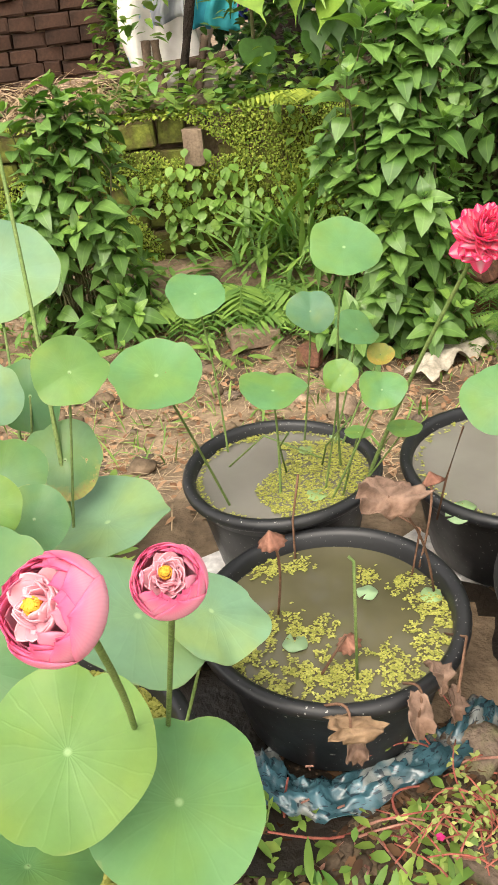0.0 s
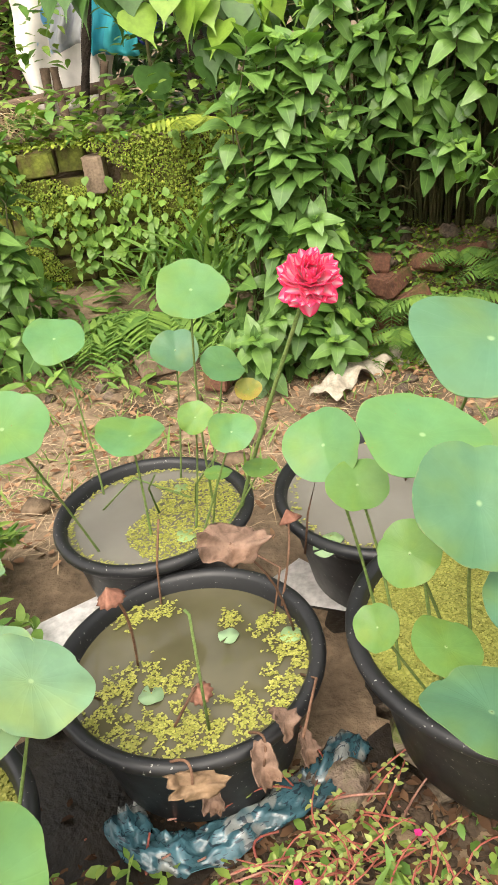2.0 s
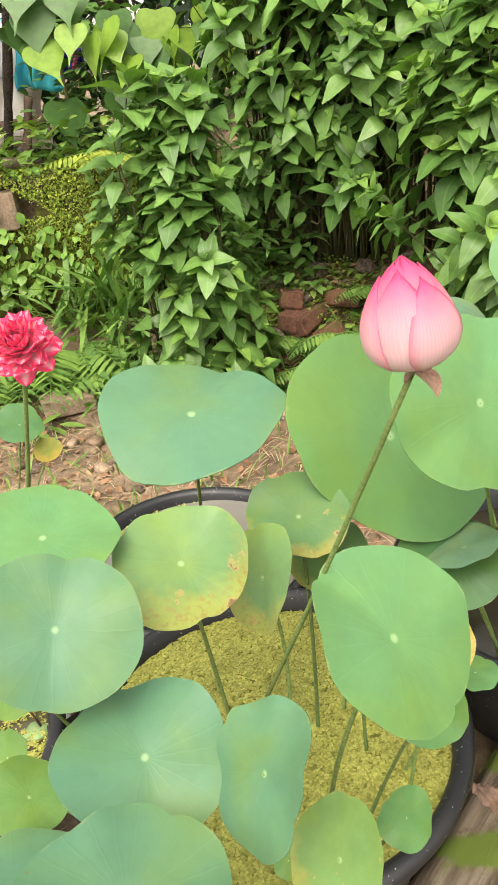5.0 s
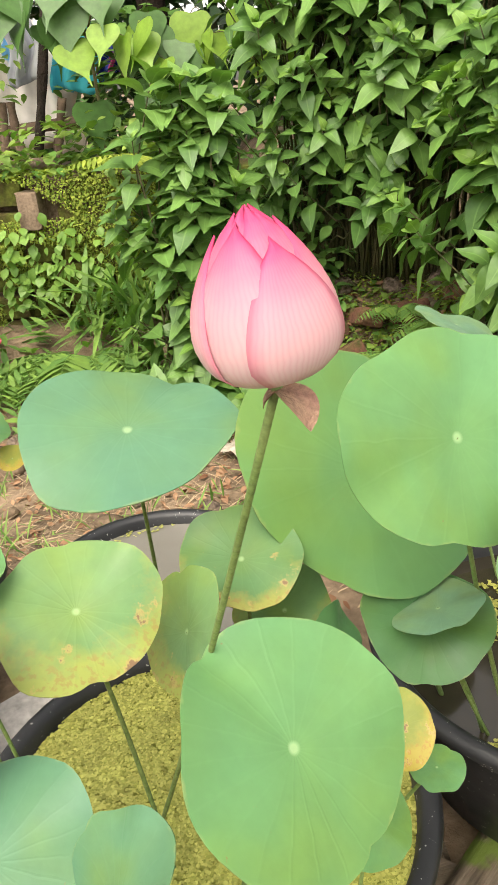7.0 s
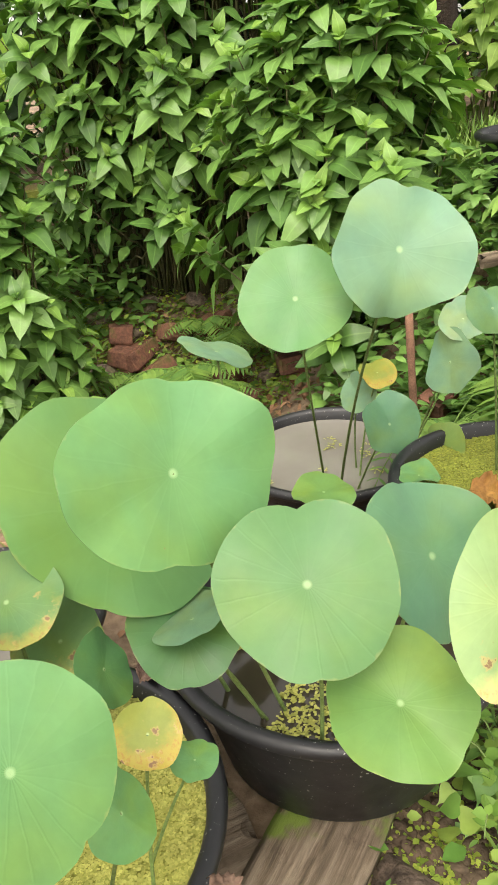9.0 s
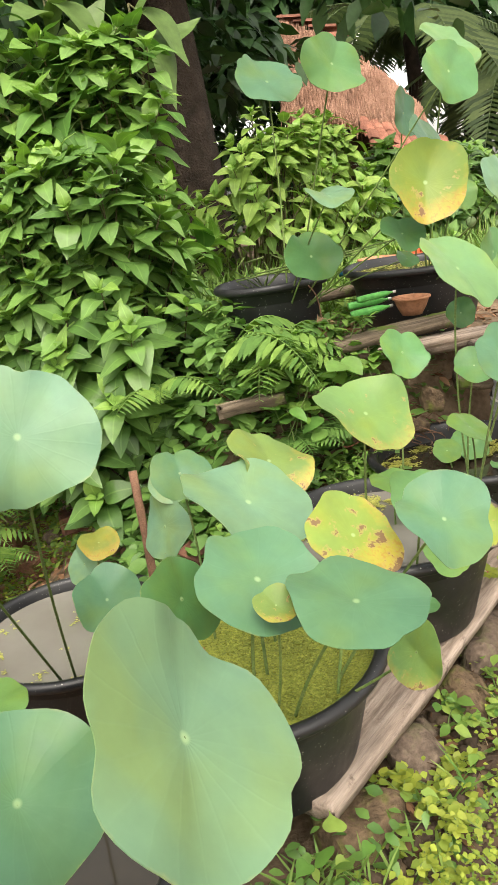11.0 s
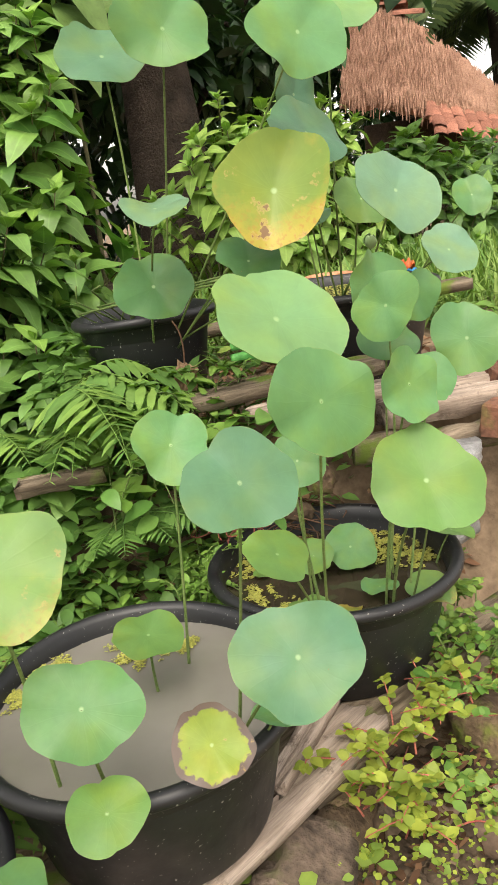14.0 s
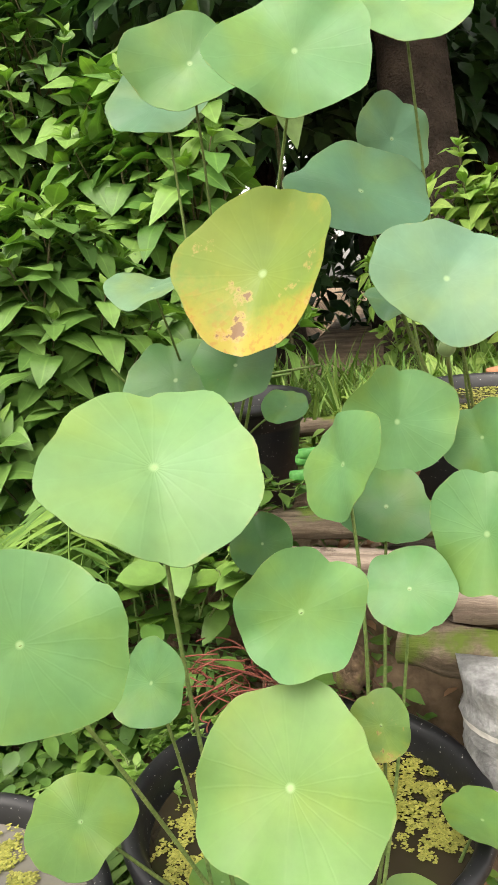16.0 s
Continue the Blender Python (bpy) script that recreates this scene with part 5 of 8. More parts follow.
scatter("moss", "green moss on the earth bank", "moss", M_MOSS, 75, 8000, 0.015, lambda g: (lambda x, y: (x, y, ground_height(x, y) + 0.06 * g.uniform() ** 2))(g.uniform(0.7, 1.8), g.uniform(2.95, 3.7)), 0.9, 0.01)
# Darker shrub green puts the shadowy gap into the leaf colour.
scatter("weeds", "dense weeds between tubs and bank, green darkened for shade", "weeds", M_BUSH, 76, 1500, 0.045, lambda g: (lambda x, y: (x, y, ground_height(x, y) + 0.10 * g.uniform()))(g.uniform(1.5, 2.25), g.uniform(1.85, 2.2)), 0.75, 0.04)
scatter("weeds", "broad-leaved nettle-like weeds below a rear tub", "weeds", M_BUSH_MID, 77, 120, 0.065, lambda g: (g.uniform(1.85, 2.35), g.uniform(2.0, 2.2), g.uniform(0.45, 0.78)), 0.75, 0.03, 6)
scatter("weeds", "small-leaved weeds between the tubs", "weeds", M_BUSH_TIP, 78, 1400, 0.035, lambda g: (lambda x, y: (x, y, ground_height(x, y) + 0.14 * g.uniform() ** 2))(g.uniform(1.70, 2.16), g.uniform(1.80, 2.08)), 0.7, 0.03)
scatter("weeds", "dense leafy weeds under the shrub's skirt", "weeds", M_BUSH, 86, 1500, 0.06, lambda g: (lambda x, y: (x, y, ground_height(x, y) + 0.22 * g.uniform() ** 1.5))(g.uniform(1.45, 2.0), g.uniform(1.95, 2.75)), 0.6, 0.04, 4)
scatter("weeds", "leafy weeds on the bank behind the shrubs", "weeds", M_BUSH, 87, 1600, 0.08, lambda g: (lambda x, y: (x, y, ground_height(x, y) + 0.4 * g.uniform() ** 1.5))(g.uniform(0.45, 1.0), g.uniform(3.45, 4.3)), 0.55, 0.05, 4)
scatter("vine", "heart-shaped vine leaves below the tubs", "vine", M_WEED, 79, 200, 0.046, lambda g: (lambda x, y: (x, y, ground_height(x, y) + 0.13 * g.uniform() ** 1.5))(g.uniform(1.12, 1.55), g.uniform(0.74, 1.08)), 0.9, 0.03, 6, 0.2, 1.0)
scatter("weeds", "low leafy weeds on the lower bed", "weeds", M_WEED, 80, 650, 0.03, lambda g: (lambda x, y: (x, y, ground_height(x, y) + 0.05 * g.uniform()))(g.uniform(1.0, 2.8), g.uniform(0.55, 1.5)), 0.8, 0.03)
scatter("grass", "thin pale grass and weeds on the lower bed", "grass", M_GRASS, 88, 2600, 0.075, lambda g: (lambda x, y: (x, y, ground_height(x, y)))(g.uniform(1.2, 2.3), g.uniform(0.35, 1.15)), 0.07, 0.02, 4, 1.4)
scatter("weeds", "mixed small weeds on the lower bed", "weeds", M_BUSH, 89, 1500, 0.026, lambda g: (lambda x, y: (x, y, ground_height(x, y) + 0.07 * g.uniform() ** 1.5))(g.uniform(1.15, 2.2), g.uniform(0.40, 1.15)), 0.6, 0.03)
scatter("weeds", "lance-leaved green weeds before a tub", "weeds", M_WEED, 90, 55, 0.06, lambda g: (lambda x, y: (x, y, ground_height(x, y) + 0.03 * g.uniform()))(g.uniform(-0.05, 0.4), g.uniform(0.48, 0.72)), 0.24, 0.02, 5, 1.1)
scatter("grass", "tall light green grass behind the rear tubs", "grass", M_GRASS, 81, 9000, 0.19, lambda g: (lambda x, y: (x, y, ground_height(x, y)))(g.uniform(1.9, 4.8), g.uniform(2.75, 4.3)), 0.05, 0.06, 4, 1.5)
scatter("grass", "thin green grass on the garden soil", "grass", M_GRASS, 82, 1300, 0.09, patch(-1.4, 1.5, 1.9, 3.4), 0.08, 0.01, 4, 1.5)
scatter("leaf_litter", "dry brown leaf litter on soil", "leaf litter", M_LITTER := thin_leaf("dry_leaf_litter", (0.12, 0.06, 0.03), (0.36, 0.24, 0.14), 0.8, 0.05, 0.15), 83, 3400, 0.036, patch(-1.4, 1.7, 1.55, 3.5, 0.006), 0.5, 0.012, 3, 0.1)
scatter("straw", "dry pale straw and twigs on soil", "straw", M_STRAW := rough_surface("straw", [(0.34, 0.24, 0.14), (0.54, 0.42, 0.27)], 20, 0.9), 84, 5200, 0.09, patch(-1.2, 1.3, 1.6, 3.3, 0.008), 0.035, 0.015, 2, 0.25)
scatter("straw", "heap of dry straw on the wall", "straw", M_STRAW, 85, 900, 0.2, lambda g: (g.uniform(-1.7, -0.7), g.uniform(4.05, 4.35), 0.84 + 0.14 * g.uniform()), 0.03, 0.03, 2, 0.5)


def rubble(name, label, category, mat, seed, spots, size, flat=0.7):
    """Loose lumps, each a thing."""
    g = np.random.default_rng(seed)
    for k, (x, y) in enumerate(spots):
        bm = bmesh.new()
        bmesh.ops.create_icosphere(bm, subdivisions=2, radius=1.0)
        s = size * g.uniform(0.6, 1.3)
        o = g.uniform(0, 50)
        for v in bm.verts:
            n = 1 + 0.35 * noise.noise(v.co * 1.3 + Vector((o, 0, 0))) + 0.22 * noise.noise(v.co * 3 + Vector((0, o, 0))) + 0.1 * noise.noise(v.co * 7 + Vector((0, o, 0)))
            v.co = Vector((v.co.x * 1.25, v.co.y, v.co.z * flat)) * n * s
        ob = part(name, bm, mat, None, "", True)
        ob.matrix_basis = pose(x, y, ground_height(x, y) + s * flat * 0.45, g.uniform(-12, 12), g.uniform(-12, 12), g.uniform(0, 360))
        tagged(ob, label, category, category + "s on the ground")


def loose_brick(x, y, z, rx, ry, rz, mat, label, scale=1.0):
    ob = new("loose_brick", brick_mesh(0.2 * scale, 0.07 * scale, 0.10 * scale, int(x * 1000) % 97))
    ob.data.materials.append(mat)
    ob.matrix_basis = pose(x, y, z, rx, ry, rz)
    return tagged(ob, label, "brick", "loose bricks")


_g = np.random.default_rng(12)
rubble("stone", "grey brown rubble stone on the bank", "stone", M_STONE, 13, [(_g.uniform(0.75, 1.75), _g.uniform(3.05, 3.6)) for _ in range(26)], 0.045)
rubble("stone", "small stone lying on brown soil", "stone", M_STONE, 14, [(_g.uniform(-0.9, 1.3), _g.uniform(1.8, 3.2)) for _ in range(40)], 0.025)
rubble("stone", "earth-coloured clod on the soil", "stone", M_SOIL, 15, [(_g.uniform(-0.9, 1.3), _g.uniform(1.7, 3.1)) for _ in range(40)], 0.03)
rubble("stone", "pale lump of broken concrete", "stone", M_PALEBRICK, 16, [(-0.47, 3.40), (-0.1, 2.95), (0.05, 2.7), (0.2, 2.55)], 0.042)
for k in range(15):
    x, y = _g.uniform(0.8, 1.7), _g.uniform(3.0, 3.55)
    loose_brick(x, y, ground_height(x, y) + 0.03, _g.uniform(-25, 25), _g.uniform(-20, 20), _g.uniform(0, 180), M_REDBRICK, "fallen dark red brick on the bank", 1.0)
loose_brick(-0.14, 3.20, -0.03, 4, 3, 20, M_PALEBRICK, "grey concrete block piece on soil", 1.1)
loose_brick(0.12, 3.05, -0.06, 4, 3, 70, M_REDBRICK, "broken red brick on soil")
loose_brick(1.70, 2.10, 0.30, 12, -14, 25, M_REDBRICK, "orange-red brick lying behind a tub", 0.8)

# ---- flowers and seed heads ----


def petal_material(name, tip, base, turn=0.45, streak=0.0):
    m, nodes, links, p = material(name, 0.5, 0.3)
    tc = nodes.new("ShaderNodeTexCoord")
    sep = nodes.new("ShaderNodeSeparateXYZ")
    links.new(tc.outputs["UV"], sep.inputs[0])
    u, v = sep.outputs[1], sep.outputs[0]
    soft = math_node(m, "ADD", u, math_node(m, "MULTIPLY", math_node(m, "SUBTRACT", noise_of(m, 40, 3), 0.5), 0.25))
    c = ramp(m, soft, (turn * 0.4, base), (turn + 0.12, tuple(0.55 * a + 0.45 * b for a, b in zip(base, tip))), (0.95, tip))
    side = ramp(m, math_node(m, "ABSOLUTE", math_node(m, "SUBTRACT", v, 0.5)), (0.34, (0,) * 3), (0.5, (1,) * 3))
    c = mix(m, math_node(m, "MULTIPLY", side, 0.45), c, tuple(k * q for k, q in zip(tip, (0.88, 0.62, 0.75))))
    if streak:
        mid = ramp(m, math_node(m, "ABSOLUTE", math_node(m, "SUBTRACT", v, 0.5)), (0.05, (1,) * 3), (0.24, (0,) * 3))
        c = mix(m, math_node(m, "MULTIPLY", mid, streak), c, (0.9, 0.72, 0.76))
    wander = math_node(m, "ADD", math_node(m, "MULTIPLY", v, 62.0), math_node(m, "MULTIPLY", noise_of(m, 50, 3), 9.0))
    line = math_node(m, "ABSOLUTE", math_node(m, "SINE", wander))
    c = mix(m, math_node(m, "MULTIPLY", math_node(m, "SUBTRACT", 1.0, line), 0.11), c, tuple(k * 0.72 for k in tip))
    links.new(c, p.inputs["Base Color"])
    t = nodes.new("ShaderNodeBsdfTranslucent")
    links.new(c, t.inputs["Color"])
    ms = nodes.new("ShaderNodeMixShader")
    ms.inputs[0].default_value = 0.45
    links.new(p.outputs[0], ms.inputs[1])
    links.new(t.outputs[0], ms.inputs[2])
    links.new(ms.outputs[0], nodes["Material Output"].inputs["Surface"])
    bump(m, p, line, 0.1, 0.001)
    return m


M_PETAL_BUD = petal_material("bud_petal", (0.76, 0.09, 0.25), (0.76, 0.61, 0.60), 0.52)
M_PETAL = petal_material("pink_petal", (0.88, 0.20, 0.39), (0.90, 0.56, 0.64), 0.62)
M_PETAL_IN = petal_material("inner_petal", (0.92, 0.64, 0.68), (0.88, 0.38, 0.48), 0.4)
M_PETAL_MID = petal_material("middle_petal", (0.90, 0.42, 0.55), (0.90, 0.50, 0.57), 0.4)
M_PETAL_RED = petal_material("crimson_petal", (0.88, 0.05, 0.19), (0.90, 0.42, 0.52), 0.3, 0.6)
M_PISTIL = rough_surface("yellow_pistil", [(0.66, 0.28, 0.025), (0.80, 0.44, 0.05)], 60, 0.7)
M_SEPAL = rough_surface("faded_sepal", [(0.24, 0.12, 0.10), (0.36, 0.26, 0.16)], 60, 0.7)


def petal_mesh(length, width, phi0, phi1, cup, point=1.0, twist=0.0, seed=0):
    g = np.random.default_rng(seed)
    nu, nv = 10, 6
    verts, faces, uvs = [], [], []
    r, z = 0.0, 0.0
    wob = g.uniform(-1, 1, 3)
    for i in range(nu + 1):
        u = i / nu
        phi = phi0 + (phi1 - phi0) * u ** 0.85
        if i:
            r += math.sin(phi) * length / nu
            z += math.cos(phi) * length / nu
        w = width * 0.5 * (0.34 + 0.66 * math.sin(math.pi * min(1, u * 0.9 + 0.05) ** 0.85)) * (1 - u ** 6) ** (0.5 * point) if u < 1 else width * 0.02
        for j in range(nv + 1):
            v = 2 * j / nv - 1
            inn = cup * w * v * v
            verts.append((r - inn * math.cos(phi), v * w + twist * w * u * wob[0], z + inn * math.sin(phi) + 0.06 * w * wob[1] * v * u))
            uvs.append((j / nv, u))
    for i in range(nu):
        for j in range(nv):
            q = i * (nv + 1) + j
            faces.append((q, q + 1, q + nv + 2, q + nv + 1))
    me = bpy.data.meshes.new("petal")
    me.from_pydata(verts, [], faces)
    lay = me.uv_layers.new()
    for lp in me.loops:
        lay.data[lp.index].uv = uvs[lp.vertex_index]
    me.polygons.foreach_set("use_smooth", [True] * len(faces))
    return me


def shell_petal(height, radius, spread, reach, flare, seed, blunt=1.0, peak=0.65):
    """A petal lying on an egg-shaped shell: spread is half its angle round the axis, reach how far up it goes."""
    g = np.random.default_rng(seed)
    nu, nv = 12, 8
    k1, k2 = g.uniform(-1, 1, 2)
    verts, faces, uvs = [], [], []
    for i in range(nu + 1):
        u = i / nu
        t = max(0.002, u * reach)
        egg = math.sin(math.pi * min(0.999, t ** peak)) ** (0.62 + 0.04 * t ** 3)
        wide = min(1.0, 0.72 + 1.2 * u) * max(0.0, 1 - u ** 3.2) ** (0.55 * blunt)
        for j in range(nv + 1):
            v = 2 * j / nv - 1
            a = radians(spread) * wide * v
            r = radius * egg * (1 + flare * u ** 3 + 0.012 * v * v * u + 0.006 * k1 * v * u) + 0.0004
            tip = 0.03 * height * u ** 8
            verts.append((r * math.cos(a), r * math.sin(a), height * t + tip - 0.04 * height * v * v * u + 0.006 * height * k2 * math.sin(3 * v) * u))
            uvs.append((j / nv, u))
    for i in range(nu):
        for j in range(nv):
            q = i * (nv + 1) + j
            faces.append((q, q + 1, q + nv + 2, q + nv + 1))
    me = bpy.data.meshes.new("petal")
    me.from_pydata(verts, [], faces)
    lay = me.uv_layers.new()
    for lp in me.loops:
        lay.data[lp.index].uv = uvs[lp.vertex_index]
    me.polygons.foreach_set("use_smooth", [True] * len(faces))
    return me


def flower(label, name, foot, head, axis, layers, mats, pistil=0.0, seed=1, category="lotus flower", stem_r=0.0035, ragged=5.0):
    """A flower on a stalk. layers: count, length, width, phi0, phi1, cup, lift, material."""
    g = np.random.default_rng(seed)
    foot, head = Vector(foot), Vector(head)
    ob = thing(name, foot, label, category, "lotus flowers")
    axis = Vector(axis).normalized()
    turn = axis.to_track_quat("Z", "Y").to_matrix().to_4x4()
    path = [foot.lerp(head, t) - foot + Vector((axis.x, axis.y, 0)) * -0.03 * math.sin(math.pi * t) for t in np.linspace(0, 1, 12)]
    path[0].z -= 0.02
    v, f = tube(path, [stem_r * (1.2 - 0.3 * k / 11) for k in range(12)], 7)
    link_mesh("stalk", v, f, M_STALK, ob, "green prickly flower stalk")
    place = Matrix.Translation(head - foot) @ turn
    for count, length, width, p0, p1, cup, lift, mat, off in layers:
        if p0 == "shell":
            # length: height, width: radius, p1: half angle, cup: (reach, flare)
            kinds = [shell_petal(length, width * (1 - 0.006 * k), p1, cup[0] * (1 - (0.09 if cup[0] < 0.8 else 0.03) * k if cup[0] < 0.95 else 1), cup[1], seed * 9 + k, cup[2] if len(cup) > 2 else 0.8) for k in range(3)]
        else:
            kinds = [petal_mesh(length, width, radians(p0), radians(p1), cup, 0.6, 0.35, seed * 7 + k) for k in range(3)]
        for me in kinds:
            me.materials.append(mat)
        for k in range(count):
            pt = new("petal", kinds[k % 3])
            pt.parent = ob
            a = 360 * k / count + off + g.uniform(-6, 6)
            s = g.uniform(0.92, 1.06)
            lean = (4.5 if mat is M_PETAL_IN else 1.2 if ragged > 20 else 0.6) if p0 == "shell" else ragged
            pt.matrix_basis = place @ pose(0, 0, lift, 0, 0, a) @ pose(0.0 if p0 == "shell" else 0.003, 0, 0, g.uniform(-lean, lean), g.uniform(-lean, lean), 0) @ Matrix.Scale(s if p0 != "shell" else 1.0, 4)
            pt.modifiers.new("thickness", "SOLIDIFY").thickness = 0.0006
    if pistil:
        bm = bmesh.new()
        bmesh.ops.create_cone(bm, cap_ends=True, segments=14, radius1=pistil * 0.6, radius2=pistil, depth=pistil * 1.4, matrix=Matrix.Translation((0, 0, pistil * 2.2)))
        for k in range(9):
            a = 2.4 * k
            q = pistil * 0.28 * math.sqrt(k)
            bmesh.ops.create_icosphere(bm, subdivisions=1, radius=pistil * 0.12, matrix=Matrix.Translation((q * math.cos(a), q * math.sin(a), pistil * 2.92)))
        h = part("pistil", bm, M_PISTIL, ob, "yellow seed pod with stamens")
        h.matrix_basis = place @ pose(0, 0, pistil * 7.4)
        st = Heap()
        for k in range(40):
            a = 2.4 * k
            v, f = tube([(pistil * math.cos(a), pistil * math.sin(a), pistil * 1.2), (pistil * 1.2 * math.cos(a), pistil * 1.2 * math.sin(a), pistil * g.uniform(2.3, 2.9))], 0.0005, 4)
            st.add(v, f)
        tagged(st.link("stamen", M_PISTIL, ob), "ring of thin yellow stamens", kind="stuff").matrix_basis = place @ pose(0, 0, pistil * 7.4)
    return ob


bud = flower("closed pink and white lotus bud on stalk", "lotus_bud", (0.530, 0.850, 0.43), (0.690, 0.556, 1.044), (-0.12, -0.02, 1), [
    (3, 0.0545, 0.0242, "shell", 46, (0.87, 0.0, 1.0), 0.0, M_PETAL_BUD, -96), (3, 0.0545, 0.0232, "shell", 58, (0.94, 0.0, 0.8), 0.0, M_PETAL_BUD, -34), (3, 0.0545, 0.0222, "shell", 66, (0.975, 0.0, 0.5), 0.0, M_PETAL_BUD, -75), (4, 0.0545, 0.0213, "shell", 70, (1.0, 0.0, 0.25), 0.0, M_PETAL_BUD, 30)], None, 0, 3, "lotus bud", 0.0019)
sep = new("sepal", petal_mesh(0.018, 0.015, radians(100), radians(165), 0.3, 1, 0.3, 5))
sep.data.materials.append(M_SEPAL)
sep.parent = bud
sep.matrix_basis = Matrix.Translation(Vector((0.690, 0.556, 1.040)) - Vector((0.530, 0.850, 0.43))) @ pose(0, 0, 0, 0, 0, -35)
sep2 = new("sepal", sep.data)
sep2.parent = bud
sep2.matrix_basis = sep.matrix_basis @ pose(0, 0, 0, 0, 0, 215) @ Matrix.Scale(0.5, 4)
def cup_petals(h, r, off):
    """Layers of a half-open double flower: outer cup, inner cup, crowded pale curled heart."""
    return [
        (4, h, r, "shell", 50, (0.70, 0.10, 1.2), 0.0, M_PETAL, off), (5, h, r * 0.97, "shell", 44, (0.74, 0.08, 1.1), 0.0, M_PETAL, off + 40), (5, h, r * 0.94, "shell", 42, (0.77, 0.06, 1.0), 0.0, M_PETAL, off + 10),
        (6, h, r * 0.90, "shell", 36, (0.79, 0.05, 0.9), 0.0, M_PETAL, off + 25), (6, h, r * 0.85, "shell", 33, (0.78, 0.04, 0.9), 0.0, M_PETAL, off + 50), (7, h, r * 0.79, "shell", 29, (0.76, 0.02, 0.8), 0.0, M_PETAL_MID, off + 5),
        (9, h * 0.42, r * 0.62, 66, 20, 0.25, h * 0.40, M_PETAL_IN, off + 20), (10, h * 0.38, r * 0.52, 52, 0, 0.3, h * 0.43, M_PETAL_IN, off + 33),
        (10, h * 0.33, r * 0.36, 46, 10, 0.35, h * 0.45, M_PETAL_IN, off + 12), (9, h * 0.26, r * 0.24, 44, 80, 0.4, h * 0.48, M_PETAL_IN, off + 29)]


flower("half-open double pink lotus flower on stalk", "lotus_flower", (-0.16, 0.62, 0.40), (-0.050, 0.345, 0.951), (-0.34, -0.62, 0.68), cup_petals(0.046, 0.0262, 0), None, 0.0034, 5, stem_r=0.0026, ragged=20.0)
flower("cup-shaped pink lotus flower with yellow heart", "lotus_flower", (-0.13, 0.64, 0.40), (-0.020, 0.418, 0.901), (0.04, -0.50, 0.80), cup_petals(0.039, 0.0220, 25), None, 0.0030, 6, stem_r=0.0024, ragged=20.0)
flower("full double crimson lotus flower on a long stalk", "lotus_flower", (0.17, 1.33, 0.37), (0.328, 1.150, 0.887), (0.05, -0.70, 0.70), [
    (8, 0.046, 0.036, 118, 96, 0.2, 0.0, M_PETAL_RED, 0), (11, 0.046, 0.031, 102, 70, 0.3, 0.004, M_PETAL_RED, 15), (13, 0.045, 0.027, 88, 52, 0.35, 0.007, M_PETAL_RED, 8), (14, 0.043, 0.024, 74, 34, 0.4, 0.009, M_PETAL_RED, 20),
    (14, 0.041, 0.021, 60, 18, 0.4, 0.011, M_PETAL_RED, 4), (13, 0.039, 0.018, 46, 2, 0.45, 0.012, M_PETAL_RED, 30), (11, 0.036, 0.016, 34, -10, 0.45, 0.013, M_PETAL_RED, 10), (8, 0.033, 0.014, 20, -18, 0.45, 0.014, M_PETAL_RED, 0)], None, 0, 7, ragged=15.0)
flower("small green lotus bud on a tall stalk", "lotus_bud", (-0.26, 0.86, 0.40), (-0.342, 1.200, 1.135), (-0.2, -0.1, 1), [
    (4, 0.042, 0.025, 70, -40, 0.4, 0, BLADE["lime"], 0), (3, 0.041, 0.022, 55, -36, 0.4, 0.001, BLADE["lime"], 30)], None, 0, 8, "lotus bud", 0.003)
flower("small green lotus bud among leaves", "lotus_bud", (2.62, 2.30, 0.90), (2.585, 2.02, 1.045), (0, -0.2, 1), [
    (4, 0.034, 0.024, 76, -42, 0.4, 0, BLADE["olive"], 0)], None, 0, 9, "lotus bud", 0.003)

M_POD = rough_surface("dry_pod", [(0.14, 0.06, 0.04), (0.32, 0.16, 0.11)], 50, 0.85, 120)
M_DRYLEAF = rough_surface("crumpled_dry_leaf", [(0.06, 0.036, 0.025), (0.20, 0.13, 0.095), (0.14, 0.08, 0.05)], 14, 0.85, 80, 0.7, 0.01)
M_TANLEAF = rough_surface("tan_dry_leaf", [(0.19, 0.12, 0.07), (0.37, 0.25, 0.15)], 14, 0.85, 80, 0.6, 0.01)


def seed_pod(x, y, z, tilt, azimuth, size, stem_to):
    ob = thing("seed_pod", (x, y, z), "shrivelled reddish brown lotus seed pod on stalk", "seed pod", "dry seed pods")
    verts, faces = [], []
    prof = [(0.12, 0.0), (0.28, 0.22), (0.55, 0.55), (0.88, 0.9), (1.08, 1.22), (0.98, 1.3), (0.6, 1.22), (0.0, 1.15)]
    n = 22
    for r, h in prof:
        for k in range(n):
            a = 2 * math.pi * k / n
            w = r * (1 + 0.26 * (k % 2) * (0.2 + r * 0.6))
            verts.append((size * w * math.cos(a), size * w * math.sin(a), size * h))
    for j in range(len(prof) - 1):
        for k in range(n):
            q = (k + 1) % n
            faces.append((j * n + k, j * n + q, (j + 1) * n + q, (j + 1) * n + k))
    h = link_mesh("pod", verts, faces, M_POD, ob)
    h.matrix_basis = pose(0, 0, 0, 0, 0, azimuth) @ pose(0, 0, 0, 0, tilt, 0)
    v, f = tube(bend(Vector(stem_to) - Vector((x, y, z)), (0, 0, 0), 0.02, 8, (0.01, 0, 0)), 0.0022, 6)
    link_mesh("stalk", v, f, M_STALK_DRY, ob)


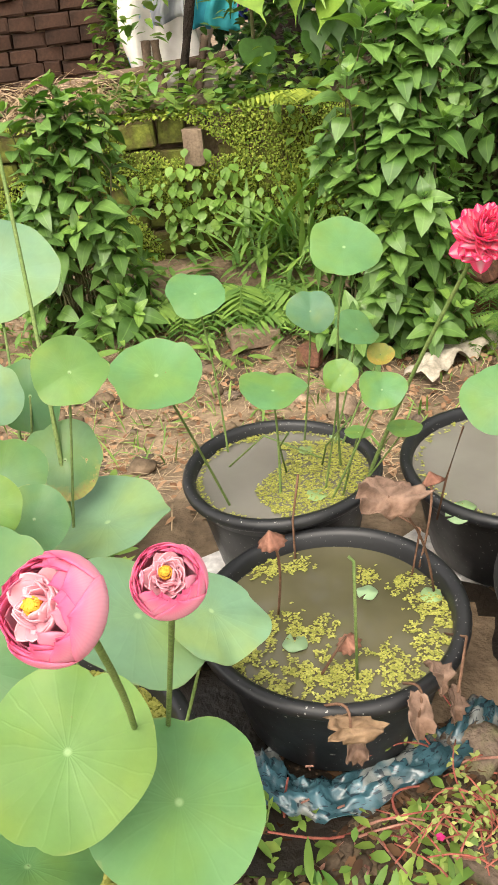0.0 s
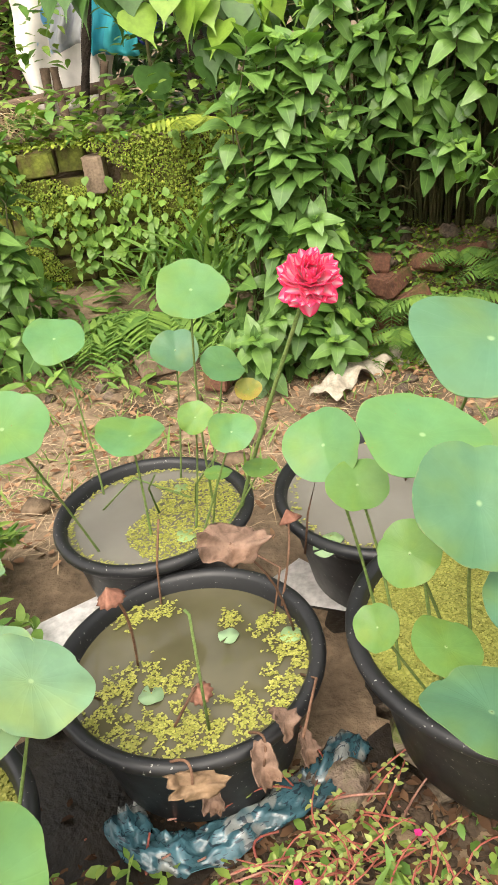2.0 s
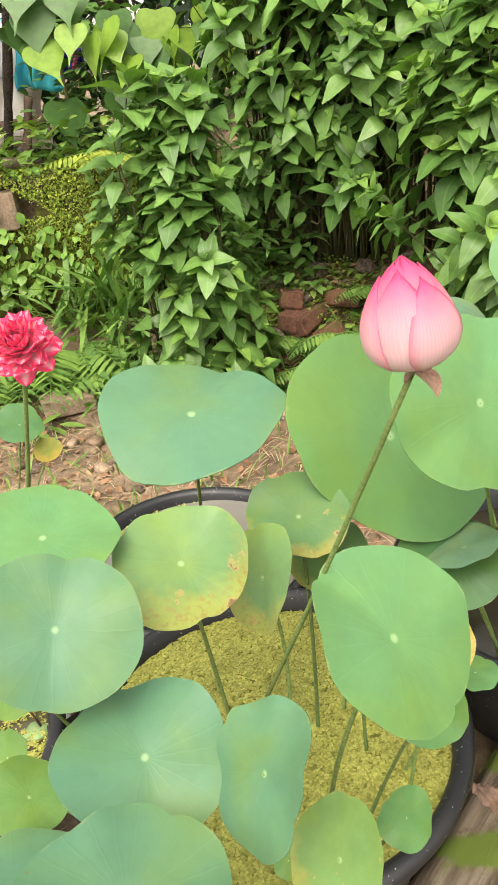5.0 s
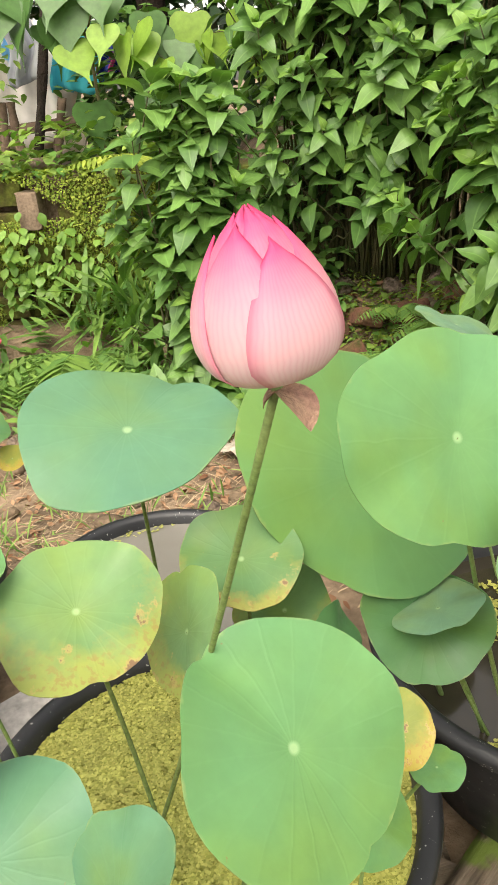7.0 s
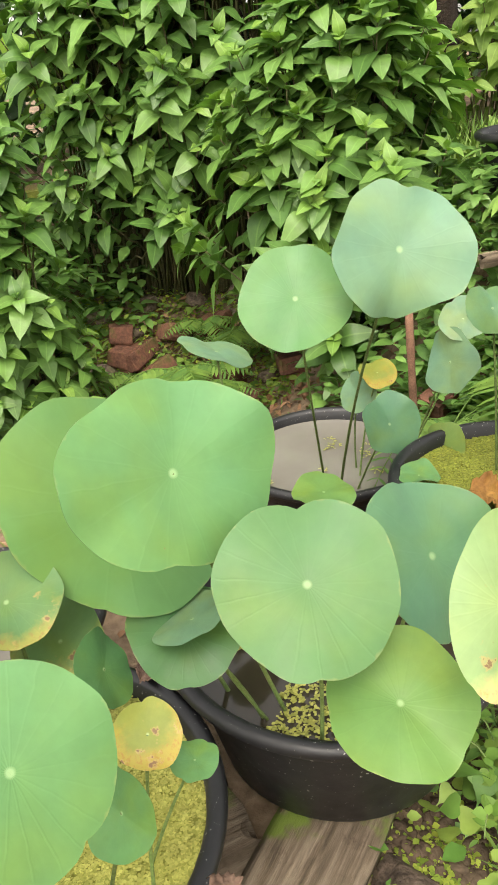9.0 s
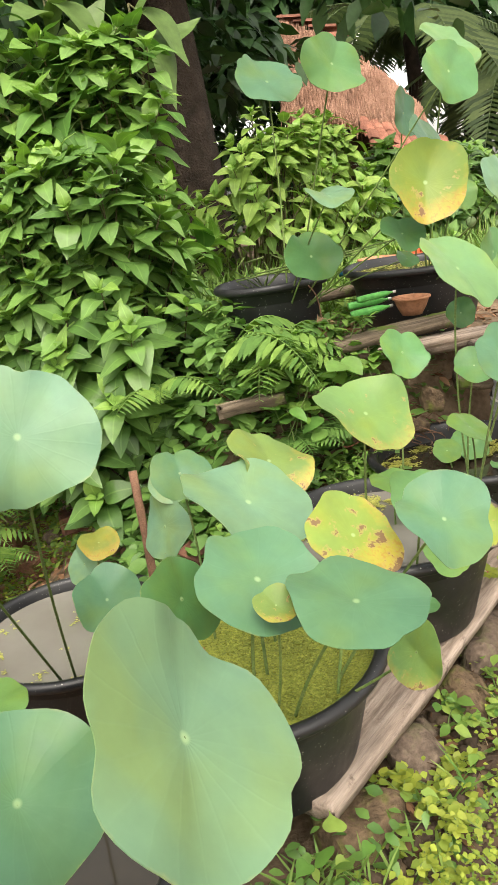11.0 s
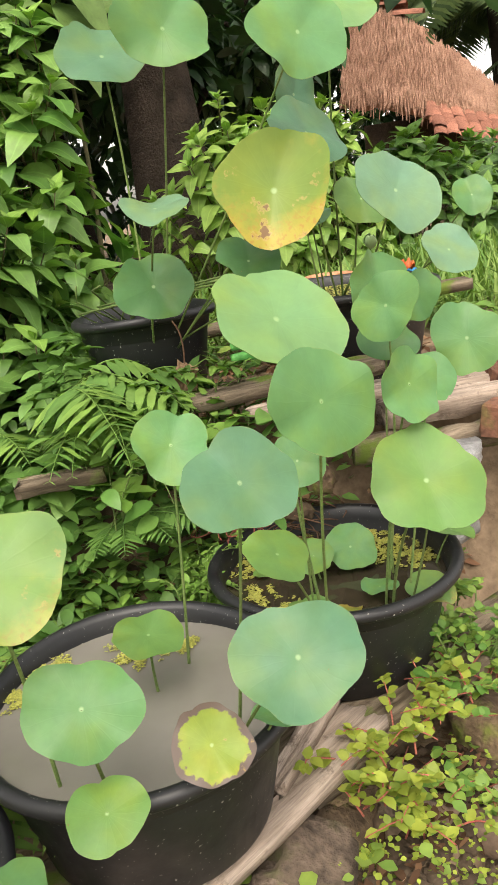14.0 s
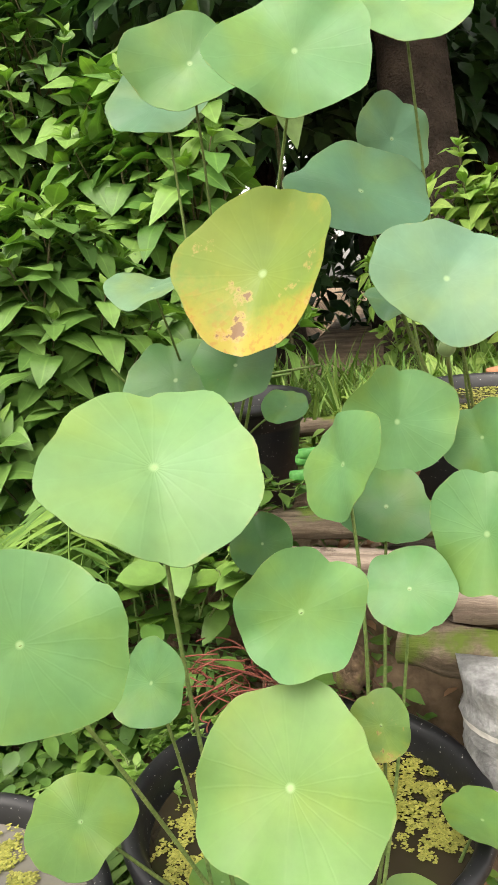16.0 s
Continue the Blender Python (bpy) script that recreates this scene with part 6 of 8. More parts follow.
seed_pod(0.005, 0.904, 0.585, 172, 0, 0.0165, (0.0, 0.985, 0.36))
seed_pod(0.100, 0.880, 0.410, 160, 40, 0.015, (0.06, 0.855, 0.36))
seed_pod(0.262, 1.150, 0.508, 150, -60, 0.016, (0.235, 1.075, 0.37))


def crumpled(label, x, y, z, size, squash, turn, mat, seed, curl=0.5, stalk=None):
    """A withered leaf: ragged outline, sharp folds, drooping corners."""
    g = np.random.default_rng(seed)
    ob = thing("dry_leaf", (x, y, z), label, "dry leaf", "dry lotus leaves")
    o = g.uniform(0, 30)
    rings, segs = 9, 36
    verts, faces = [(0, 0, 0)], []
    for j in range(1, rings + 1):
        q = j / rings
        for k in range(segs):
            a = 2 * math.pi * k / segs
            edge = 1 + 0.24 * noise.noise((2.2 * math.cos(a) + o, 2.2 * math.sin(a), 0.5)) + 0.22 * noise.noise((6 * math.cos(a) + o, 6 * math.sin(a), 1.5))
            r = q * (1 + (edge - 1) * q)
            u, v = r * math.cos(a), r * math.sin(a)
            zz = 0.42 * abs(noise.noise((u * 1.6 + o, v * 1.6, 0))) * 2 * q + 0.30 * (abs(noise.noise((u * 3.4 + o, v * 3.4, 2))) - 0.2) * q + curl * (u * u - 0.3 * v * v) - 0.25 * q * q
            zz += 0.10 * math.sin(7 * a + o) * q ** 2
            verts.append((size * u, size * squash * v, size * zz))
    faces = [(0, 1 + k, 1 + (k + 1) % segs) for k in range(segs)]
    for j in range(rings - 1):
        for k in range(segs):
            b, t, e = 1 + j * segs, 1 + (j + 1) * segs, (k + 1) % segs
            faces.append((b + k, t + k, t + e, b + e))
    b = link_mesh("blade", verts, faces, mat, ob)
    b.matrix_basis = turn
    b.modifiers.new("thickness", "SOLIDIFY").thickness = 0.0009
    if stalk:
        v, f = tube(bend(Vector(stalk) - Vector((x, y, z)), (0, 0, 0), 0.02, 7, (0.012, 0, 0)), 0.002, 6)
        link_mesh("stalk", v, f, M_STALK_DRY, ob)


crumpled("crumpled grey-brown dead lotus leaf between tubs", 0.172, 0.970, 0.585, 0.050, 0.62, pose(0, 0, 0, 38, 8, 12), M_DRYLEAF, 2, 0.3, (0.25, 1.02, 0.36))
crumpled("curled tan dead lotus leaf by a tub", 0.095, 0.735, 0.395, 0.042, 0.45, pose(0, 0, 0, 34, 22, 14), M_TANLEAF, 3, 0.35, (0.06, 0.78, 0.385))
crumpled("hanging brown dead leaf on a tub's rim", 0.185, 0.765, 0.375, 0.017, 2.2, pose(0, 0, 0, 72, 0, 24), M_DRYLEAF, 4, 0.7, (0.17, 0.80, 0.40))
crumpled("shrivelled brown dead leaf on a tub's rim", 0.215, 0.80, 0.41, 0.020, 1.2, pose(0, 0, 0, 50, 20, 60), M_DRYLEAF, 14, 0.7)
crumpled("dark shrivelled leaf hanging beside a tub", 0.245, 0.82, 0.33, 0.014, 2.4, pose(0, 0, 0, 80, 0, 30), M_DRYLEAF, 15, 0.8)
crumpled("dark shrivelled leaf under a tub's rim", 0.105, 0.80, 0.27, 0.015, 1.9, pose(0, 0, 0, 78, 0, 0), M_DRYLEAF, 16, 0.8)
crumpled("scrap of dry brown leaf on a tub's rim", 0.806, 0.752, 0.452, 0.016, 1.0, pose(0, 0, 0, 20, 20, 40), M_DRYLEAF, 5, 0.3)
crumpled("scrap of dry brown leaf on a tub's rim", 0.762, 1.085, 0.452, 0.026, 0.6, pose(0, 0, 0, 10, 10, 100), M_DRYLEAF, 6, 0.2)
crumpled("pale withered leaf hanging from a tub", 2.197, 2.225, 0.80, 0.026, 1.7, pose(0, 0, 0, 80, 10, 0), M_TANLEAF, 7, 0.9, (2.2, 2.29, 0.93))
crumpled("orange-brown dead leaf sunk on duckweed", 1.395, 1.315, 0.470, 0.040, 0.7, pose(0, 0, 0, 20, -12, 60), M_RUSTLEAF := rough_surface("rusty_dead_leaf", [(0.2, 0.09, 0.03), (0.42, 0.24, 0.06)], 14, 0.8, 80), 8, 0.5)


def bent_stick(label, pts, r, mat=None, name="dry_stalk", category="dry stalk"):
    o = Vector(pts[0])
    v, f = tube([Vector(p) - o for p in pts], r, 6)
    ob = link_mesh(name, v, f, mat or M_STALK_DRY)
    ob.location = o
    return tagged(ob, label, category)


for pts in (((0.112, 0.842, 0.355), (0.113, 0.848, 0.46), (0.114, 0.855, 0.565), (0.108, 0.862, 0.568)),):
    bent_stick("thin green bent stalk standing in water", pts, 0.0022, M_STALK)
for pts in (((-0.05, 0.93, 0.355), (-0.06, 0.90, 0.40), (-0.08, 0.86, 0.42)), ((0.22, 1.06, 0.36), (0.24, 1.10, 0.43), (0.20, 1.12, 0.45)), ((0.25, 0.93, 0.36), (0.27, 0.88, 0.40), (0.24, 0.79, 0.39)),
            ((0.03, 1.12, 0.36), (0.03, 1.16, 0.42), (0.045, 1.18, 0.50)), ((0.29, 1.22, 0.36), (0.30, 1.20, 0.46), (0.33, 1.22, 0.55)), ((0.52, 1.42, 0.36), (0.53, 1.40, 0.42), (0.53, 1.40, 0.46))):
    bent_stick("dark dry lotus stalk sticking out of water", pts, 0.0021)
for pts in (((-0.10, 1.40, 0.39), (-0.02, 1.38, 0.47), (0.09, 1.33, 0.44)), ((0.02, 1.36, 0.39), (0.01, 1.35, 0.46), (0.03, 1.33, 0.50)), ((0.09, 1.38, 0.39), (0.10, 1.36, 0.45), (0.15, 1.34, 0.52))):
    bent_stick("thin green lotus stalk leaning over water", pts, 0.002, M_STALK)
for k in range(9):
    a = 0.7 * k
    bent_stick("thin stalk bent over dark water", ((2.12 + 0.05 * math.cos(a), 2.42 + 0.05 * math.sin(a), 0.88), (2.10 - 0.10 * math.cos(a * 1.3), 2.36, 1.00 + 0.03 * math.sin(a)), (2.0 + 0.05 * k, 2.28 - 0.02 * k, 1.02 + 0.02 * math.cos(a))), 0.0022, M_STALK)


# ---- floating growth ----


def duckweed(key, count, inside, seed, size=0.0028, label="yellow-green duckweed floating on tub water"):
    g = np.random.default_rng(seed)
    x0, y0, z0, r0 = TUBS[key]
    level, rw = WATER[key]
    h = Heap()
    base = np.array([(math.cos(a), 0.8 * math.sin(a), 0.0) for a in [2 * math.pi * k / 6 for k in range(6)]])
    made = 0
    while made < count:
        a, q = g.uniform(0, 2 * math.pi), math.sqrt(g.uniform())
        x, y = q * math.cos(a) * (rw - 0.004), q * math.sin(a) * (rw - 0.004)
        if not inside(x, y, q, g):
            continue
        made += 1
        yaw = g.uniform(0, 6.28)
        for lobe in range(g.integers(2, 4)):
            b = yaw + 2.1 * lobe
            s = size * g.uniform(0.7, 1.15)
            R = turned(b, g.uniform(-0.25, 0.25), g.uniform(-0.25, 0.25))
            v = (base * s) @ R.T + np.array([x0 + x + 0.85 * s * math.cos(b), y0 + y + 0.85 * s * math.sin(b), level + 0.0022 + g.uniform(0, 0.0025)])
            h.add(v, [(0, 1, 2, 3), (0, 3, 4, 5)])
    tagged(h.link("duckweed", M_DUCK_GREEN if key == "G" else M_DUCK), label, "duckweed", "duckweed", "stuff")


def clumps(spots, rad):
    def inside(x, y, q, g):
        for cx, cy, cr in spots:
            d = math.hypot(x - cx, y - cy) / (cr * rad)
            if d < 1.5 and g.uniform() > (d / 1.5) ** 1.5 and noise.noise((x * 45, y * 45, 5)) > -0.45 + 0.3 * d + 0.3 * g.uniform():
                return True
        return False
    return inside


def mat_of(edge, seed):
    return lambda x, y, q, g: noise.noise((x * 9 + seed, y * 9, 2)) > edge


duckweed("A", 2000, clumps([(-0.14, -0.11, 0.03), (-0.06, -0.125, 0.04), (0.0, -0.139, 0.045), (0.08, -0.118, 0.04), (0.15, -0.07, 0.03), (0.17, 0.015, 0.03), (0.155, -0.01, 0.03), (0.125, 0.07, 0.025),
                           (-0.095, 0.135, 0.03), (-0.04, 0.133, 0.015), (-0.08, -0.015, 0.03), (-0.025, -0.03, 0.025), (0.065, 0.095, 0.018), (-0.13, -0.05, 0.025)], 1.25), 91, 0.0022)
duckweed("B", 2600, lambda x, y, q, g: (x > -0.02 + 0.03 * math.sin(25 * y) and y < 0.12) or (q > 0.93 and g.uniform() < 0.5) or (math.hypot(x + 0.07, y - 0.15) < 0.02), 92, 0.0023)
duckweed("D", 19000, lambda x, y, q, g: True, 93, 0.0024, "solid mat of yellow-green duckweed in a tub")
duckweed("G", 19000, lambda x, y, q, g: True, 94, 0.0024, "solid mat of green duckweed in a tub")
duckweed("L", 9000, lambda x, y, q, g: True, 95, 0.003, "solid mat of duckweed below lotus flowers")
duckweed("F", 1900, mat_of(0.02, 3), 96)
duckweed("I", 1700, clumps([(0.03, 0.15, 0.045), (-0.17, 0.10, 0.035), (0.02, 0.12, 0.03), (0.1, 0.11, 0.02), (-0.12, 0.15, 0.03)], 1.0), 97, 0.0022)
duckweed("J", 2600, clumps([(0.14, 0.05, 0.06), (0.12, 0.10, 0.05), (-0.15, -0.08, 0.04), (-0.12, 0.12, 0.05), (0.0, 0.17, 0.03), (-0.16, 0.0, 0.03), (0.17, -0.02, 0.04)], 1.0), 98, 0.0023)
duckweed("E", 140, lambda x, y, q, g: noise.noise((x * 14, y * 14, 4)) > 0.25, 99)
duckweed("C", 90, lambda x, y, q, g: q > 0.9 and x < 0, 100)
duckweed("M", 2600, mat_of(-0.35, 8), 101)


def lily_pad(x, y, z, r, mat, seed):
    g = np.random.default_rng(seed)
    verts, faces = [(0, 0, 0)], []
    n = 22
    for k in range(n):
        a = 0.25 + (2 * math.pi - 0.5) * k / (n - 1)
        w = r * (1 + 0.06 * math.sin(3 * a + seed))
        verts.append((w * math.cos(a), w * math.sin(a), 0.002 * math.sin(4 * a)))
    faces = [(0, k, k + 1) for k in range(1, n)]
    ob = link_mesh("floating_leaf", verts, faces, mat)
    ob.matrix_basis = pose(x, y, z, 0, 0, g.uniform(0, 360))
    ob.modifiers.new("thickness", "SOLIDIFY").thickness = 0.001
    return tagged(ob, "small round green leaf floating on water", "floating leaf", "floating leaves")


for k, (x, y, key, r) in enumerate(((0.144, 1.024, "A", 0.017), (0.243, 1.010, "A", 0.018), (0.026, 0.919, "A", 0.019), (0.075, 1.27, "B", 0.02), (0.13, 1.49, "B", 0.018), (0.06, 1.44, "B", 0.016), (0.329, 1.22, "C", 0.026), (0.345, 1.245, "C", 0.02))):
    lily_pad(x, y, WATER[key][0] + 0.004, r, BLADE["lime"] if k % 2 else BLADE["pale"], k)

# ---- planks, stones and clutter ----


def plank(label, a, b, width, thick, mat, seed, name="plank", twist=0.0):
    """A worn board from a to b with split, uneven edges."""
    g = np.random.default_rng(seed)
    a, b = Vector(a), Vector(b)
    along = (b - a).normalized()
    side = along.cross(Vector((0, 0, 1))).normalized()
    up = side.cross(along)
    nu, nv = 40, 11
    frame3 = Matrix((along, side, up)).transposed()
    verts, faces = [], []
    o = g.uniform(0, 40)
    ring = []
    for i in range(nu + 1):
        u = i / nu
        c = a.lerp(b, u) - a
        w = width * (0.92 + 0.16 * noise.noise((u * 4, o, 0)))
        top, bot = [], []
        for j in range(nv + 1):
            v = j / nv - 0.5
            rag = 0.012 * noise.noise((u * 14, v * 6, o)) if i in (0, nu) else 0
            h = 0.004 * noise.noise((u * 3 + o, v * 24, 1)) + 0.002 * noise.noise((u * 40, v * 9, o)) - (0.007 if j in (0, nv) else 0)
            top.append(c + side * v * w + up * (h + twist * v * u) + along * rag * 3)
            bot.append(c + side * v * w * 0.97 - up * thick * (1 + 0.1 * noise.noise((u * 6, v * 3, o))) + along * rag * 3)
        ring.append(top + bot[::-1])
    m = len(ring[0])
    for r in ring:
        verts += r
    for i in range(nu):
        for k in range(m):
            q = (k + 1) % m
            faces.append((i * m + k, (i + 1) * m + k, (i + 1) * m + q, i * m + q))
    faces += [tuple(range(m)), tuple(nu * m + k for k in range(m - 1, -1, -1))]
    back = frame3.transposed()
    ob = link_mesh(name, [back @ q for q in verts], faces, mat, None, "", True)
    ob.matrix_basis = Matrix.Translation(a) @ frame3.to_4x4()
    return tagged(ob, label, "plank", "weathered planks")


def wood_grain(name, dark, light, moss=0.0):
    m, nodes, links, p = material(name, 0.9, 0.15)
    tc = nodes.new("ShaderNodeTexCoord")
    mp = nodes.new("ShaderNodeMapping")
    mp.inputs["Scale"].default_value = (2.2, 38, 38)
    links.new(tc.outputs["Object"], mp.inputs["Vector"])
    n = node(nodes, "ShaderNodeTexNoise", Scale=1.0, Detail=8.0, Roughness=0.65)
    links.new(mp.outputs[0], n.inputs["Vector"])
    c = ramp(m, n.outputs["Fac"], (0.26, tuple(k * 0.5 for k in dark)), (0.42, dark), (0.66, light))
    fine_map = nodes.new("ShaderNodeMapping")
    fine_map.inputs["Scale"].default_value = (9, 170, 170)
    links.new(tc.outputs["Object"], fine_map.inputs["Vector"])
    fibre = node(nodes, "ShaderNodeTexNoise", Scale=1.0, Detail=5.0, Roughness=0.7)
    links.new(fine_map.outputs[0], fibre.inputs["Vector"])
    c = mix(m, 0.55, c, ramp(m, fibre.outputs["Fac"], (0.34, (0.45,) * 3), (0.6, (1.2,) * 3)), "MULTIPLY")
    c = mix(m, 0.6, c, ramp(m, noise_of(m, 7, 6), (0.3, (0.5,) * 3), (0.7, (1.2,) * 3)), "MULTIPLY")
    # caked earth and black rot
    c = mix(m, ramp(m, noise_of(m, 16, 8, rough=0.7), (0.56, (0,) * 3), (0.66, (0.8,) * 3)), c, (0.07, 0.05, 0.036))
    if moss:
        c = mix(m, ramp(m, noise_of(m, 9, 5), (0.62 - moss, (0,) * 3), (0.7 - moss, (1,) * 3)), c, (0.1, 0.14, 0.025))
    links.new(c, p.inputs["Base Color"])
    bump(m, p, math_node(m, "ADD", n.outputs["Fac"], math_node(m, "MULTIPLY", fibre.outputs["Fac"], 0.5)), 0.9, 0.006)
    return m


M_PLANK = wood_grain("pale_plank", (0.30, 0.235, 0.185), (0.50, 0.41, 0.34))
M_PLANK2 = wood_grain("grey_plank", (0.11, 0.085, 0.058), (0.25, 0.20, 0.145), 0.07)
plank("long pale weathered plank under the tubs", (1.50, 1.165, 0.282), (2.30, 1.60, 0.298), 0.12, 0.032, M_PLANK, 1)
plank("long grey weathered plank under the tubs", (1.42, 1.30, 0.262), (2.26, 1.70, 0.276), 0.17, 0.035, M_PLANK2, 2)
plank("rough split plank below a tub", (2.14, 1.545, 0.270), (2.78, 1.80, 0.288), 0.15, 0.035, M_PLANK2, 3)
plank("pale split board lying under a tub", (2.10, 1.485, 0.316), (2.27, 1.66, 0.318), 0.045, 0.02, M_PLANK, 4)
plank("mossy grey plank between two tubs", (0.74, 0.70, 0.228), (1.08, 1.07, 0.238), 0.17, 0.03, M_PLANK2, 5)
plank("old grey plank under the duckweed tub", (0.40, 0.90, 0.214), (0.86, 1.0, 0.216), 0.2, 0.03, M_PLANK2, 6)
plank("rotten plank on the rear ledge", (2.20, 2.18, 0.775), (2.62, 2.10, 0.80), 0.12, 0.03, M_PLANK2, 7)
plank("splintered board on the rear ledge", (2.30, 2.08, 0.745), (2.60, 1.98, 0.765), 0.06, 0.022, M_PLANK, 8)
plank("pale board on the rear ledge", (2.50, 2.16, 0.72), (3.10, 2.02, 0.735), 0.16, 0.03, M_PLANK, 9)
plank("short broken plank on the bank", (1.80, 2.12, 0.68), (1.96, 2.08, 0.69), 0.06, 0.03, M_PLANK2, 10)
plank("weathered board behind the rear tubs", (2.2, 2.78, 0.83), (3.2, 2.66, 0.86), 0.1, 0.03, M_PLANK2, 11)
log("log", "short rotten log in front of the wall", (2.26, 1.50, 0.15), (2.50, 1.40, 0.11), 0.035, M_DARKWOOD, "log", 21)
log("log", "sawn grey log beside a rear tub", (2.50, 2.0, 0.63), (2.90, 1.93, 0.64), 0.035, M_PLANK2, "log", 22)
log("stick", "upright brown stick behind a tub", (1.455, 1.735, 0.12), (1.472, 1.83, 0.66), 0.010, M_STALK_DRY, "stick", 23)


def boulder(label, x, y, z, sx, sy, sz, seed, mat=None, name="stone"):
    bm = bmesh.new()
    bmesh.ops.create_cube(bm, size=2.0)
    bmesh.ops.subdivide_edges(bm, edges=list(bm.edges), cuts=5, use_grid_fill=True)
    o = Vector((seed * 3.1, seed * 1.7, 0))
    for v in bm.verts:
        n = v.co.normalized()
        q = v.co.lerp(n * 1.25, 0.55)
        q *= 1 + 0.30 * noise.noise(n * 1.5 + o) + 0.12 * noise.noise(n * 4 + o) + 0.05 * noise.noise(n * 11 + o)
        for m in range(5):
            cut = Vector((math.sin(seed + 2.1 * m), math.cos(1.7 * seed + 1.3 * m), math.sin(2.3 * seed + 0.9 * m))).normalized()
            over = q.dot(cut) - 0.86
            if over > 0:
                q -= cut * over * 0.85
        v.co = Vector((q.x * sx, q.y * sy, q.z * sz))
    ob = part(name, bm, mat or M_STONE)
    ob.matrix_basis = pose(x, y, z, 0, 0, seed * 47 % 360)
    return tagged(ob, label, "stone", "wall stones")


M_MOSSSTONE = rough_surface("mossy_stone", [(0.06, 0.042, 0.026), (0.13, 0.09, 0.055), (0.11, 0.14, 0.02)], 21, 0.95, 90, 0.9, 0.02)
for k, (x, y, z, a, b, c) in enumerate(((1.05, 0.86, 0.12, 0.07, 0.05, 0.07), (1.17, 0.92, 0.10, 0.05, 0.05, 0.06), (0.92, 0.78, 0.10, 0.07, 0.06, 0.06), (1.60, 1.15, 0.13, 0.08, 0.06, 0.09), (1.78, 1.24, 0.11, 0.08, 0.06, 0.10),
                                        (1.95, 1.34, 0.12, 0.07, 0.06, 0.09), (2.12, 1.43, 0.14, 0.075, 0.06, 0.10), (2.20, 1.46, 0.04, 0.06, 0.05, 0.06), (2.34, 1.52, 0.12, 0.07, 0.06, 0.08), (2.55, 1.58, 0.12, 0.08, 0.06, 0.10), (1.45, 1.05, 0.12, 0.07, 0.05, 0.08),
                                        (2.09, 1.60, 0.24, 0.05, 0.05, 0.035), (2.44, 1.68, 0.26, 0.06, 0.04, 0.03), (2.62, 1.72, 0.25, 0.06, 0.05, 0.035), (2.05, 1.26, -0.02, 0.05, 0.04, 0.035), (2.36, 1.36, 0.0, 0.06, 0.05, 0.04))):
    boulder("mossy brown stone in the rough retaining wall" if k % 2 else "grey brown stone in the rough retaining wall", x, y, z, a, b, c, k + 1, M_MOSSSTONE if k % 2 else M_STONE)
for k, (x, y, z, a, b, c) in enumerate(((2.30, 2.06, 0.60, 0.035, 0.03, 0.03), (2.42, 2.02, 0.58, 0.03, 0.03, 0.035), (2.1, 2.14, 0.56, 0.035, 0.03, 0.03), (2.0, 2.10, 0.48, 0.035, 0.03, 0.03), (2.36, 2.0, 0.52, 0.025, 0.02, 0.02))):
    boulder("dark stone under the rear ledge", x, y, z, a, b, c, 31 + k, M_MOSSSTONE)
boulder("round grey stone half sunk beside weeds", 0.30, 0.68, 0.14, 0.06, 0.05, 0.05, 41)
boulder("round grey stone among weeds", 0.24, 0.58, 0.10, 0.05, 0.05, 0.04, 42)


def pipe(label, a, b, r):
    o = Vector(a)
    d = (Vector(b) - o)
    ob = thing("pipe", o, label, "pipe", "plastic pipes")
    q = d.to_track_quat("Z", "Y").to_matrix().to_4x4()
    prof = [(r, d.length), (r, 0), (r * 1.25, 0), (r * 1.25, 0.02), (r * 1.25, 0), (r * 0.72, 0), (r * 0.72, 0.05), (0, 0.05)]
    verts, faces = [], []
    for pr, h in prof:
        for k in range(18):
            w = 2 * math.pi * k / 18
            verts.append((pr * math.cos(w), pr * math.sin(w), h))
    for j in range(len(prof) - 1):
        for k in range(18):
            e = (k + 1) % 18
            faces.append((j * 18 + k, j * 18 + e, (j + 1) * 18 + e, (j + 1) * 18 + k))
    b2 = link_mesh("barrel", verts, faces, M_PIPE, ob, "", False)
    b2.matrix_basis = q


M_PIPE = rough_surface("grey_pvc", [(0.28, 0.27, 0.25), (0.42, 0.41, 0.38)], 20, 0.5)
pipe("grey plastic pipe end under a tub", (2.372, 1.555, 0.262), (2.41, 1.74, 0.260), 0.012)
pipe("grey plastic pipe end under a tub", (2.185, 1.575, 0.258), (2.22, 1.74, 0.256), 0.012)


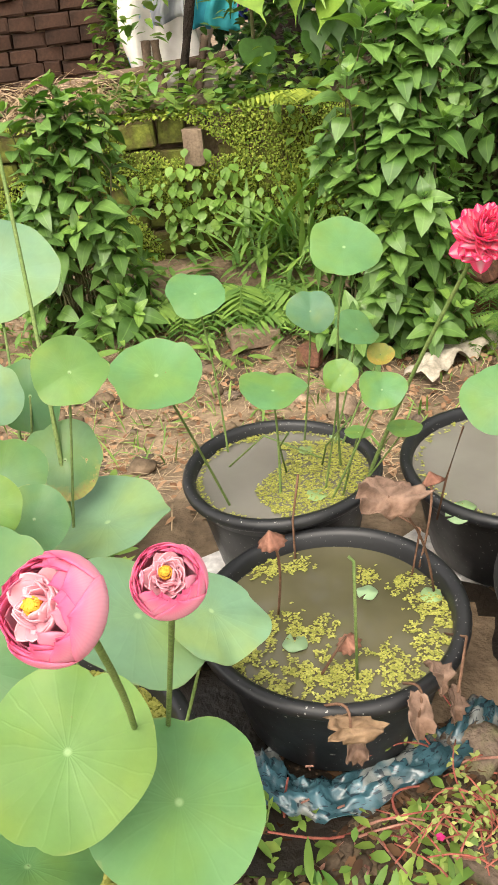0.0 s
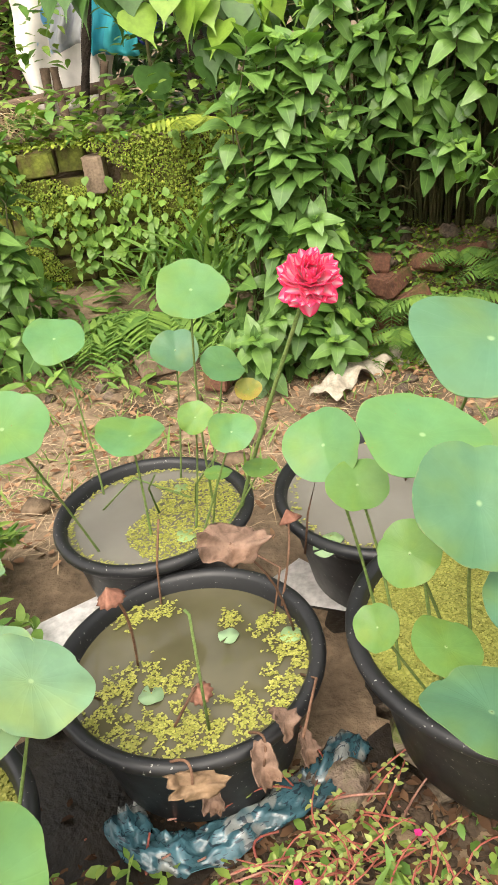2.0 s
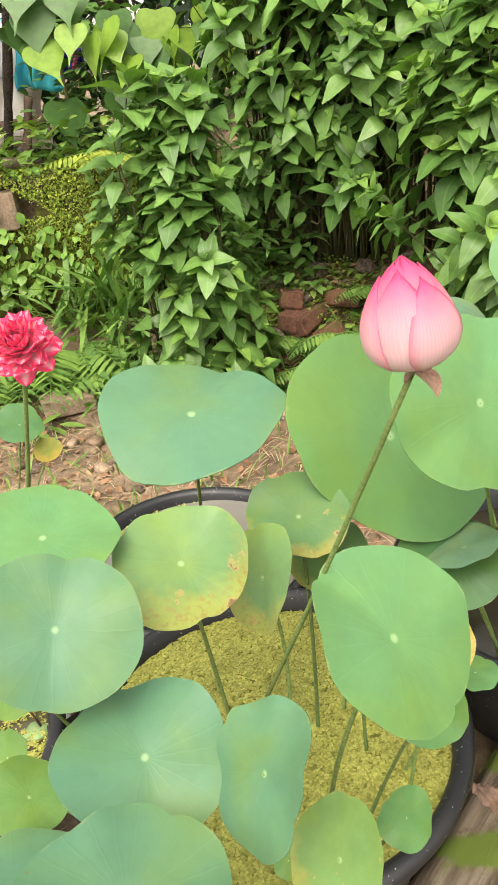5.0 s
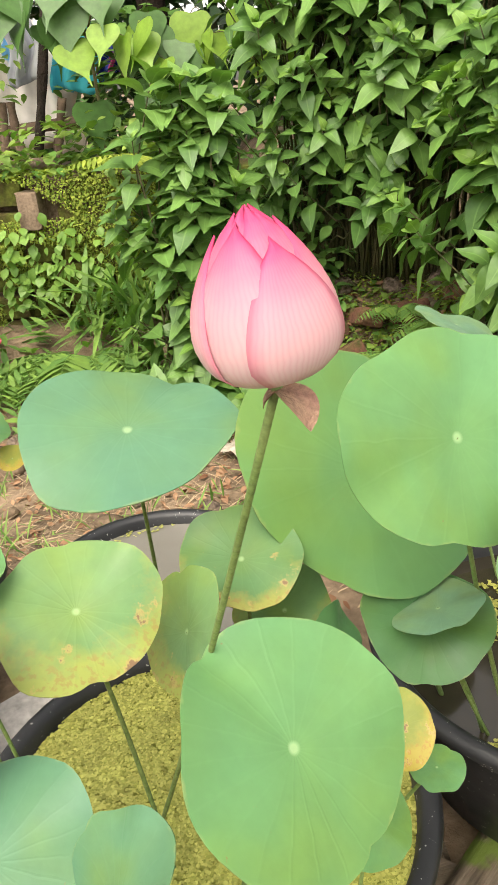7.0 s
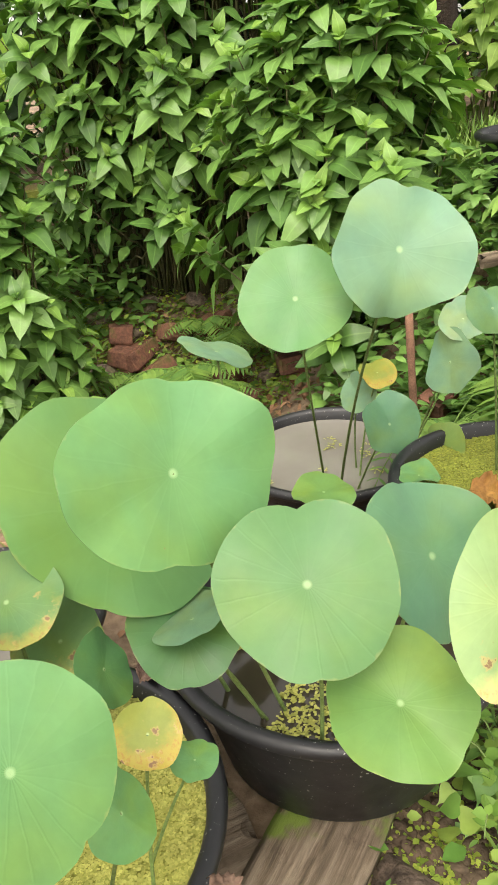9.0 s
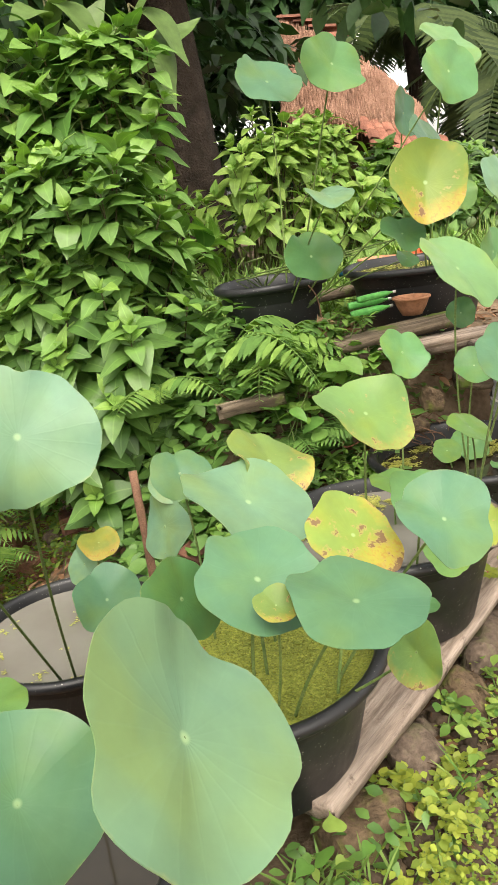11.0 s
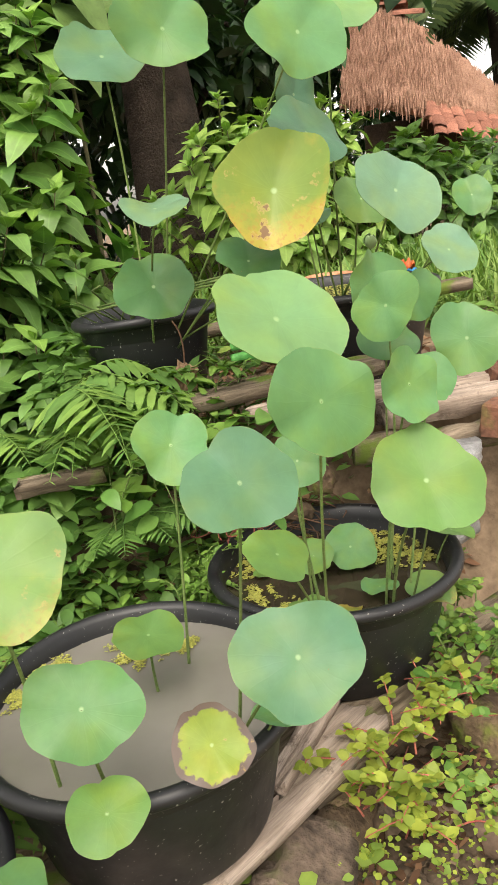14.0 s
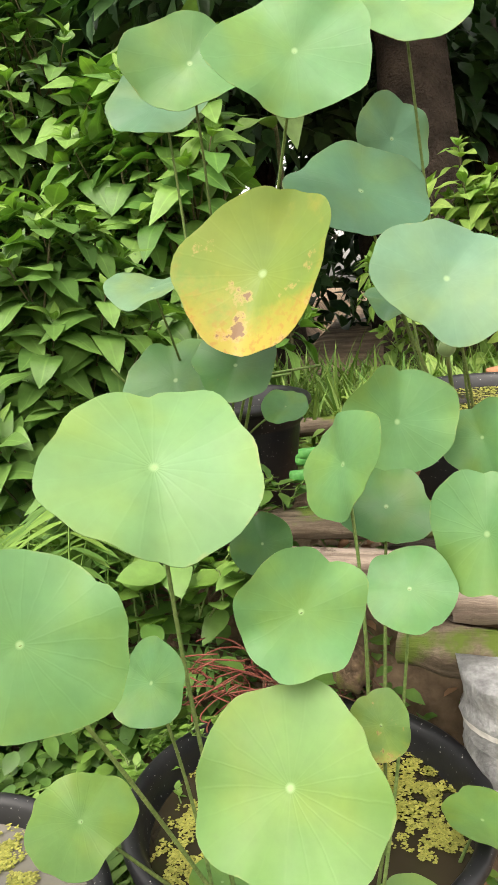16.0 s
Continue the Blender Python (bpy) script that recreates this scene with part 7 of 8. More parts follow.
def plastic_sheet(label, pts, width, mat, seed, name="plastic_bag", category="plastic bag", relief=0.032, fine=0.5, pitch=0.35):
    """Crumpled film laid along a line."""
    g = np.random.default_rng(seed)
    o = Vector(pts[0])
    n, m = 46, 12
    verts, faces = [], []
    for i in range(n + 1):
        t = i / n * (len(pts) - 1)
        k = min(int(t), len(pts) - 2)
        p = Vector(pts[k]).lerp(Vector(pts[k + 1]), t - k)
        d = (Vector(pts[k + 1]) - Vector(pts[k])).normalized()
        s = d.cross(Vector((0, 0, 1)))
        for j in range(m + 1):
            v = j / m - 0.5
            q = p + s * v * width * (1 + 0.3 * noise.noise((i * 0.2, seed, 0))) + Vector((0, 0, relief * (0.8 * noise.noise((i * pitch, j * pitch * 1.4, seed)) + fine * noise.noise((i * 0.9, j * 1.1, seed)) + 1.6 * (0.25 - v * v))))
            verts.append(q - o)
    for i in range(n):
        for j in range(m):
            q = i * (m + 1) + j
            faces.append((q, q + 1, q + m + 2, q + m + 1))
    ob = link_mesh(name, verts, faces, mat, None, "", True)
    ob.location = o
    ob.modifiers.new("thickness", "SOLIDIFY").thickness = 0.001
    return tagged(ob, label, category)


def film(name, ground, ink, ink2):
    """Printed plastic film: broad colour fields, rows of small dark bars, creases."""
    m, nodes, links, p = material(name, 0.22, 0.6)
    a = ramp(m, noise_of(m, 11, 2), (0.47, (0,) * 3), (0.50, (1,) * 3))
    tc = nodes.new("ShaderNodeTexCoord")
    mp = nodes.new("ShaderNodeMapping")
    mp.inputs["Scale"].default_value = (60, 60, 240)
    links.new(tc.outputs["Object"], mp.inputs["Vector"])
    n = node(nodes, "ShaderNodeTexNoise", Scale=1.0, Detail=1.0)
    links.new(mp.outputs[0], n.inputs["Vector"])
    b = ramp(m, n.outputs["Fac"], (0.60, (0,) * 3), (0.62, (1,) * 3))
    c = mix(m, math_node(m, "MULTIPLY", b, 0.8), mix(m, a, ground, ink), ink2)
    c = mix(m, 0.5, c, ramp(m, noise_of(m, 16, 5), (0.42, (0.12, 0.10, 0.07)), (0.62, (1.1,) * 3)), "MULTIPLY")
    links.new(c, p.inputs["Base Color"])
    bump(m, p, noise_of(m, 32, 4), 0.5, 0.006)
    return m


plastic_sheet("crumpled blue and white printed plastic bag", [(-0.05, 0.86, 0.185), (-0.01, 0.795, 0.185), (0.07, 0.785, 0.18), (0.17, 0.825, 0.19), (0.26, 0.87, 0.19), (0.33, 0.95, 0.18)], 0.064, film("printed_bag", (0.27, 0.29, 0.28), (0.05, 0.125, 0.155), (0.02, 0.03, 0.045)), 3)
M_SACK = rough_surface("white_sack", [(0.30, 0.26, 0.20), (0.46, 0.42, 0.34)], 9, 0.85, 60)
plastic_sheet("crumpled dirty white sack on the soil", [(0.50, 2.74, -0.08), (0.60, 2.86, -0.05), (0.74, 2.98, -0.07), (0.86, 3.05, -0.08)], 0.13, M_SACK, 5, "sack", "sack", 0.07, 0.08, 0.13)
plastic_sheet("folded dirty white sack on the soil", [(0.94, 2.93, -0.07), (1.05, 2.97, -0.05), (1.16, 2.95, -0.07)], 0.10, M_SACK, 6, "sack", "sack", 0.05, 0.08, 0.13)


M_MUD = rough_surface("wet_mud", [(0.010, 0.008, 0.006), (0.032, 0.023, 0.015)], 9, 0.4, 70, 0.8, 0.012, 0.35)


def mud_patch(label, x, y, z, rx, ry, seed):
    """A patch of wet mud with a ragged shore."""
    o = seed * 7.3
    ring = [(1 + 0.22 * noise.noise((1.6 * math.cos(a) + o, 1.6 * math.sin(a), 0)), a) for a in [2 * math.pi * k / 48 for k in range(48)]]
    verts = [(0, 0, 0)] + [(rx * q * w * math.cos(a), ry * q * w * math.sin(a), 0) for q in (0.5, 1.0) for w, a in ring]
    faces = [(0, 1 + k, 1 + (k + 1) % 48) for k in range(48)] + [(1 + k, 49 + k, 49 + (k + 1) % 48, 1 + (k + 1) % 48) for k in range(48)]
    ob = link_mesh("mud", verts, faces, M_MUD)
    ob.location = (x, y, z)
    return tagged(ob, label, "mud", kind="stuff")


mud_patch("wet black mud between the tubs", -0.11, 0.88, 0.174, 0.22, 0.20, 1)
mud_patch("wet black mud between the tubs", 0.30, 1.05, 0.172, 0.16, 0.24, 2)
def board(label, x, y, z, w, h, t, rz, mat):
    bm = bmesh.new()
    bmesh.ops.create_cube(bm, size=1.0, matrix=Matrix.Diagonal((w, h, t, 1)))
    bmesh.ops.bevel(bm, geom=list(bm.edges), offset=0.002, segments=1, affect="EDGES")
    ob = part("board", bm, mat, None, "", False)
    ob.matrix_basis = pose(x, y, z, 1, -2, rz)
    return tagged(ob, label, "board")


M_BOARD = rough_surface("white_board", [(0.46, 0.44, 0.42), (0.58, 0.56, 0.54)], 8, 0.6, 60, 0.2)
board("dirty white tile under two tubs", -0.11, 1.22, 0.208, 0.34, 0.26, 0.012, 28, M_BOARD)
board("dirty white tile between tubs", 0.26, 1.28, 0.165, 0.26, 0.22, 0.012, 40, M_BOARD)


def creeper(label, spots, seed, stem_mat, leaf_mat, leaf=0.018, spread=0.12, height=0.12, stems=30, per=10, bloom=None, broad=0.65, name="creeping_plant"):
    """A low plant of arching stems with small paired leaves."""
    g = np.random.default_rng(seed)
    o = Vector(spots[0])
    ob = thing(name, o, label, "plant")
    wood, green = Heap(), Heap()
    sv, sf = leaf_shape(1.0, broad, 0.15, 0.2, 3)
    tops = []
    for s in range(stems):
        c = Vector(spots[s % len(spots)]) - o + Vector((*g.normal(0, 0.025, 2), 0))
        a = g.uniform(0, 6.28)
        e = c + Vector((math.cos(a), math.sin(a), 0)) * spread * g.uniform(0.4, 1.2) + Vector((0, 0, height * g.uniform(0.15, 1.0)))
        path = bend(c, e, height * 0.35, 8, Vector((*g.normal(0, 0.02, 2), 0)))
        v, f = tube(path, [0.0019 - 0.0001 * k for k in range(9)], 5)
        wood.add(v, f)
        tops.append(e)
        for k in range(per):
            t = 0.25 + 0.75 * k / per
            i = min(7, int(t * 8))
            p = path[i].lerp(path[i + 1], t * 8 - i)
            for side in (0, math.pi):
                L = leaf * g.uniform(0.6, 1.2)
                R = turned(g.uniform(0, 6.28), g.uniform(-0.2, 0.7), g.uniform(-0.4, 0.4))
                green.add((sv * L) @ R.T + np.array(p), sf)
    wood.link("stem", stem_mat, ob)
    green.link("foliage", leaf_mat, ob)
    if bloom:
        for k in range(bloom[0]):
            h = Heap()
            pv, pf = leaf_shape(0.007, 0.007, 0.1, 0.1, 3)
            for q in range(5):
                R = turned(1.257 * q, 0.3)
                h.add(pv @ R.T, pf)
            fl = h.link("blossom", bloom[1], ob)
            fl.location = tops[k * 3 % len(tops)] + Vector((0, 0, 0.006))
    return ob


M_PORT = thin_leaf("purslane_leaf", (0.16, 0.24, 0.06), (0.32, 0.38, 0.11), 0.5, 0.15)
M_JENNY = thin_leaf("golden_leaf", (0.15, 0.23, 0.03), (0.29, 0.36, 0.05), 0.5, 0.25)
M_MAGENTA = thin_leaf("magenta_petal", (0.5, 0.02, 0.16), (0.6, 0.04, 0.24), 0.5, 0.2)
creeper("red-stemmed purslane with tiny magenta flowers", [(0.30, 0.76, 0.15), (0.37, 0.70, 0.14), (0.44, 0.66, 0.13), (0.34, 0.64, 0.12), (0.28, 0.86, 0.15), (0.50, 0.62, 0.12), (0.56, 0.60, 0.1)], 1, M_RED, M_PORT, 0.012, 0.13, 0.11, 80, 5, (6, M_MAGENTA), 0.55)
creeper("red-stemmed purslane over dark soil", [(0.26, 0.74, 0.15), (0.20, 0.60, 0.08), (0.34, 0.60, 0.08), (0.46, 0.58, 0.08), (0.40, 0.62, 0.1), (0.12, 0.56, 0.04)], 17, M_RED, M_PORT, 0.013, 0.12, 0.10, 60, 4, (2, M_MAGENTA), 0.55)
creeper("red-stemmed purslane beside a stone", [(0.22, 0.66, 0.12), (0.30, 0.56, 0.06), (0.42, 0.56, 0.05), (0.36, 0.50, 0.02), (0.48, 0.50, 0.03)], 2, M_RED, M_PORT, 0.012, 0.14, 0.09, 60, 4, (2, M_MAGENTA), 0.55)
creeper("green weeds in front of a tub", [(0.02, 0.68, 0.11), (0.10, 0.64, 0.10), (0.16, 0.70, 0.11), (-0.04, 0.70, 0.12)], 3, M_STALK, M_WEED, 0.026, 0.08, 0.08, 20, 4, None, 0.4)
creeper("reddish trailing weeds in front of a tub", [(0.08, 0.70, 0.12), (0.18, 0.62, 0.09), (0.02, 0.62, 0.09)], 4, M_RED, M_WEED, 0.012, 0.15, 0.05, 60, 3)
creeper("golden creeping plant over planks and stones", [(2.30, 1.50, 0.27), (2.36, 1.52, 0.27), (2.26, 1.46, 0.22), (2.44, 1.57, 0.28), (2.32, 1.44, 0.17)], 5, M_RED, M_JENNY, 0.024, 0.10, 0.07, 30, 6, None, 0.8)
creeper("trailing green plant with pink stems on stones", [(2.50, 1.60, 0.27), (2.60, 1.62, 0.25), (2.46, 1.50, 0.16)], 6, M_RED, M_WEED, 0.024, 0.11, 0.05, 34, 6, None, 0.8)
creeper("green creeping plant on the stone wall", [(1.92, 1.26, 0.16), (2.02, 1.30, 0.12), (1.86, 1.22, 0.10), (2.0, 1.22, 0.04)], 7, M_STALK, M_WEED, 0.024, 0.08, 0.07, 24, 5, None, 0.8)
creeper("light green creeping plant on the stone wall", [(1.74, 1.19, 0.15), (1.80, 1.16, 0.08), (2.16, 1.36, 0.06)], 8, M_STALK, M_JENNY, 0.024, 0.07, 0.06, 30, 7, None, 0.8)
creeper("fresh green vine climbing beside a tub", [(1.25, 0.90, 0.16), (1.32, 0.96, 0.16), (1.36, 0.88, 0.14), (1.22, 0.98, 0.16)], 9, M_STALK, M_BUSH_TIP, 0.024, 0.10, 0.14, 22, 5, None, 0.85)
creeper("leafy weeds beside the rear plank", [(2.55, 1.72, 0.30), (2.63, 1.80, 0.32), (2.60, 1.66, 0.28)], 10, M_STALK, M_WEED, 0.022, 0.06, 0.08, 26, 6, None, 0.8)
creeper("nettle-like weed below a rear tub", [(2.08, 2.10, 0.62), (2.18, 2.08, 0.64), (2.0, 2.06, 0.56)], 11, M_STALK, M_BUSH_TIP, 0.060, 0.09, 0.17, 16, 3, None, 0.75)
creeper("small bushy weed between tubs", [(2.02, 1.84, 0.24), (2.08, 1.92, 0.3), (1.92, 1.86, 0.22), (2.14, 2.0, 0.36)], 12, M_STALK, M_BUSH_TIP, 0.022, 0.08, 0.16, 60, 8, None, 0.6)
creeper("lush green weeds beside the low tubs", [(-0.45, 1.05, 0.17), (-0.5, 1.3, 0.17), (-0.42, 1.5, 0.16), (-0.36, 1.18, 0.17), (-0.62, 1.5, 0.16)], 13, M_STALK, M_WEED, 0.05, 0.12, 0.16, 60, 6, (2, M_MAGENTA), 0.45)
scatter("weeds", "small green weeds before the front tubs", "weeds", M_WEED, 120, 500, 0.028, patch(-0.3, 0.6, 0.45, 0.80), 0.55, 0.03)
scatter("leaf_litter", "brown litter before the front tubs", "leaf litter", M_DARKLITTER := thin_leaf("rotting_litter", (0.035, 0.02, 0.012), (0.14, 0.085, 0.045), 0.9, 0.03, 0.15), 121, 2600, 0.026, patch(-0.3, 0.9, 0.35, 0.92, 0.003), 0.5, 0.012)
scatter("moss", "green moss on the stones and soil", "moss", M_MOSS, 122, 1600, 0.012, lambda g: (lambda x: (x, 0.52 + 0.58 * max(0, x - 0.75) + g.normal(0.02, 0.05), 0.05 + 0.16 * g.uniform()))(g.uniform(0.9, 2.5)), 0.9, 0.01)
scatter("leaf_litter", "brown litter on the rear ledge", "leaf litter", M_LITTER, 123, 500, 0.04, patch(1.9, 3.1, 2.0, 2.7, 0.01), 0.5, 0.02)
scatter("weeds", "leafy weeds round the rear tubs", "weeds", M_WEED, 124, 1500, 0.05, patch(1.9, 4.2, 2.6, 4.0, 0.0), 0.6, 0.12)
scatter("weeds", "leafy weeds under the rear ledge", "weeds", M_BUSH_MID, 125, 700, 0.04, lambda g: (lambda x, y: (x, y, ground_height(x, y) + 0.08 * g.uniform()))(g.uniform(1.85, 2.6), g.uniform(1.95, 2.25)), 0.65, 0.03)
scatter("straw", "brown dry stalks on the lower bed", "straw", M_STRAW, 126, 260, 0.09, patch(1.9, 2.9, 0.8, 1.4, 0.004), 0.03, 0.02, 2, 0.4)


def tangle(label, x, y, z, size, count, mat, seed):
    g = np.random.default_rng(seed)
    h = Heap()
    for _ in range(count):
        c = g.normal(0, size * 0.25, 3) * np.array([1, 0.7, 0.6])
        a, b = g.uniform(0, 6.28), g.uniform(-0.6, 0.6)
        r = size * g.uniform(0.25, 0.6)
        pts = [Vector(c) + Vector((r * math.cos(a + t) , r * 0.6 * math.sin(a + t), r * 0.7 * math.sin(a * 2 + t * 0.8 + b))) for t in np.linspace(0, g.uniform(1.2, 3.2), 9)]
        v, f = tube(pts, 0.0014, 4)
        h.add(v, f)
    ob = h.link("string_tangle", mat)
    ob.location = (x, y, z)
    return tagged(ob, label, "string", kind="stuff")


tangle("tangle of thin red-brown strings", 2.22, 2.02, 0.54, 0.11, 46, M_RED, 3)
tangle("tangle of thin dry brown stems", 2.35, 2.05, 0.50, 0.14, 40, M_STALK_DRY, 4)


def bundle():
    """A strapped white bundle of film with bands round it."""
    ob = thing("bundle", (2.66, 1.92, 0.53), "bundle of dirty white plastic film under boards", "plastic bundle")
    bm = bmesh.new()
    bmesh.ops.create_cone(bm, cap_ends=True, segments=28, radius1=0.075, radius2=0.085, depth=0.20)
    bmesh.ops.subdivide_edges(bm, edges=[e for e in bm.edges if abs(e.verts[0].co.z - e.verts[1].co.z) > 0.1], cuts=14)
    for v in bm.verts:
        v.co *= 1 + 0.16 * noise.noise((v.co.x * 14, v.co.y * 14, v.co.z * 70))
    part("film", bm, M_FILM, ob)
    for z in (-0.05, 0.03):
        band = bmesh.new()
        bmesh.ops.create_cone(band, cap_ends=False, segments=28, radius1=0.084, radius2=0.086, depth=0.012, matrix=Matrix.Translation((0, 0, z)))
        part("strap", band, M_BOARD, ob)


M_FILM = rough_surface("white_film", [(0.20, 0.20, 0.20), (0.46, 0.46, 0.46)], 30, 0.45, 110, 0.9)
bundle()
plank("cut pale timber block on the ledge", (2.58, 2.02, 0.715), (2.86, 1.98, 0.72), 0.10, 0.05, M_PLANK, 51, "timber_block")


def bowl(label, x, y, z, r, h, mat):
    verts, faces = [], []
    prof = [(0, 0), (0.55 * r, 0), (0.8 * r, h * 0.45), (0.96 * r, h * 0.85), (1.06 * r, h * 0.9), (1.06 * r, h), (0.94 * r, h), (0.9 * r, h * 0.85), (0.7 * r, h * 0.4), (0, h * 0.2)]
    for pr, ph in prof:
        for k in range(26):
            w = 2 * math.pi * k / 26
            verts.append((pr * math.cos(w), pr * math.sin(w), ph))
    for j in range(len(prof) - 1):
        for k in range(26):
            q = (k + 1) % 26
            faces.append((j * 26 + k, j * 26 + q, (j + 1) * 26 + q, (j + 1) * 26 + k))
    ob = link_mesh("bowl", verts, faces, mat)
    ob.location = (x, y, z)
    return tagged(ob, label, "bowl", "clay bowls")


M_CLAY = rough_surface("terracotta", [(0.36, 0.16, 0.085), (0.5, 0.26, 0.15)], 12, 0.8, 80, 0.3)
bowl("small terracotta bowl on the rear ledge", 2.50, 2.20, 0.80, 0.055, 0.055, M_CLAY)
bowl("terracotta bowl behind the rear tubs", 2.83, 2.86, 0.86, 0.08, 0.055, M_CLAY)
bowl("shallow terracotta dish behind the rear tubs", 2.98, 2.80, 0.85, 0.06, 0.03, M_CLAY)
loose_brick(2.92, 2.72, 0.83, 3, 2, 15, M_REDBRICK, "orange brick behind the rear tubs")
loose_brick(2.86, 1.92, 0.66, 3, 2, 35, M_REDBRICK, "broken red brick on the ledge")
loose_brick(2.95, 2.02, 0.70, 10, 12, -15, M_REDBRICK, "broken red brick on the ledge")


def bottle(label, x, y, z, r, h, lean, yaw, mat):
    ob = thing("bottle", pose(x, y, z, 0, lean, yaw), label, "bottle", "green bottles")
    prof = [(0, 0), (0.9 * r, 0), (r, 0.05 * h), (r, 0.3 * h), (0.93 * r, 0.33 * h), (r, 0.36 * h), (r, 0.62 * h), (0.8 * r, 0.76 * h), (0.36 * r, 0.88 * h), (0.36 * r, 0.94 * h)]
    def lathe(pr, name, m):
        verts = [(q * math.cos(2 * math.pi * k / 18) * (1 + 0.2 * noise.noise((v * 40, k * 0.7, x * 9))), 0.85 * q * math.sin(2 * math.pi * k / 18) * (1 + 0.2 * noise.noise((v * 50, k * 0.6, y * 9))), v) for q, v in pr for k in range(18)]
        faces = [(j * 18 + k, j * 18 + (k + 1) % 18, (j + 1) * 18 + (k + 1) % 18, (j + 1) * 18 + k) for j in range(len(pr) - 1) for k in range(18)]
        link_mesh(name, verts, faces, m, ob)
    lathe(prof, "body", mat)
    lathe([(0.42 * r, 0.92 * h), (0.42 * r, h), (0, h)], "cap", M_BOARD)


M_GREENPET = rough_surface("green_plastic", [(0.08, 0.36, 0.07), (0.20, 0.52, 0.14)], 16, 0.3, 60, 0.3)
bottle("crushed bright green plastic bottle lying on boards", 2.32, 2.26, 0.822, 0.012, 0.14, 86, -8, M_GREENPET)
bottle("crushed bright green plastic bottle lying on boards", 2.33, 2.29, 0.846, 0.011, 0.14, 88, -14, M_GREENPET)
bottle("crushed bright green plastic bottle lying on boards", 2.34, 2.25, 0.866, 0.010, 0.13, 87, -6, M_GREENPET)
M_BLUEPLAST = rough_surface("blue_plastic", [(0.03, 0.16, 0.4), (0.06, 0.3, 0.5)], 10, 0.35, 60, 0.2)
M_REDPLAST = rough_surface("red_plastic", [(0.5, 0.06, 0.02), (0.6, 0.14, 0.04)], 10, 0.4, 60, 0.2)
plastic_sheet("crumpled blue plastic sheet behind tubs", [(2.75, 2.98, 0.86), (2.95, 3.0, 0.87), (3.2, 2.98, 0.86)], 0.12, M_BLUEPLAST, 9, "plastic_sheet", "plastic sheet")
plastic_sheet("crumpled orange-red plastic wrapper behind tubs", [(3.0, 2.92, 0.89), (3.08, 2.94, 0.90), (3.16, 2.92, 0.89)], 0.06, M_REDPLAST, 10, "wrapper", "wrapper")
creeper("thick weeds around the sunken tub", [(1.95, 2.2, 0.66), (2.05, 2.22, 0.68), (2.15, 2.2, 0.68), (2.25, 2.2, 0.7)], 14, M_STALK, M_FERN, 0.05, 0.10, 0.14, 36, 6, None, 0.4)

for k, (x, y, z, a, b, c) in enumerate(((2.20, 1.52, 0.13, 0.085, 0.06, 0.085), (2.05, 1.40, 0.02, 0.06, 0.05, 0.05), (2.30, 1.46, 0.0, 0.07, 0.06, 0.06), (2.42, 1.56, 0.05, 0.075, 0.06, 0.07), (1.70, 1.16, 0.0, 0.06, 0.05, 0.05), (1.86, 1.24, -0.02, 0.06, 0.05, 0.05),
                                        (1.14, 0.82, 0.02, 0.06, 0.05, 0.06), (1.30, 0.92, 0.08, 0.06, 0.05, 0.07))):
    boulder("dark mossy stone at the wall's foot", x, y, z, a, b, c, 61 + k, M_MOSSSTONE)
scatter("moss", "bright green moss cushions on wall stones", "moss", M_MOSS, 130, 2600, 0.009, lambda g: (lambda x: (x, 0.45 + 0.58 * max(0, x - 0.75) + g.normal(0.0, 0.03), 0.04 + 0.18 * g.uniform()))(g.uniform(1.0, 2.5)), 0.9, 0.006)
creeper("light green creeping weeds along the plank", [(1.62, 1.08, 0.14), (1.70, 1.10, 0.16), (1.78, 1.16, 0.14), (1.66, 1.02, 0.08), (1.58, 1.02, 0.12)], 15, M_STALK, M_JENNY, 0.019, 0.07, 0.06, 40, 6, None, 0.85)
creeper("green creeping weeds below the plank", [(1.95, 1.22, 0.08), (2.02, 1.26, 0.06), (2.08, 1.30, 0.05), (1.90, 1.16, 0.02), (2.25, 1.38, 0.04), (2.34, 1.42, 0.05)], 16, M_STALK, M_WEED, 0.022, 0.07, 0.07, 36, 5, None, 0.85)


M_DARKSOIL = rough_surface("damp_earth", [(0.03, 0.021, 0.014), (0.085, 0.06, 0.04), (0.15, 0.11, 0.075)], 12, 0.95, 90, 0.9, 0.01)


def clods(label, seed, count, size, where):
    """Crumbled earth: many small uneven lumps lying on the ground."""
    g = np.random.default_rng(seed)
    kinds = []
    for k in range(5):
        bm = bmesh.new()
        bmesh.ops.create_icosphere(bm, subdivisions=2, radius=1.0)
        for v in bm.verts:
            v.co *= 1 + 0.5 * noise.noise(v.co * 1.6 + Vector((k * 9.1, 0, 0))) + 0.25 * noise.noise(v.co * 4 + Vector((0, k * 7, 0)))
        bm.verts.index_update()
        kinds.append((np.array([tuple(v.co) for v in bm.verts]), [tuple(v.index for v in f.verts) for f in bm.faces]))
        bm.free()
    h = Heap()
    for _ in range(count):
        x, y, z = where(g)
        s = size * g.uniform(0.35, 1.0) ** 2
        R = turned(g.uniform(0, 6.28), g.uniform(-0.5, 0.5), g.uniform(-0.5, 0.5))
        v, f = kinds[g.integers(5)]
        h.add((v * s * np.array([1.25, 1.0, 0.5])) @ R.T + np.array([x, y, z + 0.1 * s]), f)
    return tagged(h.link("soil_clods", M_DARKSOIL), label, "soil", kind="stuff")


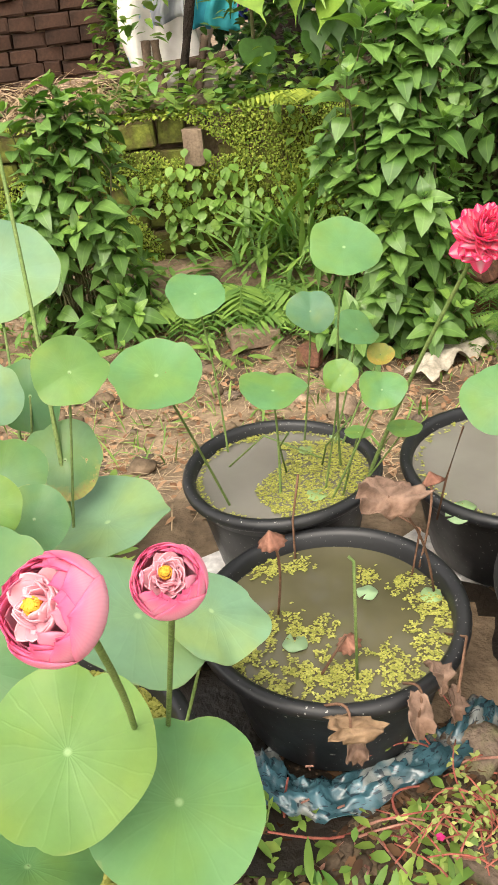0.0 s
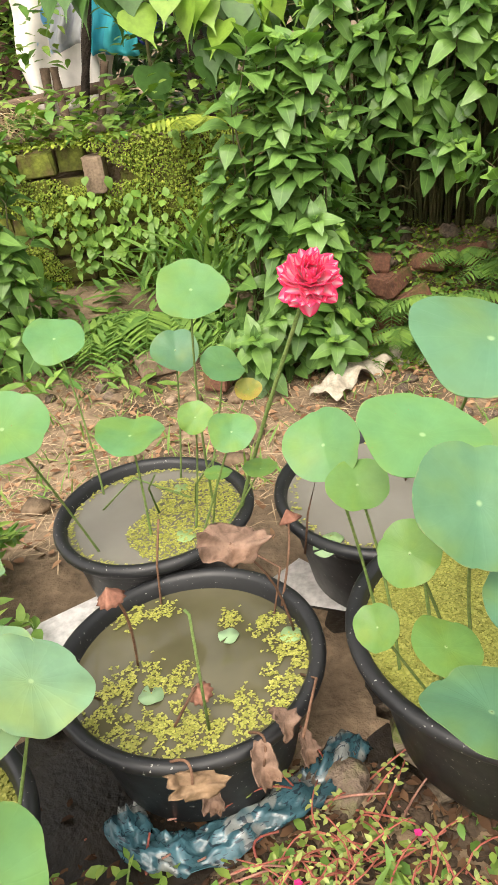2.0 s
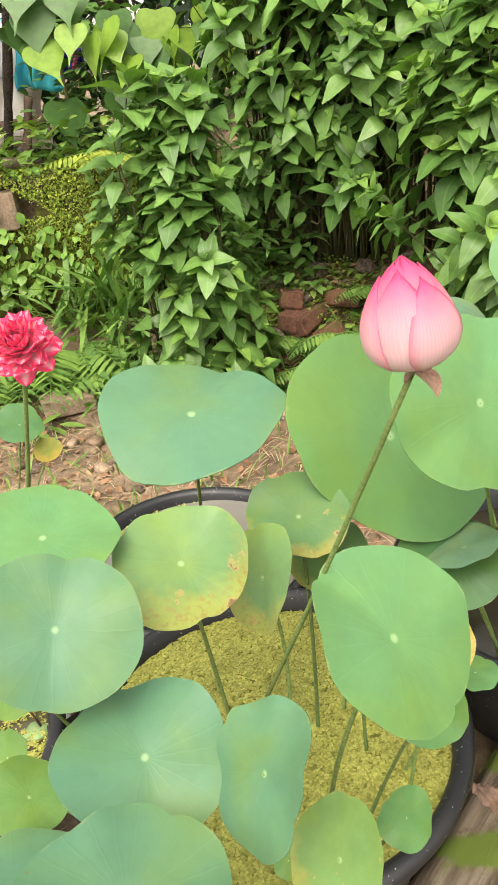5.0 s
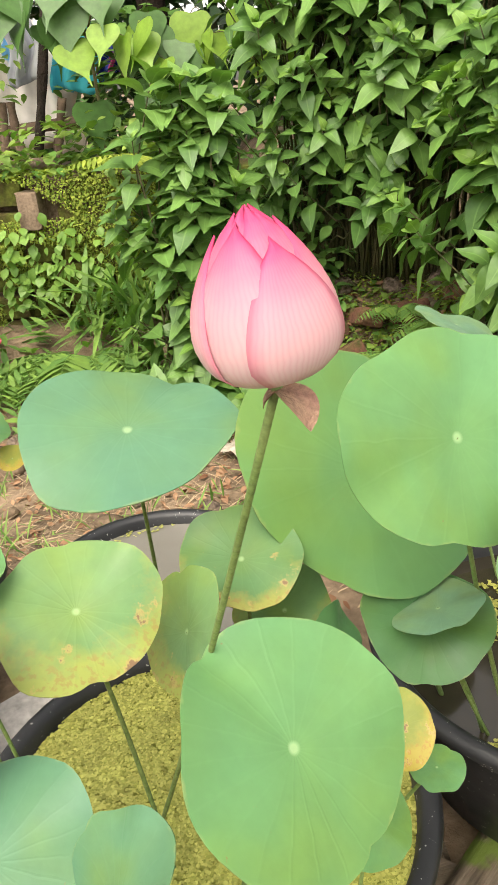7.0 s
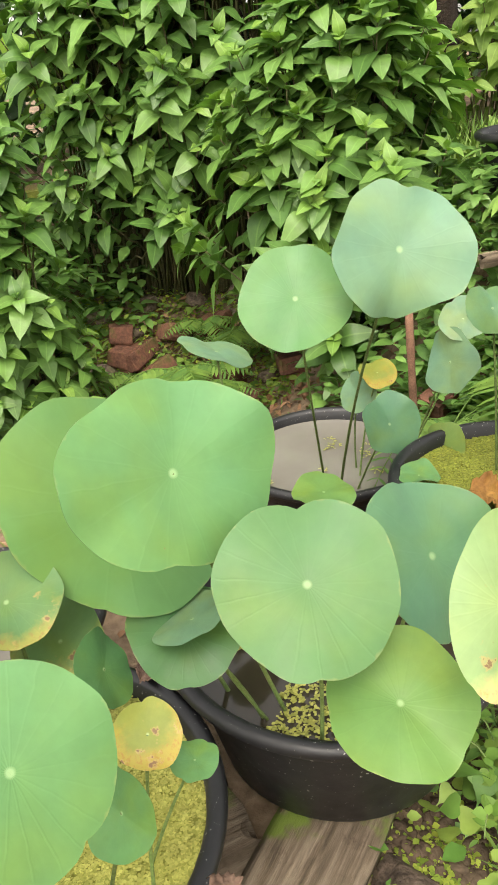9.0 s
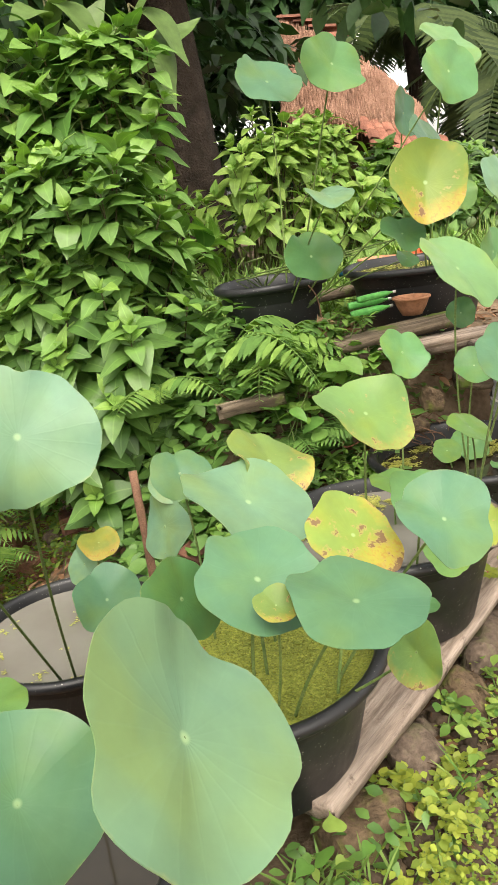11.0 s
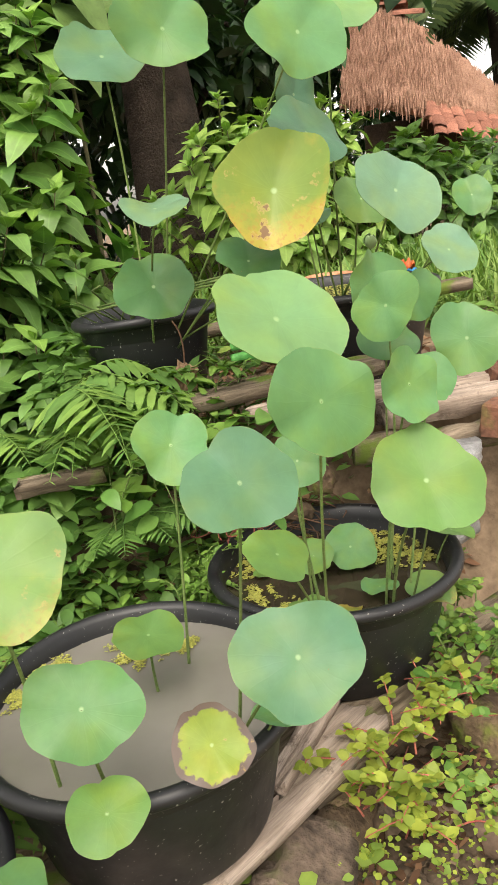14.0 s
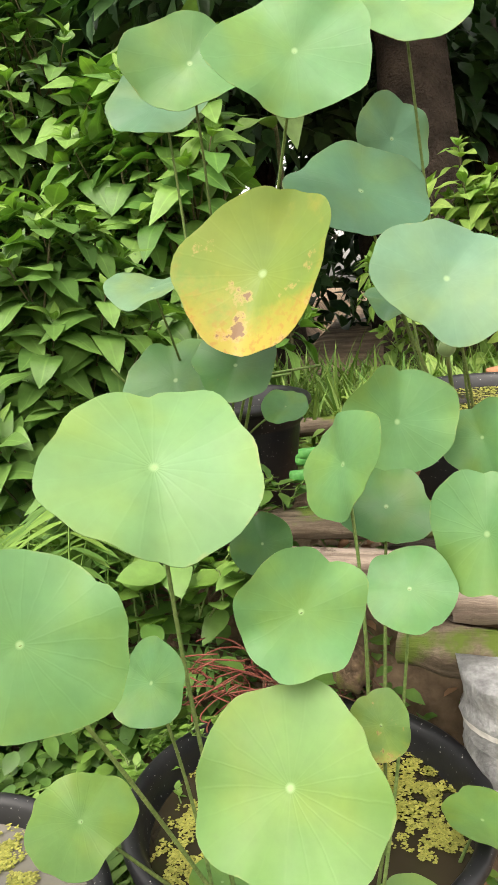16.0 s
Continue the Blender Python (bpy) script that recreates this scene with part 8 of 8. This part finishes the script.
clods("dark crumbled earth on the lower bed", 140, 5200, 0.020, patch(1.55, 2.9, 0.85, 1.62))
clods("dark crumbled earth among the vines", 141, 4200, 0.015, patch(1.0, 1.9, 0.42, 1.05))
clods("dark crumbled earth before the front tubs", 142, 2600, 0.014, patch(-0.15, 0.75, 0.50, 0.92))
scatter("leaf_litter", "rotting brown litter below the stone wall", "leaf litter", M_DARKLITTER, 143, 1500, 0.028, patch(1.6, 2.8, 0.9, 1.6, 0.012), 0.45, 0.014)
for k, (x, y, z, a, b, c) in enumerate(((2.180, 1.475, 0.155, 0.060, 0.050, 0.062), (2.150, 1.455, 0.06, 0.046, 0.045, 0.045), (2.300, 1.450, 0.07, 0.065, 0.045, 0.045), (1.975, 1.375, 0.10, 0.045, 0.045, 0.05), (1.80, 1.275, 0.13, 0.06, 0.05, 0.06), (2.06, 1.42, 0.15, 0.05, 0.05, 0.06))):
    boulder("squared brown block with yellow-green moss" if k % 3 == 0 else "angular damp brown stone below a plank", x, y, z, a, b, c, 81 + k, M_MOSSSTONE if k % 3 == 0 else M_STONE)
for k, (x, y, z, a, b, c) in enumerate(((0.285, 0.87, 0.16, 0.045, 0.045, 0.04), (0.225, 0.745, 0.12, 0.04, 0.035, 0.028), (0.04, 0.80, 0.135, 0.04, 0.035, 0.022), (0.13, 0.70, 0.11, 0.035, 0.03, 0.022), (-0.03, 0.74, 0.125, 0.045, 0.035, 0.025))):
    boulder("brown grey stone among purslane stems", x, y, z, a, b, c, 91 + k)
log("log", "weathered splintered log at the wall's foot", (2.30, 1.535, 0.135), (2.56, 1.49, 0.115), 0.026, M_PLANK, "log", 24)
scatter("moss", "bright moss on a squared stone", "moss", M_MOSS, 144, 900, 0.008, lambda g: (2.18 + 0.035 * g.normal(), 1.42 + 0.02 * g.uniform(), 0.13 + 0.06 * g.uniform()), 0.9, 0.004, wall=True)
M_PINKSTEM = rough_surface("pink_brown_stem", [(0.22, 0.10, 0.075), (0.38, 0.20, 0.15)], 30, 0.6)


def runners(label, x0, x1, y0, y1, count, seed):
    """Thick bare trailing stems that arch over the soil."""
    g = np.random.default_rng(seed)
    ob = thing("trailing_plant", (x0, y0, ground_height(x0, y0)), label, "plant")
    for _ in range(count):
        x, y, a, n = g.uniform(x0, x1), g.uniform(y0, y1), g.uniform(0, 6.28), g.uniform(0.08, 0.2)
        p, q = Vector((x, y, ground_height(x, y))), Vector((x + n * math.cos(a), y + 0.6 * n * math.sin(a), 0))
        q.z = ground_height(q.x, q.y) + g.uniform(0.005, 0.06)
        path = [c - ob.location + Vector((0, 0, 0.004)) for c in bend(p, q, -0.04 * g.uniform(-0.2, 1.0), 8, Vector((*g.normal(0, 0.03, 2), 0)))]
        v, f = tube(path, [0.0028 - 0.00015 * k for k in range(9)], 6)
        link_mesh("stem", v, f, M_PINKSTEM if g.uniform() < 0.6 else M_RED, ob)


runners("thick pinkish trailing stems over damp soil", -0.06, 0.42, 0.60, 0.86, 34, 5)
scatter("leaf_litter", "brown leaf litter on the earth bank", "leaf litter", M_LITTER, 145, 700, 0.045, patch(0.6, 1.75, 2.85, 3.6, 0.01), 0.5, 0.02)
scatter("moss", "yellow-green moss on stones beside the tubs", "moss", M_MOSS, 146, 1500, 0.009, lambda g: (lambda x, y: (x, y, ground_height(x, y) + 0.004))(1.16 + 0.10 * g.normal(), 0.86 + 0.06 * g.normal()), 0.9, 0.006)
